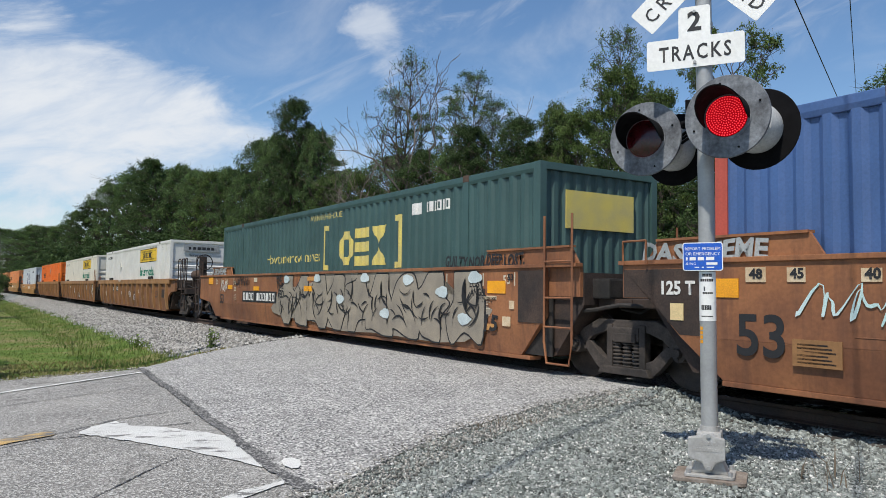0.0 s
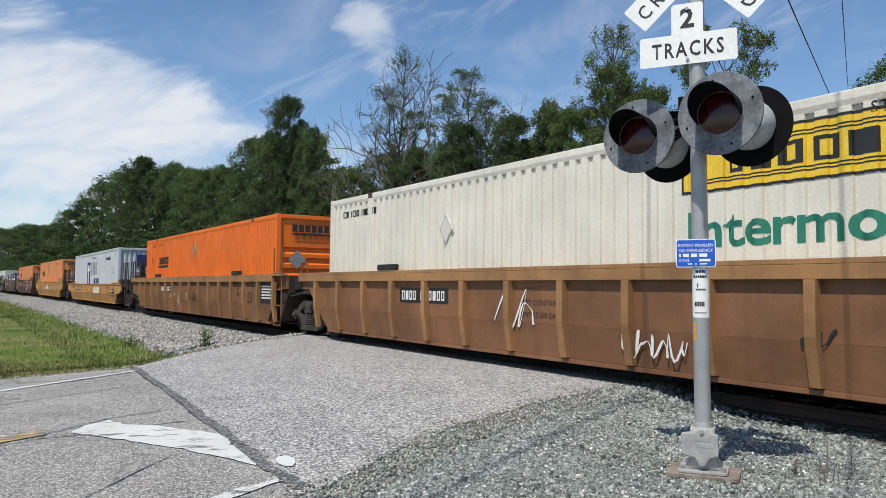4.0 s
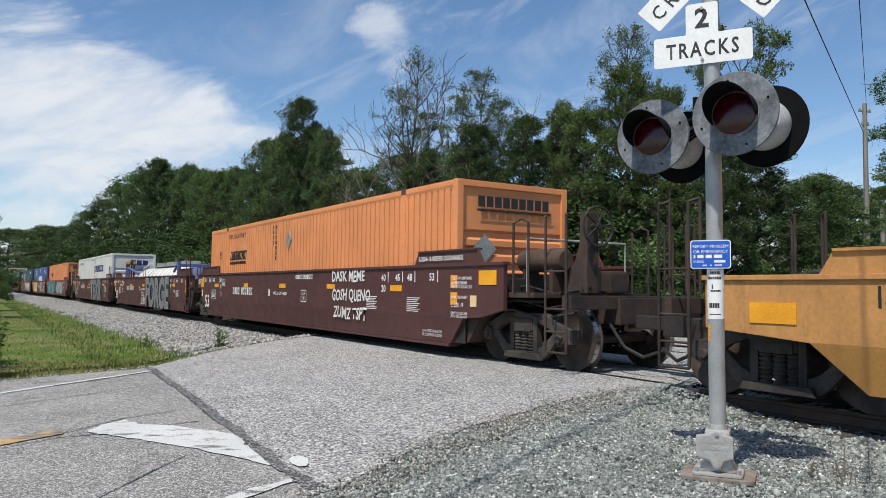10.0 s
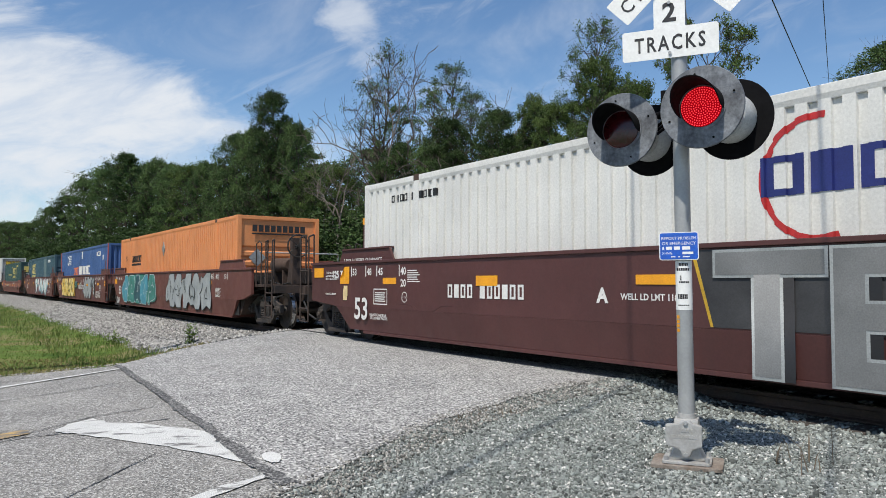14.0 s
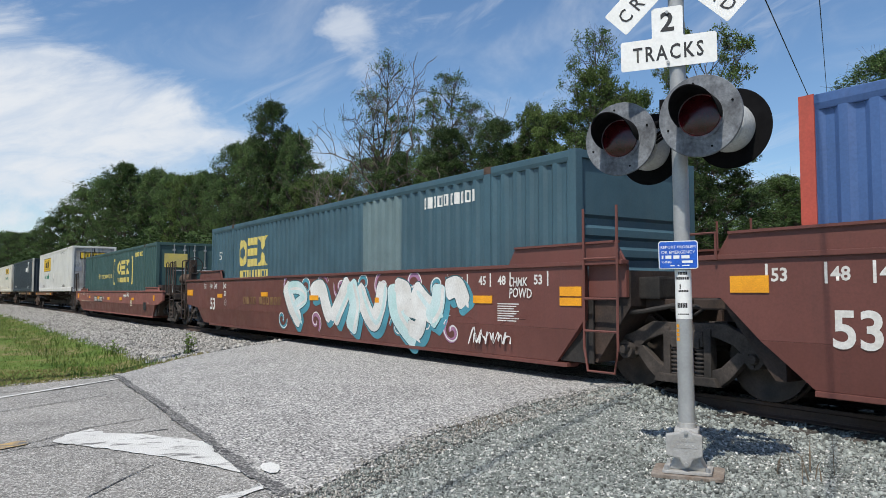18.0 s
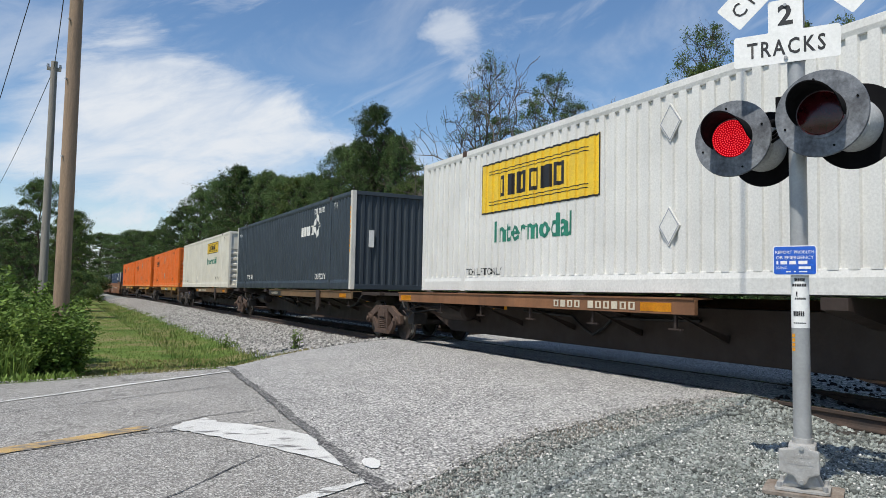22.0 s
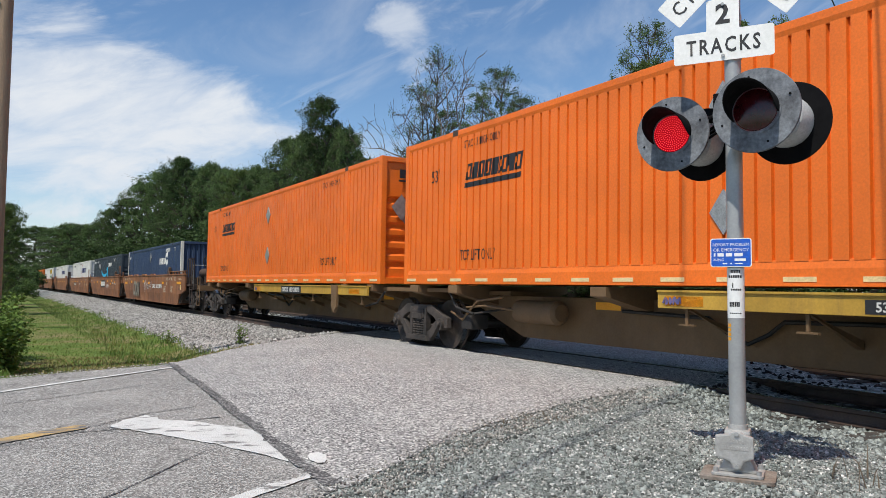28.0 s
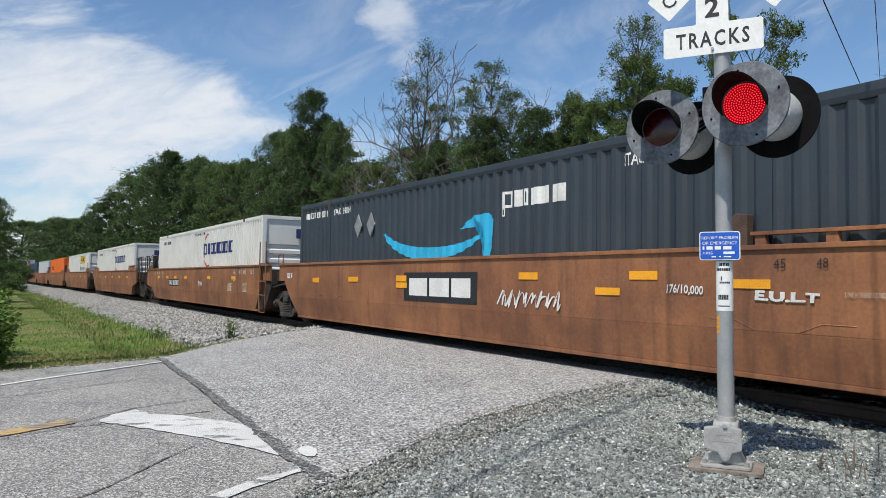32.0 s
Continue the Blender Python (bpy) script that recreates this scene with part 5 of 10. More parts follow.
G_CREAMY = shade("cream_spray", (0.75, 0.62, 0.30), 0.6, 0, 0.2, 1.2, (0.72, 0.45, 0.06))
G_TEAL = shade("teal_spray", (0.06, 0.24, 0.2), 0.6, 0, 0.2, 1.5)


def logo_block(c, folds, x0, x1, z0, z1, mat, brackets=None, y=WALL_Y):
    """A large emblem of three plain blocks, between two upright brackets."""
    w, h = (x1 - x0) / 3.3, z1 - z0
    a = x0
    mark("emblem", ring_polys(a + w * 0.52, (z0 + z1) / 2, h / 2, h * 0.24, 22.5, 382.5, 8, w / h * 1.02), mat, c, y, folds, "yellow block emblem")
    a += w * 1.14
    mark("emblem", [rect(a, z0, a + w, z0 + h * 0.26), rect(a, z0 + h * 0.37, a + w, z0 + h * 0.63), rect(a, z0 + h * 0.74, a + w, z1)], mat, c, y, folds)
    a += w * 1.14
    mark("emblem", [[(a, z0), (a + w, z0), (a + w / 2, z0 + h * 0.47)], [(a, z1), (a + w / 2, z0 + h * 0.53), (a + w, z1)]], mat, c, y, folds)
    if brackets:
        b0, b1, za, zb = brackets
        t = 0.12
        for b, d in ((b0, 1), (b1, -1)):
            mark("bracket", [rect(min(b, b + d * t), za, max(b, b + d * t), zb), rect(min(b + d * t, b + d * 0.28), zb - t, max(b + d * t, b + d * 0.28), zb), rect(min(b + d * t, b + d * 0.28), za, max(b + d * t, b + d * 0.28), za + t)], mat, c, y, folds)


def hunt_marks(c, folds, x0, x1, z0, z1, wx0, wx1, wz, wh, end_plate=True):
    """A yellow plate with dark bars, and a green word below it."""
    h, w = z1 - z0, x1 - x0
    mark("name_plate", [rect(x0, z0, x1, z1)], NAME_YELLOW, c, WALL_Y, folds, "yellow name plate")
    mark("name_bars", bars_of(x0 + 0.18 * w, z0 + 0.3 * h, 0.4 * h, [0.05 * w, 0.07 * w, 0.08 * w, 0.08 * w, 0.08 * w, 0.08 * w], 0.025 * w), INK, c, WALL_Y - 0.003, folds)
    mark("plate_border", [rect(x0, z1 - 0.03, x1, z1), rect(x0, z0, x1, z0 + 0.03), rect(x0, z0 + 0.03, x0 + 0.03, z1 - 0.03), rect(x1 - 0.03, z0 + 0.03, x1, z1 - 0.03)] + [rect(x0 + 0.08 * w, z0 + k * h, x0 + 0.92 * w, z0 + k * h + 0.015) for k in (0.16, 0.22, 0.76, 0.82)], INK, c, WALL_Y - 0.003, folds)
    words("Intermodal", wh / 0.72, GREEN_MARK, c, wx0, wz, WALL_Y, 0.012, folds, squash=(wx1 - wx0) / (wh / 0.72 * 4.72))
    if end_plate:
        hx = c["half"]
        words("Intermodal", 0.2, INK, c, -0.5, 2.2, hx + 0.005, 0, face="end")
        part("name_plate", Shape().box(hx - 0.03, hx + 0.004, -0.75, 0.75, 2.42, 2.7), ALU, c)
        me = Shape()
        for i, wd in enumerate((0.1, 0.12, 0.16, 0.16, 0.16, 0.14)):
            yb = -0.55 + i * 0.19
            me.box(hx, hx + 0.008, yb, yb + wd, 2.5, 2.62)
        part("name_bars", me, INK, c)


def schneider_marks(c, folds, z=1.78, end=True):
    """A slanted dark name in plain bars, with a line under it."""
    x, s = -5.75, 0.6
    mark("name_bars", bars_of(x, z, 0.29, [0.30 * s] * 3 + [0.33 * s] * 2 + [0.1 * s, 0.3 * s, 0.28 * s, 0.3 * s], 0.035 * s, 0.06), INK, c, WALL_Y, folds, "black slanted name bars")
    mark("name_line", [rect(x - 0.03, z - 0.14, x + 1.68, z - 0.05, 0.02)], INK, c, WALL_Y, folds)
    words("53'", 0.34, INK, c, -7.0, z + 0.08, WALL_Y, 0, folds, squash=0.8)
    if end:
        hx = c["half"]
        sh = Shape()
        for i in range(9):
            yb = -0.85 + i * 0.19
            sh.box(hx, hx + 0.006, yb, yb + 0.15, 2.42, 2.62)
        sh.box(hx, hx + 0.006, -0.87, 0.88, 2.34, 2.38)
        part("name_bars", sh, INK, c)
        ds = Shape().poly([(hx - 0.03, -0.95, 1.65), (hx - 0.03, -0.68, 1.38), (hx - 0.03, -0.41, 1.65), (hx - 0.03, -0.68, 1.92)], [(0, 1, 2, 3)])
        part("placard", ds, ALU, c, "aluminium diamond placard holder")


def door_dressing(c):
    """Name plate, placard holders, labels and door joints on the rear doors, just proud of the door leaves."""
    x = c["half"] - 0.05
    part("name_plate", Shape().box(x, x + 0.012, -0.84, 0.74, 2.06, 2.52), INK, c, "yellow name plate with a black border on the doors")
    part("plate_field", Shape().box(x + 0.002, x + 0.016, -0.79, 0.69, 2.11, 2.47), NAME_YELLOW, c)
    bars = Shape()
    for i, w in enumerate((0.07, 0.09, 0.11, 0.11, 0.11, 0.1)):
        y = -0.42 + i * 0.15
        bars.box(x + 0.004, x + 0.019, y, y + w, 2.2, 2.37)
    for z in (2.14, 2.42):
        bars.box(x + 0.004, x + 0.019, -0.6, 0.5, z, z + 0.022)
    part("name_bars", bars, INK, c)
    for z in (1.78, 0.98):
        fr = Shape().prism([(-0.81, z), (-1.0, z + 0.23), (-1.19, z), (-1.0, z - 0.23)], x, x + 0.012, "x")
        part("placard", fr, ALU, c, "aluminium diamond placard holder")
    lb = Shape()
    for y0, y1, z0, z1 in ((-1.12, -0.72, 1.28, 1.58), (0.84, 1.1, 0.7, 1.05)):
        lb.box(x, x + 0.006, y0, y1, z0, z1)
    part("label_plate", lb, GREY_MARK, c, "dark printed label plate")
    for k in range(4):
        part("serial_bars", Shape().box(x, x + 0.005, 0.76, 1.14 - 0.07 * (k % 2), 1.36 + 0.11 * k, 1.41 + 0.11 * k), INK, c)
    for y in (-1.17, 1.17):
        for z in (0.4, 1.05, 1.7, 2.4):
            part("hinge", Shape().box(x, x + 0.03, y - 0.07, y + 0.07, z - 0.03, z + 0.03), GALV, c)
    part("door_joint", Shape().box(x - 0.001, x + 0.008, -0.03, 0.03, 0.18, CON_H - 0.13), RUBBER, c, "black rubber seal between the doors")


def plates(c, folds, spots, mat=ALU, w=0.2, h=0.27):
    for x, z in spots:
        pl = part("placard", Shape().prism(diamond(x, z, w, h), WALL_Y - 0.016, WALL_Y + 0.004), mat, c, "diamond placard holder")
        mark("placard_rim", ring_polys(x, z, h * 0.93, 0.022, 0, 360, 4, w / h), GREY_MARK, pl, WALL_Y - 0.0185)


def serial(c, folds, x, z, mat, h=0.17, n=(0.1,) * 4, y=WALL_Y):
    mark("serial_bars", bars_of(x, z, h, [0.11] * 4 + [0.0] + [0.11] * 6, 0.045), mat, c, y, folds)


def make_containers():
    """The containers from the front of the train to its rear."""
    out = []
    # 0: blue
    c, f = container("weathered blue corrugated container with a red corner post", C_BLUE, "wave", "wave")
    red = paint("red_post_paint", (0.5, 0.09, 0.06), 0.5)
    part("corner_post_cover", Shape().box(-8.08, -7.92, -1.308, -1.29, 0.0, 2.9), red, c, "red rear corner post")
    mark("emblem", ring_polys(-5.0, 1.95, 0.33, 0.1, 0, 360, 18) , INK, c, WALL_Y, f)
    out.append(c)
    # 1: green with yellow emblem
    c, f = container("dark green corrugated container with a yellow emblem and slogan", C_GREEN, "wave", "wave")
    logo_block(c, f, 0.95, 3.25, 1.42, 2.25, GOLD, (0.05, 3.85, 1.35, 2.42))
    words("How tomorrow moves", 0.40, GOLD, c, -3.9, 1.58, WALL_Y, 0, f, squash=1.0)
    words("WARNING HIGH CUBE", 0.18, GOLD, c, -0.8, 2.58, WALL_Y, 0, f)
    mark("serial_plate", [rect(4.2, 2.36, 4.62, 2.58)], WHITE, c, WALL_Y, f)
    mark("serial_bars", bars_of(4.75, 2.38, 0.19, [0.1] * 6, 0.04), WHITE, c, WALL_Y, f)
    part("end_emblem", Shape().box(8.03, 8.05, -0.75, 0.75, 1.9, 2.5), GOLD, c, "yellow emblem panel on the end")
    out.append(c)
    # 2, 3: white with yellow plate
    for k in range(2):
        c, f = container("white ribbed container with a yellow name plate and green lettering", C_WHITE if k == 0 else C_CREAM, "fine", "ribs")
        hunt_marks(c, f, 1.9, 5.45, 2.05, 2.68, 1.95, 5.25, 1.42, 0.42)
        words("VTP", 0.2, INK, c, 6.5, 2.5, WALL_Y, 0, f)
        words("STACK LIMIT 3 HIGH", 0.17, INK, c, 4.1, 2.62, WALL_Y, 0, f, squash=0.9)
        serial(c, f, -7.4, 2.45, INK, 0.14)
        plates(c, f, [(-3.2, 1.95)], C_OFFWHITE)
        out.append(c)
    # 4: bright orange
    c, f = container("bright orange container with flat ribbed sides and a dark name", C_ORANGE, "seam", "ribs")
    schneider_marks(c, f)
    plates(c, f, [(-0.1, 2.2)])
    words("STACK 3 HIGH ONLY", 0.2, INK, c, -6.9, 2.55, WALL_Y, 0, f)
    out.append(c)
    # 5: pale grey with a navy square
    c, f = container("pale grey corrugated container with a navy square emblem", C_GREY, "wave", "wave")
    mark("emblem", [rect(-2.6, 0.95, -1.29, 2.32)], NAVY_MARK, c, WALL_Y, f, "navy square emblem")
    mark("emblem_cross", [rect(-2.35, 1.75, -1.5, 1.95), rect(-2.15, 0.95, -1.85, 1.75), rect(-1.75, 1.95, -1.45, 2.1)] + [diamond(-2.1, 2.06, 0.16, 0.13)], WHITE, c, WALL_Y - 0.003, f)
    mark("name_bars", bars_of(-1.0, 1.5, 0.78, [0.6, 0.78, 0.58], 0.1) + ring_polys(1.72, 1.89, 0.39, 0.03, 45, 405, 4, 0.75), GREY_MARK, c, WALL_Y, f)
    mark("name_bars", bars_of(0.1, 0.98, 0.3, [0.32, 0.2, 0.16, 0.1, 0.16, 0.1, 0.3, 0.2], 0.035), NAVY_MARK, c, WALL_Y, f)
    words("53'", 0.40, INK, c, 6.35, 1.55, WALL_Y, 0, f, squash=0.8)
    words("WARNING HIGH CUBE", 0.17, INK, c, -0.9, 2.5, WALL_Y, 0, f)
    mark("height_label", [rect(6.95, 2.42, 7.1, 2.62)], YELLOW, c, WALL_Y, f)
    serial(c, f, 4.2, 2.3, INK, 0.16)
    part("end_emblem", Shape().box(8.03, 8.05, -0.35, 0.35, 1.9, 2.55), NAVY_MARK, c)
    out.append(c)
    # 6, 7: faded orange
    for k in range(2):
        c, f = container("sun-faded orange container with flat ribbed sides and a dark name", C_PEACH, "seam", "ribs")
        schneider_marks(c, f)
        plates(c, f, [(-0.3, 2.2)])
        words("STACK 3 HIGH ONLY", 0.2, INK, c, -6.1 if k else 4.2, 2.5, WALL_Y, 0, f)
        mark("serial_bars", [rect(-1.62, 2.58 - 0.15 * i, -1.5, 2.68 - 0.15 * i) for i in range(4)] + [rect(-1.38, 2.58 - 0.15 * i, -1.26, 2.68 - 0.15 * i) for i in range(7)], INK, c, WALL_Y, f)
        out.append(c)
    # 8: tank
    out.append(tank_container("cream tank container in a blue steel frame, in a well wagon"))

    # white with red ring and navy bars
    def ringed(label):
        c, f = container(label, C_WHITE, "fine", "ribs")
        mark("ring", ring_polys(1.35, 1.98, 0.66, 0.07, 80, 290, 16, 0.95), RED_MARK, c, WALL_Y, f, "red ring emblem")
        mark("name_bars", bars_of(0.75, 1.82, 0.42, [0.48, 0.44, 0.48, 0.32, 0.3, 0.3, 0.1, 0.24, 0.18, 0.1, 0.26, 0.24], 0.05), NAVY_MARK, c, WALL_Y - 0.003, f, "navy name bars")
        words("WARNING HIGH CUBE", 0.17, INK, c, -0.9, 2.6, WALL_Y, 0, f)
        serial(c, f, -7.0, 2.45, INK, 0.14)
        hx = 8.075
        sh = Shape()
        for i, wd in enumerate((0.3, 0.3, 0.32)):
            sh.box(hx, hx + 0.006, -0.2 + i * 0.36, -0.2 + i * 0.36 + wd, 2.2, 2.5)
        part("name_bars", sh, NAVY_MARK, c)
        return c
    out.append(ringed("white ribbed container with navy name bars and a red ring"))
    # 10
    c, f = container("sun-faded orange container with flat ribbed sides and a dark name", C_PEACH, "seam", "ribs")
    schneider_marks(c, f)
    plates(c, f, [(-0.3, 2.2)])
    out.append(c)
    # 11: blue with two-tone name
    c, f = container("blue corrugated container with an orange and white name", C_BLUE, "wave", "wave")
    part("corner_post_cover", Shape().box(-8.08, -7.92, -1.308, -1.29, 0.0, 2.9), red, c, "red rear corner post")
    part("corner_post_cover", Shape().box(7.92, 8.08, -1.308, -1.29, 0.0, 2.9), red, c, "red front corner post")
    mark("emblem", ring_polys(-5.05, 2.28, 0.3, 0.09, 0, 360, 18) + [rect(-4.72 + 0.02 * i, 2.0 + 0.11 * i, -3.85, 2.05 + 0.11 * i) for i in range(6)], WHITE, c, WALL_Y, f)
    orange = shade("orange_marking", (0.75, 0.2, 0.06), 0.5)
    mark("name_bars", bars_of(-2.82, 1.36, 0.45, [0.36, 0.34, 0.28, 0.28, 0.3], 0.06), orange, c, WALL_Y, f)
    mark("name_bars", bars_of(-0.72, 1.36, 0.5, [0.42, 0.3, 0.34, 0.3, 0.32, 0.3, 0.32, 0.34, 0.12, 0.34], 0.055), WHITE, c, WALL_Y, f)
    mark("serial_bars", bars_of(4.7, 2.32, 0.24, [0.17] * 6, 0.07), WHITE, c, WALL_Y, f)
    mark("notice", [rect(0.0, 2.3, 0.4, 2.72)], WHITE, c, WALL_Y, f)
    words("53", 0.34, WHITE, c, 6.5, 2.1, WALL_Y, 0.01, f)
    words("53", 0.34, WHITE, c, 0.1, 2.0, 8.06, 0.01, face="end")
    out.append(c)
    # 12: blue-green, emblem near the rear
    c, f = container("blue-green corrugated container with a faded yellow emblem", C_TEAL, "wave", "ribs")
    logo_block(c, f, -5.63, -3.38, 1.62, 2.42, GOLD)
    mark("name_bars", bars_of(-5.6, 1.3, 0.22, [0.1, 0.19, 0.18, 0.18, 0.19, 0.22, 0.2, 0.2, 0.18, 0.16], 0.045), GOLD, c, WALL_Y, f)
    words("53'", 0.34, WHITE, c, -7.35, 1.9, WALL_Y, 0, f, squash=0.8)
    serial(c, f, 4.2, 2.4, WHITE, 0.2)
    mark("repaired_panel", [rect(1.9, 0.2, 3.4, 2.75)], shade("patched_panel", (0.13, 0.19, 0.2), 0.6, 0, 0.1, 2), c, WALL_Y + 0.002, f, "paler repaired panel")
    out.append(c)
    # 13: green
    c, f = container("green corrugated container with a yellow emblem and slogan", C_GREEN, "wave", "doors")
    logo_block(c, f, 0.62, 3.2, 1.72, 2.38, GOLD, (-0.25, 3.85, 1.25, 2.5))
    mark("name_bars", bars_of(0.62, 1.36, 0.22, [0.12, 0.22, 0.2, 0.2, 0.22, 0.26, 0.24, 0.24, 0.2, 0.2], 0.05), GOLD, c, WALL_Y, f)
    words("How tomorrow moves", 0.40, GOLD, c, -4.2, 1.6, WALL_Y, 0, f, squash=0.95)
    serial(c, f, 4.2, 2.45, GOLD, 0.18)
    part("end_emblem", Shape().box(8.09, 8.1, -1.0, -0.1, 1.9, 2.45), GOLD, c, "yellow emblem panel on the doors")
    out.append(c)
    # 14: white, on a spine wagon
    c, f = container("white ribbed container with a yellow name plate and rear doors", C_WHITE, "fine", "doors", posts=C_WHITE, door_mat=DOOR_ALU)
    hunt_marks(c, f, -5.38, -1.7, 1.51, 2.5, -4.89, -2.24, 0.95, 0.4, False)
    words("TOP LIFT ONLY", 0.2, INK, c, 3.9, 0.32, WALL_Y, 0, f)
    words("TOP LIFT ONLY", 0.2, INK, c, -5.98, 0.32, WALL_Y, 0, f)
    words("STACK LIMIT 3 HIGH", 0.2, INK, c, 3.0, 2.55, WALL_Y, 0, f)
    door_dressing(c)
    plates(c, f, [(-0.2, 2.34), (-0.22, 0.92)], C_WHITE)
    out.append(c)

    # slate or navy with a white diamond emblem
    def umax(label, mat, lx, hi):
        c, f = container(label, mat, "wave", "wave", posts=C_OFFWHITE)
        mark("name_bars", bars_of(lx, 1.80 + hi, 0.32, [0.28, 0.36, 0.34, 0.3], 0.06), WHITE, c, WALL_Y, f)
        d = []
        cx, cz = lx + 1.86, 2.08 + hi
        for a in range(4):
            r = 0.40
            p = [(cx + r * math.cos(a * math.pi / 2), cz + r * 1.15 * math.sin(a * math.pi / 2)), (cx + r * math.cos((a + 1) * math.pi / 2), cz + r * 1.15 * math.sin((a + 1) * math.pi / 2))]
            q = [((px - cx) * 0.52 + cx, (pz - cz) * 0.52 + cz) for px, pz in p]
            e = 0.06
            d.append([(p[0][0] * (1 - e) + p[1][0] * e, p[0][1] * (1 - e) + p[1][1] * e), (p[1][0] * (1 - e) + p[0][0] * e, p[1][1] * (1 - e) + p[0][1] * e), (q[1][0] * (1 - e) + q[0][0] * e, q[1][1] * (1 - e) + q[0][1] * e), (q[0][0] * (1 - e) + q[1][0] * e, q[0][1] * (1 - e) + q[1][1] * e)])
        mark("emblem", d, WHITE, c, WALL_Y, f, "white open diamond emblem")
        mark("serial_bars", bars_of(lx + 1.62, 2.5, 0.17, [0.08] * 3 + [0.02] + [0.08] * 6, 0.035), WHITE, c, WALL_Y, f)
        words("VTP", 0.26, WHITE, c, 6.3, 2.5, WALL_Y, 0, f, squash=0.8)
        words("VTP", 0.26, WHITE, c, -7.6, 2.35, WALL_Y, 0, f, squash=0.8)
        return c, f
    c, f = umax("dark slate corrugated container with off-white corner posts", C_SLATE, 2.75, 0.02)
    words("TOP LIFT ONLY", 0.26, WHITE, c, 4.5, 0.32, WALL_Y, 0.004, f, squash=0.6)
    words("TOP LIFT ONLY", 0.26, WHITE, c, -5.75, 0.4, WALL_Y, 0.004, f, squash=0.6)
    tape = Shape()
    for i in range(10):
        tape.box(7.93, 7.99, -1.307, -1.29, 1.1 + i * 0.14, 1.18 + i * 0.14)
    part("warning_tape", tape, YELLOW, c, "yellow warning tape")
    part("door_lock", Shape().box(8.04, 8.08, -0.75, -0.6, 1.25, 1.75), WHITE, c)
    out.append(c)
    # 16: cream
    c, f = container("cream ribbed container with a yellow name plate, rust-stained", C_CREAM, "fine", "ribs")
    hunt_marks(c, f, 1.52, 5.04, 1.94, 2.55, 1.7, 4.85, 1.34, 0.36)
    words("TOP LIFT ONLY", 0.2, INK, c, 4.35, 0.45, WALL_Y, 0, f)
    words("53", 0.24, INK, c, 6.7, 2.5, WALL_Y, 0, f)
    plates(c, f, [(-1.8, 0.45)], C_CREAM)
    words("TOP LIFT ONLY", 0.2, INK, c, -6.9, 0.35, WALL_Y, 0, f)
    out.append(c)
    # 17-19: bright orange on spine wagons
    for k in range(3):
        c, f = container("bright orange container with reflective strips along its base", C_ORANGE, "seam", "ribs")
        schneider_marks(c, f, 1.92)
        plates(c, f, [(-0.1, 2.17), (-0.1, 0.88)])
        words("TOP LIFT ONLY", 0.28, INK, c, 4.4, 0.48, WALL_Y, 0, f, squash=0.58)
        words("TOP LIFT ONLY", 0.28, INK, c, -5.9, 0.45, WALL_Y, 0, f, squash=0.58)
        words("STACK 3 HIGH ONLY", 0.2, INK, c, -5.8, 2.52, WALL_Y, 0, f, squash=0.6)
        words("STACK 3 HIGH ONLY", 0.2, INK, c, 4.5, 2.52, WALL_Y, 0, f, squash=0.6)
        for i in range(19):
            x = -7.75 + i * 0.86
            part("reflective_strip", Shape().box(x - 0.19, x + 0.19, -1.306, -1.298, 0.06, 0.115), REFLECT, c, "pale reflective strip")
        part("placard", Shape().poly([(8.085, -1.05, 1.75), (8.085, -0.8, 1.45), (8.085, -0.55, 1.75), (8.085, -0.8, 2.05)], [(0, 1, 2, 3)]), ALU, c)
        out.append(c)
    # 20
    c, f = umax("navy corrugated container with white corner posts and emblem", C_NAVY, 2.7, 0.08)
    plates(c, f, [(0.04, 2.3)])
    mark("emblem", [rect(-7.95, 1.2, -7.8, 2.85)], WHITE, c, WALL_Y - 0.01)
    out.append(c)
    # 21: slate with a bright blue curve
    c, f = container("dark slate corrugated container with a bright blue curved arrow", C_SLATE, "wave", "ribs")
    arc, segs = [], 24
    for i in range(segs):
        t0, t1 = i / segs, (i + 1) / segs
        def pt(t, r):
            a = math.pi * (1.12 + 0.70 * t)
            return (-1.15 + (2.15 + r) * math.cos(a), 2.22 + (0.92 + r) * math.sin(a))
        wd = 0.06 + 0.19 * math.sin(math.pi * min(t0 + 0.03, 1)) ** 0.7
        wd2 = 0.06 + 0.19 * math.sin(math.pi * min(t1 + 0.03, 1)) ** 0.7
        arc.append([pt(t0, -wd), pt(t1, -wd2), pt(t1, 0.0), pt(t0, 0.0)])
    mark("curved_arrow", arc, SKY_MARK, c, WALL_Y, f, "bright blue curved arrow")
    mark("arrow_head", [[(-0.1, 1.84), (0.35, 2.06), (0.8, 2.08), (0.98, 1.95), (0.95, 1.65), (0.82, 1.32), (0.68, 1.34), (0.72, 1.65), (0.66, 1.80), (0.4, 1.86)]], SKY_MARK, c, WALL_Y - 0.003, f)
    mark("name_bars", bars_of(1.2, 2.12, 0.27, [0.3, 0.2, 0.09, 0.48, 0.3], 0.05) + [rect(1.2, 1.98, 1.3, 2.12)], WHITE, c, WALL_Y, f, "white name bars")
    words("STACK 3 HIGH", 0.24, WHITE, c, 3.95, 2.48, WALL_Y, 0.004, f, squash=0.6)
    words("STACK 3 HIGH", 0.2, WHITE, c, -5.9, 2.5, WALL_Y, 0.004, f, squash=0.8)
    serial(c, f, -7.8, 2.5, WHITE, 0.15)
    plates(c, f, [(-4.38, 2.14), (-3.72, 2.14)])
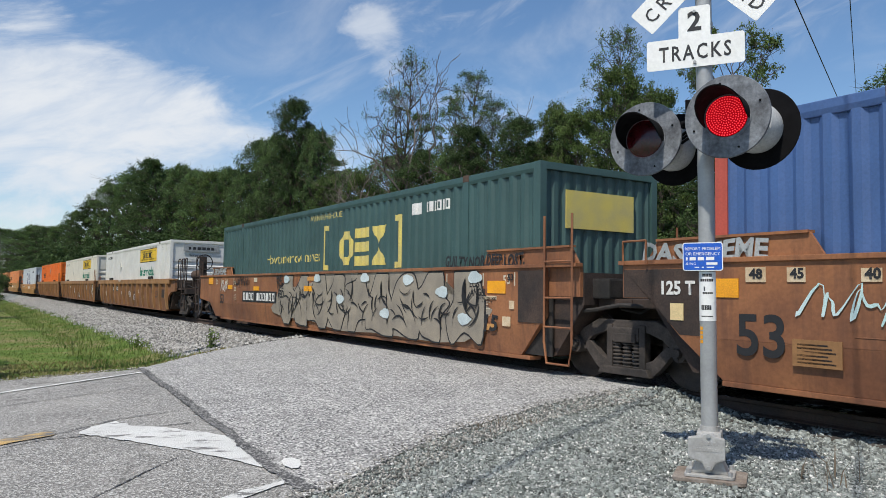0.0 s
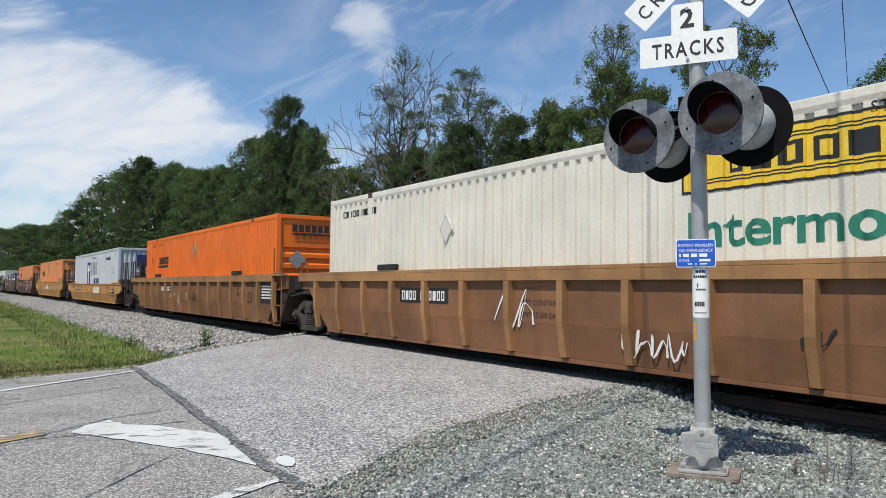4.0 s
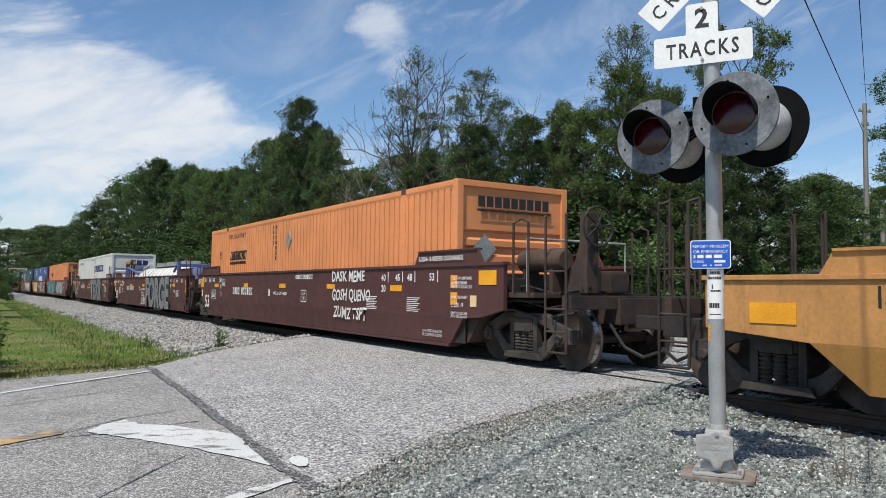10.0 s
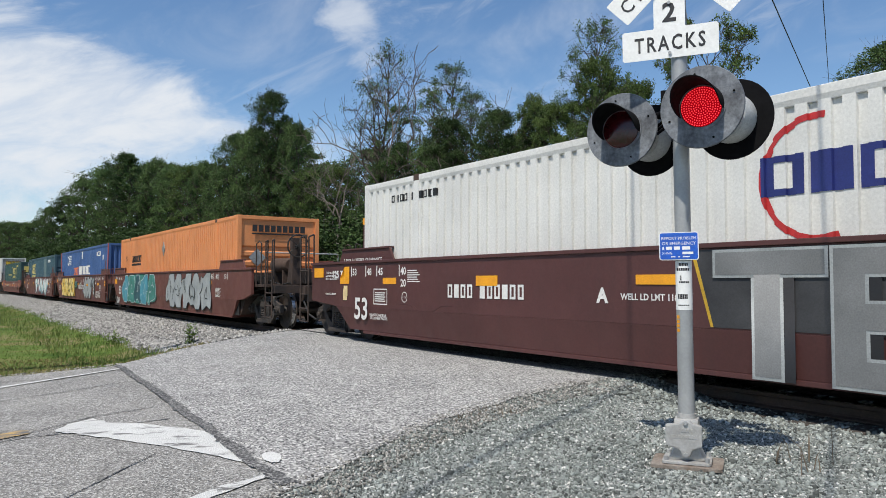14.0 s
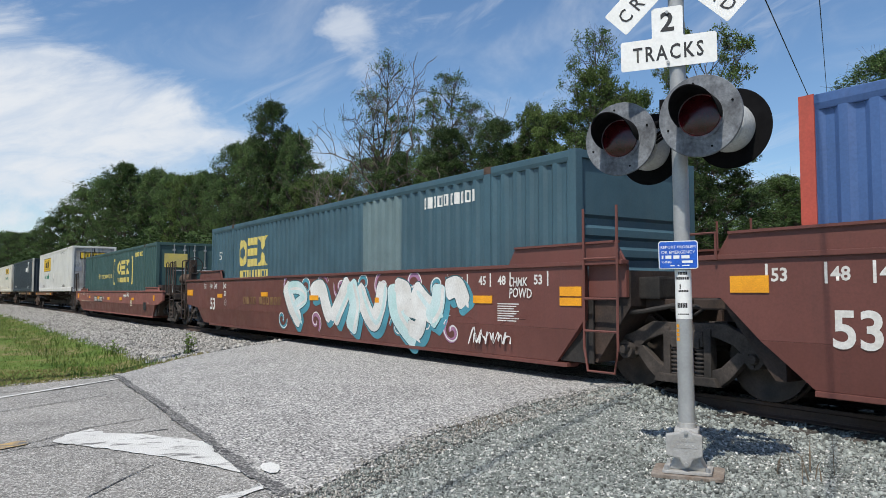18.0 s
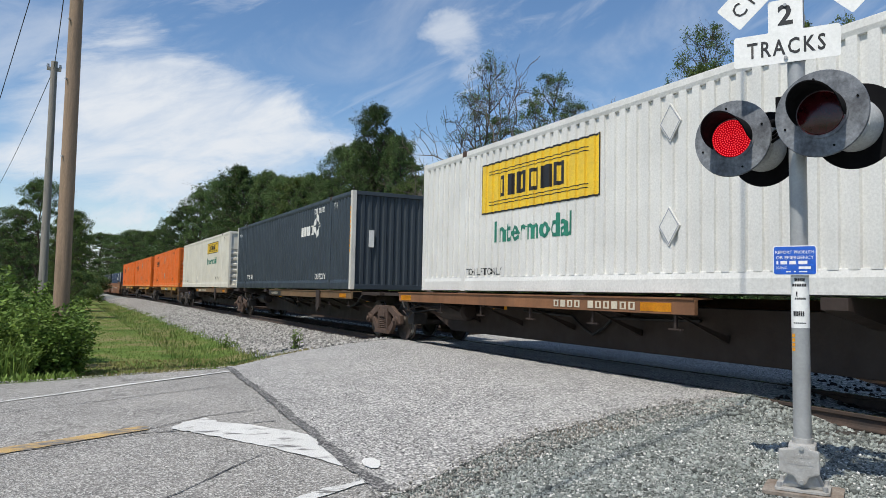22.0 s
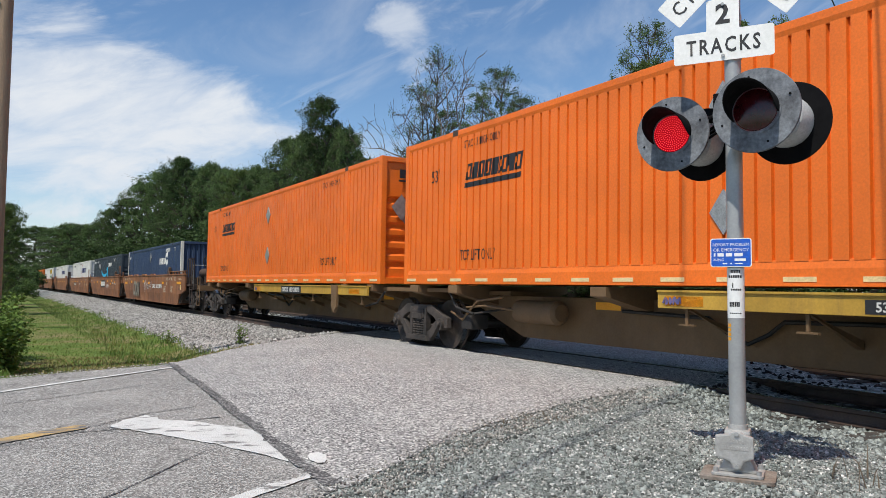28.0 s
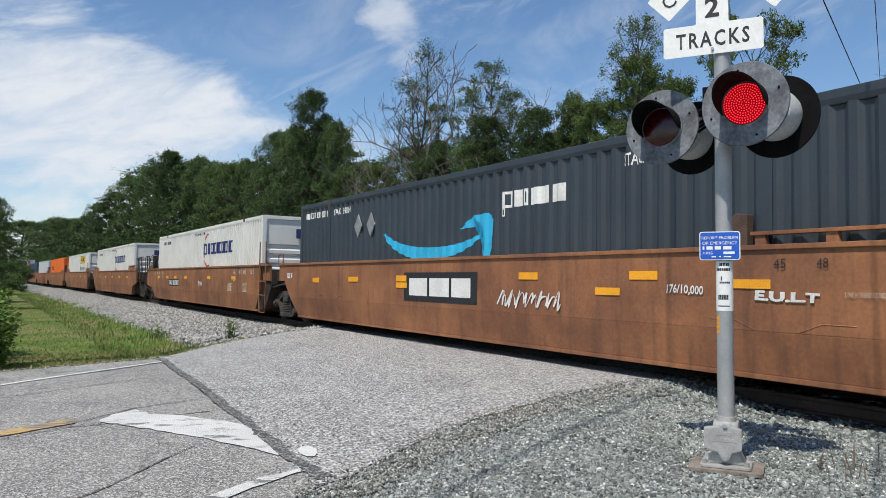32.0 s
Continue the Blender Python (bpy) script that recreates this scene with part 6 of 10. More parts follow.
    sh = Shape()
    for i in range(6):
        sh.box(8.085, 8.09, -0.7 + 0.2 * i, -0.55 + 0.2 * i, 2.45, 2.6)
    part("name_bars", sh, WHITE, c)
    out.append(c)
    out.append(ringed("white ribbed container with navy name bars and a red ring"))
    out.append(ringed("white ribbed container with navy name bars and a red ring"))
    c, f = container("white ribbed container with a yellow name plate and green lettering", C_WHITE, "fine", "ribs")
    hunt_marks(c, f, 1.9, 5.45, 2.05, 2.68, 1.95, 5.25, 1.42, 0.42)
    out.append(c)
    c, f = container("bright orange container with flat ribbed sides", C_ORANGE, "seam", "ribs")
    schneider_marks(c, f)
    out.append(c)
    for mat, lab in ((C_GREY, "pale grey corrugated container far down the train"), (C_NAVY, "navy corrugated container far down the train"), (C_ORANGE, "orange container with corrugated sides far down the train"), (C_GREY, "tall pale grey container far down the train")):
        c, f = container(lab, mat, "wave", "wave")
        out.append(c)
    return out


def stencils(w, mat=WHITE, top=1.58, gauge=True, number="", plates_at=(-5.5, -2.6, 0.4, 3.4, 6.3), front=True, big53=WHITE, rear53=False):
    """Small lettering and yellow plates on a well wagon's side."""
    y = SIDE_Y - 0.004
    for x in plates_at:
        mark("yellow_plate", [rect(x, top - 0.42, x + 0.5, top - 0.30)], YELLOW, w, y, None, "yellow reflective plate")
    if gauge:
        for x, t in ((7.66, "53"), (6.84, "48"), (6.36, "45"), (5.76, "40")):
            words(t, 0.19, mat, w, x - 0.33, top - 0.24, y, 0.005)
            mark("gauge_line", [rect(x - 0.05, top - 0.27, x - 0.02, top - 0.06)], mat, w, y)
        for x, t in ((-8.42, "53"), (-7.8, "48"), (-7.35, "45"), (-6.5, "40")):
            words(t, 0.19, mat, w, x + 0.06, top - 0.24, y, 0.005)
            mark("gauge_line", [rect(x, top - 0.27, x + 0.03, top - 0.06)], mat, w, y)
    if gauge:
        for x in (-6.44, 5.43):
            words("20", 0.19, mat, w, x, top - 0.46, y, 0.005)
        mark("plate_ring", ring_polys(-6.3, top - 0.66, 0.1, 0.014, 0, 360, 14), mat, w, y)
        words("110", 0.08, mat, w, -6.375, top - 0.69, y)
    if number:
        mark("number_bars", bars_of(-1.6, 0.86, 0.22, [0.13] * 4 + [0.02] + [0.13] * 6, 0.05), mat, w, y, None, "painted reporting marks")
    for x in (4.75, 6.5):
        if mat is not INK and gauge:
            mark("small_print", [rect(x, 1.04 - 0.036 * i, x + 0.5 - 0.06 * (i % 3), 1.056 - 0.036 * i) for i in range(8)], mat, w, y)
    if rear53:
        words("53", 0.42, big53, w, -7.6, 0.78, y, 0.012)


class Scrawl:
    """Spray painting: fat letters that cannot be read, as rounded blocks with an outline."""

    def __init__(self, w, x0, x1, z0, z1, fill, line, seed, letters=5, glow=None, strokes=4):
        rnd = random.Random(seed)
        y = SIDE_Y - 0.004
        wd = (x1 - x0) / letters
        if glow:
            mark("spray_cloud", [self.blob((x0 + x1) / 2, (z0 + z1) / 2, (x1 - x0) * 0.53, (z1 - z0) * 0.52, rnd, 40, 0.12, z0 - 0.02, z1 + 0.02)], glow, w, y, None, "spray-painted background")
        for i in range(letters):
            cx = x0 + wd * (i + 0.5)
            o = self.letter(cx, (z0 + z1) / 2, wd * 0.56, (z1 - z0) * 0.5, rnd)
            o = self.rounded(o)
            mark("spray_outline", [self.clip(self.grow(o, 0.035), z0, z1)], line, w, y - 0.002 - 0.0006 * i, None)
            mark("spray_letter", [self.clip(o, z0 + 0.03, z1 - 0.03)], fill if not isinstance(fill, tuple) else fill[i % len(fill)], w, y - 0.006 - 0.0006 * i, None)
            for k in range(strokes):
                a = rnd.uniform(-0.42, 0.42) * wd
                bz = (z0 + z1) / 2 + rnd.uniform(-0.2, 0.2) * (z1 - z0)
                mark("spray_stroke", [self.slash(cx + a, bz, 0.2 * (z1 - z0), rnd, z0, z1)], line, w, y - 0.012 - 0.0004 * (4 * i + k), None)

    @staticmethod
    def rounded(o):
        """A smooth closed curve through the corners."""
        out, n = [], len(o)
        for i in range(n):
            p0, p1, p2, p3 = o[i - 1], o[i], o[(i + 1) % n], o[(i + 2) % n]
            for t in (0.0, 0.25, 0.5, 0.75):
                out.append(tuple(0.5 * (2 * b + (c - a) * t + (2 * a - 5 * b + 4 * c - d) * t * t + (3 * b - a - 3 * c + d) * t ** 3) for a, b, c, d in zip(p0, p1, p2, p3)))
        return out

    @staticmethod
    def clip(o, z0, z1):
        return [(x, min(max(z, z0), z1)) for x, z in o]

    @staticmethod
    def slash(cx, cz, ln, rnd, z0, z1):
        """One curved stroke, thick in the middle."""
        a0, sweep, r = rnd.uniform(0, 6.28), rnd.uniform(0.9, 2.0), ln * rnd.uniform(0.9, 1.9)
        w, n = 0.012 + 0.012 * rnd.random(), 8
        ox, oz = cx - r * math.cos(a0 + sweep / 2), cz - r * math.sin(a0 + sweep / 2)
        out, back = [], []
        for i in range(n + 1):
            a = a0 + sweep * i / n
            d = w * math.sin(math.pi * (i + 0.4) / (n + 0.8))
            out.append((ox + (r + d) * math.cos(a), oz + (r + d) * math.sin(a)))
            back.append((ox + (r - d) * math.cos(a), oz + (r - d) * math.sin(a)))
        return [(x, min(max(z, z0), z1)) for x, z in out + back[::-1]]

    @staticmethod
    def blob(cx, cz, rx, rz, rnd, n, rough, z0, z1):
        out = []
        ph = rnd.uniform(0, 6)
        for i in range(n):
            a = 2 * math.pi * i / n
            r = 1 + rough * math.sin(3 * a + ph) + rough * 0.6 * math.sin(7 * a + 2 * ph)
            out.append((cx + rx * r * math.cos(a), min(max(cz + rz * r * math.sin(a), z0), z1)))
        return out

    @staticmethod
    def letter(cx, cz, rx, rz, rnd):
        """An angular fat shape with arms: alternating long and short corners."""
        out, n = [], rnd.choice((9, 10, 11, 12))
        ph = rnd.uniform(0, 6)
        for i in range(n):
            a = 2 * math.pi * i / n + rnd.uniform(-0.18, 0.18)
            ca, sa = math.cos(a), math.sin(a)
            r = 1 / max(abs(ca), abs(sa)) * (rnd.uniform(0.55, 0.8) if i % 3 == 1 else rnd.uniform(0.88, 1.12))
            out.append((cx + rx * r * ca + 0.14 * rz * sa, cz + rz * r * sa))
        return out

    @staticmethod
    def grow(o, d):
        cx, cz = sum(p[0] for p in o) / len(o), sum(p[1] for p in o) / len(o)
        return [(x + d * (x - cx) / max(math.hypot(x - cx, z - cz), 0.01), z + d * (z - cz) / max(math.hypot(x - cx, z - cz), 0.01)) for x, z in o]


def tag_line(w, x, z, size, mat, seed, n=7):
    """A thin hand-sprayed scribble: one looping ribbon."""
    rnd = random.Random(seed)
    steps = 10 * n
    amps = [rnd.uniform(0.35, 1.0) for _ in range(n + 2)]
    lean, ph = rnd.uniform(0.1, 0.35), rnd.uniform(0, 6)
    line = []
    for i in range(steps + 1):
        t = i / 10
        k = int(t)
        amp = amps[k] + (amps[k + 1] - amps[k]) * (t - k)
        h = 0.5 + 0.38 * amp * math.sin(2 * math.pi * t + ph) + 0.12 * math.sin(9.1 * t + 2 * ph)
        line.append((x + size * (0.27 * t + 0.07 * amp * math.cos(2 * math.pi * t + ph * 1.7) + 0.09 * math.sin(3.7 * t + ph) + lean * h), z + size * h))
    v = []
    for i, (a, c) in enumerate(line):
        q, o = line[min(i + 1, steps)], line[max(i - 1, 0)]
        d = Vector((q[0] - o[0], q[1] - o[1]))
        d = Vector((-d.y, d.x)).normalized() * (0.012 + 0.007 * math.sin(i * 0.7)) if d.length > 1e-6 else Vector((0, 0.012))
        v += [(a - d.x, SIDE_Y - 0.014 - 0.00004 * i, c - d.y), (a + d.x, SIDE_Y - 0.014 - 0.00004 * i, c + d.y)]
    me = bpy.data.meshes.new("spray_tag")
    me.from_pydata(v, [], [(2 * i, 2 * i + 1, 2 * i + 3, 2 * i + 2) for i in range(steps)])
    me.materials.append(mat)
    part("spray_tag", me, None, w)


def spray_path(w, pts, width, mat, lift, name="spray_stroke", ends=0.5):
    """A smooth ribbon of paint along pts, lift metres proud of the side; it narrows to ends at both tips."""
    ctrl = [pts[0]] + list(pts) + [pts[-1]]
    line = []
    for p0, p1, p2, p3 in zip(ctrl, ctrl[1:], ctrl[2:], ctrl[3:]):
        for q in range(8):
            k = q / 8
            line.append(tuple(0.5 * (2 * b + (c - a) * k + (2 * a - 5 * b + 4 * c - d) * k * k + (3 * b - a - 3 * c + d) * k ** 3) for a, b, c, d in zip(p0, p1, p2, p3)))
    line.append(tuple(pts[-1]))
    n, v = len(line) - 1, []
    for i, (a, c) in enumerate(line):
        q, o = line[min(i + 1, n)], line[max(i - 1, 0)]
        d = Vector((o[1] - q[1], q[0] - o[0]))
        d = d.normalized() * width * 0.5 * (ends + (1 - ends) * min(1.0, 3.2 * math.sin(math.pi * i / n)))
        y = SIDE_Y - lift - 0.00001 * i
        v += [(a + k * d.x, y, min(c + k * d.y, 1.57)) for k in (-1, -0.5, 0, 0.5, 1)]
    # where the lower plate leans in, the paint follows it
    v = [(x, y + max(0.72 - z, 0) * 0.10, z) for x, y, z in v]
    me = bpy.data.meshes.new(name)
    me.from_pydata(v, [], [(5 * i + j, 5 * i + j + 1, 5 * i + j + 6, 5 * i + j + 5) for i in range(n) for j in range(4)])
    me.materials.append(mat)
    part(name, me, None, w)


def spray_curl(w, cx, cz, r, turn, hand, mat, width, lift):
    pts = [(cx + r * (1 - 0.85 * k) * 1.15 * math.cos(turn + hand * 7.5 * k), cz + r * (1 - 0.85 * k) * math.sin(turn + hand * 7.5 * k)) for k in (i / 11 for i in range(12))]
    spray_path(w, pts, width, mat, lift, "spray_swirl", 0.3)


def spray_letters(w, strokes, fills, edge, shadow):
    """Fat sprayed letters from bent strokes (width, points): shadow, edge, fill and a thin inner line."""
    for i, (wd, pts) in enumerate(strokes):
        spray_path(w, [(x + 0.1, z - 0.09) for x, z in pts], wd + 0.1, shadow, 0.0040 + 0.0001 * i, "spray_shadow", 0.6)
        spray_path(w, pts, wd + 0.045, edge, 0.0055 + 0.0001 * i, "spray_outline", 0.62)
        spray_path(w, pts, wd, fills[i % len(fills)], 0.0070 + 0.0001 * i, "spray_letter", 0.58)
        spray_path(w, [(x + 0.28 * wd, z - 0.03) for x, z in pts], wd * 0.22, fills[(i + 1) % len(fills)], 0.0085 + 0.0001 * i, "spray_stroke", 0.1)


def block_word(w, body, x0, x1, z, h, mat, line, rim=WHITE, label="grey block letters in spray paint"):
    me = lettering(body, 1.0, 0.0)
    wid = max(v.co.x for v in me.vertices) - min(v.co.x for v in me.vertices)
    bpy.data.meshes.remove(me)
    size = h / 0.70
    sq = (x1 - x0) / (wid * size)
    words(body, size, line, w, x0 + 0.13, z - 0.01, SIDE_Y - 0.022, 0.07 * size * 0.5, squash=sq, name="spray_shadow", label="black shadow of the sprayed letters")
    words(body, size, rim, w, x0, z, SIDE_Y - 0.025, 0.085 * size * 0.5, squash=sq, name="spray_outline")
    words(body, size, mat, w, x0, z, SIDE_Y - 0.028, 0.05 * size * 0.5, squash=sq, name="spray_letters", label=label)


def tag(w, body, x0, x1, z, h, mat, bold=0.0, slant=0.0, wobble=0.0, y=None):
    """Readable writing fitted between x0 and x1, h high; slant and wobble make it hand-sprayed."""
    me = lettering(body, 1.0, 0.0)
    xs, zs = [v.co.x for v in me.vertices], [v.co.y for v in me.vertices]
    bpy.data.meshes.remove(me)
    size = h / max(max(zs), 0.3)
    me = lettering(body, size, bold * 1.4)
    sq = (x1 - x0) / ((max(xs) - min(xs)) * size)
    y = (SIDE_Y if y is None else y) - 0.017
    for v in me.vertices:
        a, c = (v.co.x - min(xs) * size) * sq, v.co.y
        n1, n2 = noise.noise(Vector((a * 2.2, c * 2.2, z * 7))), noise.noise(Vector((a * 2.2, c * 2.2, z * 7 + 9)))
        v.co = Vector((x0 + a + slant * c + wobble * n1, y, z + c + wobble * n2))
    me.materials.append(mat)
    part("sprayed_word" if wobble else "stencil", me, None, w)


def plates_on(w, boxes, mat):
    """Small flat plates on the side: (x0, x1, z0, z1) each."""
    for x0, x1, z0, z1 in boxes:
        part("reflective_plate", Shape().box(x0, x1, SIDE_Y - 0.012, SIDE_Y - 0.002, z0, z1), mat, w, "yellow reflective plate" if mat is YELLOW else "")


# place of each unit's middle along the line at 16 s, front of the train first
UNIT_S = [-212.4, -193.15, -169.4, -149.6, -130.0, -106.95, -83.4, -59.6, -40.2, -20.9, 3.0, 22.25, 41.6, 64.8, 86.0, 107.0, 125.3, 143.9, 162.95, 180.25, 201.5, 220.9, 240.35, 263.7, 285.0, 306.0, 325.5, 345.0, 366.0, 387.0]
WELL_FLOOR, SPINE_DECK = 0.32, 1.27


def spray_ground(w, x0, x1):
    """A dark sprayed ground with a gold edge, slanting at its end."""
    mark("spray_edge", [[(x0 - 0.05, 1.6), (x0 + 0.2, 0.74), (x1 + 0.55, 0.74), (x1 + 0.03, 1.1), (x1 + 0.12, 1.6)]], G_GOLD, w, SIDE_Y - 0.004, None, "thin gold edge of the sprayed ground")
    mark("spray_ground", [[(x0, 1.6), (x0 + 0.24, 0.74), (x1 + 0.5, 0.74), (x1 - 0.03, 1.1), (x1 + 0.06, 1.6)]], G_CHAR, w, SIDE_Y - 0.006, None, "charcoal sprayed ground behind the letters")


def number_board(w, x0, x1, z0, z1, plate=None, mat=WHITE, y=None):
    """Painted running number: plain bars, on a dark board where there is one."""
    y = SIDE_Y - 0.006 if y is None else y
    if plate:
        mark("number_board", [rect(x0 - 0.08, z0 - 0.05, x1 + 0.08, z1 + 0.05)], plate, w, y)
    n = 10
    g = (x1 - x0) / (n + 0.8)
    xs = [x0 + g * (i + (0.8 if i > 3 else 0)) for i in range(n)]
    mark("number_bars", [rect(x, z0, x + g * 0.72, z1) for x in xs], mat, w, y - 0.003, None, "painted running number")


def make_wagons():
    out = []
    J, O = "joint", "open"
    trio = (((J, O), (True, True)), ((J, J), (True, False)), ((O, J), (True, False)))
    rust = "rust-brown steel well wagon with spray painting on its side"
    w = well_wagon(rust, P_RUST, (J, O)); stencils(w, CREAM_MARK, plates_at=(), gauge=False)
    words("53", 0.62, INK, w, -7.75, 0.58, SIDE_Y - 0.004, 0.012)
    words("125 T", 0.22, WHITE, w, -8.8, 1.22, SIDE_Y - 0.010, 0.008); out.append(w)
    w = well_wagon(rust, P_RUST, (O, J), trucks=(True, False)); stencils(w, CREAM_MARK, plates_at=())
    words("53", 0.42, INK, w, -7.9, 0.72, SIDE_Y - 0.004, 0.01); number_board(w, -5.5, -2.75, 0.86, 1.08, INK)
    Scrawl(w, -2.4, 6.8, 0.28, 1.57, G_TAN, INK, 5, 9, glow=G_TAN, strokes=9)
    for i, (x, z) in enumerate(((-1.9, 1.46), (0.1, 1.48), (1.4, 1.0), (2.6, 1.47), (3.5, 0.75), (4.4, 1.42), (5.6, 1.2), (6.3, 0.75), (6.6, 1.45))):
        mark("spray_patch", [Scrawl.blob(x, z, 0.2, 0.1, random.Random(80 + i), 18, 0.1, 0.3, 1.57)], G_PALE, w, SIDE_Y - 0.028)
    out.append(w)
    rib = "ochre-brown steel well wagon with ribbed sides"
    for k, (e, t) in enumerate(trio):
        w = well_wagon(rib, P_RUSTD, e, ribbed=True, top=1.5, trucks=t, raised=False); out.append(w)
        number_board(w, -4.5, -3.0, 1.0, 1.17, INK)
        words("53", 0.4, INK, w, 6.15, 0.75, SIDE_Y - 0.004, 0.008)
        words("20", 0.17, INK, w, 5.2, 1.12, SIDE_Y - 0.004); words("40", 0.17, INK, w, 5.2, 0.92, SIDE_Y - 0.004)
        if k:
            mark("dark_panel", [rect(7.2, 0.75, 8.28, 1.4)], INK, w, SIDE_Y - 0.003, None, "black painted end panel")
            mark("small_print", [rect(7.35, 1.2 - 0.08 * i, 8.2 - 0.1 * (i % 3), 1.24 - 0.08 * i) for i in range(5)], WHITE, w, SIDE_Y - 0.006)
        else:
            mark("dark_panel", [rect(7.3, 0.76, 7.82, 1.1)], P_SPINE, w, SIDE_Y - 0.003, None, "faded dark painted-out panel")
        words("20 FT CONTAINER", 0.12, INK, w, -1.0, 0.98, SIDE_Y - 0.004); words("LIMIT 67,500 EACH", 0.12, INK, w, -1.0, 0.8, SIDE_Y - 0.004)
        pipe = Shape().tube((-8.2, -1.45, 1.36), (8.2, -1.45, 1.36), 0.014, 6)
        part("side_pipe", pipe, P_RUSTD, w, smooth=True)
        lg = Shape().box(-5.35, -4.65, -1.52, -1.42, 1.56, 1.68)
        lg.box(4.9, 5.6, -1.52, -1.42, 1.56, 1.68)
        part("container_latch", lg, STEEL_DARK, w, bevel=0.02)
    och = "ochre-yellow steel well wagon, dirty and scraped"
    w = well_wagon(och, P_OCHRE, (O, O), top=1.22, low_mat=P_OCHRE_LOW, guide=0.1); stencils(w, INK, top=1.22, plates_at=()); number_board(w, -6.1, -3.8, 0.92, 1.06, INK)
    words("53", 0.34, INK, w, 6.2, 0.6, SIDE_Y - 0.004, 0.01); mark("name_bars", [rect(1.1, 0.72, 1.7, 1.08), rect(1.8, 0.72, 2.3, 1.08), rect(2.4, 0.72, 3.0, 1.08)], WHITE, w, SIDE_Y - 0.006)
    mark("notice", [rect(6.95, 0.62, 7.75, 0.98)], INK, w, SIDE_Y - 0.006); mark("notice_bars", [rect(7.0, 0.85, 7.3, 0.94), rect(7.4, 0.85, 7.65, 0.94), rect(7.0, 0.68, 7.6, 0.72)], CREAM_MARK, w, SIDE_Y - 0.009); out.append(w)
    w = well_wagon(och, P_OCHRE, (O, O), top=1.36, flaps=True, low_mat=P_OCHRE_LOW); stencils(w, INK, top=1.36, plates_at=()); number_board(w, -6.3, -5.1, 0.78, 0.95, INK)
    words("53", 0.34, INK, w, 6.2, 0.7, SIDE_Y - 0.004, 0.01)
    mark("name_bars", [rect(-1.5, 0.8, -0.95, 1.08), rect(-0.85, 0.8, -0.3, 1.08), rect(-0.2, 0.8, 0.35, 1.08)], WHITE, w, SIDE_Y - 0.006)
    rnd = random.Random(17)
    for i in range(26):
        x, z, r, a = rnd.uniform(0.4, 6.2), rnd.uniform(0.5, 1.0), rnd.uniform(0.14, 0.3), rnd.uniform(0, 360)
        mark("spray_stroke", [[(px, min(max(pz, 0.74), 1.33)) for px, pz in o] for o in ring_polys(x, z + 0.2, r, 0.085, a, a + rnd.uniform(90, 210), 10, 1.1)], G_FADED, w, SIDE_Y - 0.004 - 0.0004 * i, None, "faded sprayed stroke")
    for i in range(9):
        x = 0.7 + 0.62 * i + rnd.uniform(-0.1, 0.1)
        mark("spray_stroke", [rect(x, 0.76, x + 0.1, 1.2, rnd.uniform(-0.2, 0.2))], G_FADED, w, SIDE_Y - 0.016 - 0.0004 * i, None, "faded sprayed stroke")
    out.append(w)
    mar = "maroon steel well wagon with white stencilling"
    for k, (e, t) in enumerate(trio):
        w = well_wagon(mar, P_MAROON, e, columns=k > 0, trucks=t, top=1.62); stencils(w, WHITE, top=1.62, plates_at=(-7.1,) if k == 0 else (-7.1, 2.6, 5.85) if k == 1 else (-7.1, 2.6)); out.append(w)
        number_board(w, -4.9, -2.9, 0.98, 1.2)
        words("BCA"[k], 0.26, WHITE, w, -1.5, 0.98, SIDE_Y - 0.004, 0.012); words("53", 0.6, WHITE, w, -8.25, 0.5, SIDE_Y - 0.02, 0.012)
        words(("WELL LD LMT 118,200", "WELL LD LMT 118,100", "WELL LD LMT 118,900")[k], 0.11, WHITE, w, -1.1, 1.02, SIDE_Y - 0.004, 0.003)
        mark("notice_frame", [rect(-7.46, 0.8, -6.93, 0.82), rect(-7.46, 1.09, -6.93, 1.11), rect(-7.46, 0.82, -7.44, 1.09), rect(-6.95, 0.82, -6.93, 1.09)], WHITE, w, SIDE_Y - 0.004)
        mark("small_print", [rect(-7.41, 0.86 + 0.04 * i, -7.0 - 0.03 * (i % 2), 0.88 + 0.04 * i) for i in range(5)], WHITE, w, SIDE_Y - 0.004)
        mark("small_print", [rect(-6.2, 1.24 + 0.04 * i, -5.78 - 0.05 * (i % 3), 1.258 + 0.04 * i) for i in range(6)], WHITE, w, SIDE_Y - 0.004)
        words("125 T", 0.21, WHITE, w, -9.3, 1.33, SIDE_Y - 0.004, 0.008)
        mark("yellow_plate", [[(-8.92, 1.2), (-8.5, 1.2), (-8.5, 1.56), (-8.72, 1.56), (-8.72, 1.33), (-8.92, 1.33)]], YELLOW, w, SIDE_Y - 0.006)
        mark("inspection_tag", [rect(-8.78, 0.86, -8.6, 1.1)], REFLECT, w, SIDE_Y - 0.006)
        if k == 2:
            words("DASK MEME", 0.26, G_SILVER, w, 6.95, 1.69, -1.406, 0.012)
        words("REL ROD", 0.07, WHITE, w, 8.45, 1.3, -1.345, 0.004)
        if k == 0:
            mark("notice_frame", [rect(1.0, 0.86, 1.36, 0.88), rect(1.0, 1.14, 1.36, 1.16), rect(1.0, 0.88, 1.02, 1.14), rect(1.34, 0.88, 1.36, 1.14)], WHITE, w, SIDE_Y - 0.004)
            words("PLATE", 0.085, WHITE, w, 1.05, 1.04, SIDE_Y - 0.004); words("H", 0.14, WHITE, w, 1.13, 0.91, SIDE_Y - 0.004, 0.006)
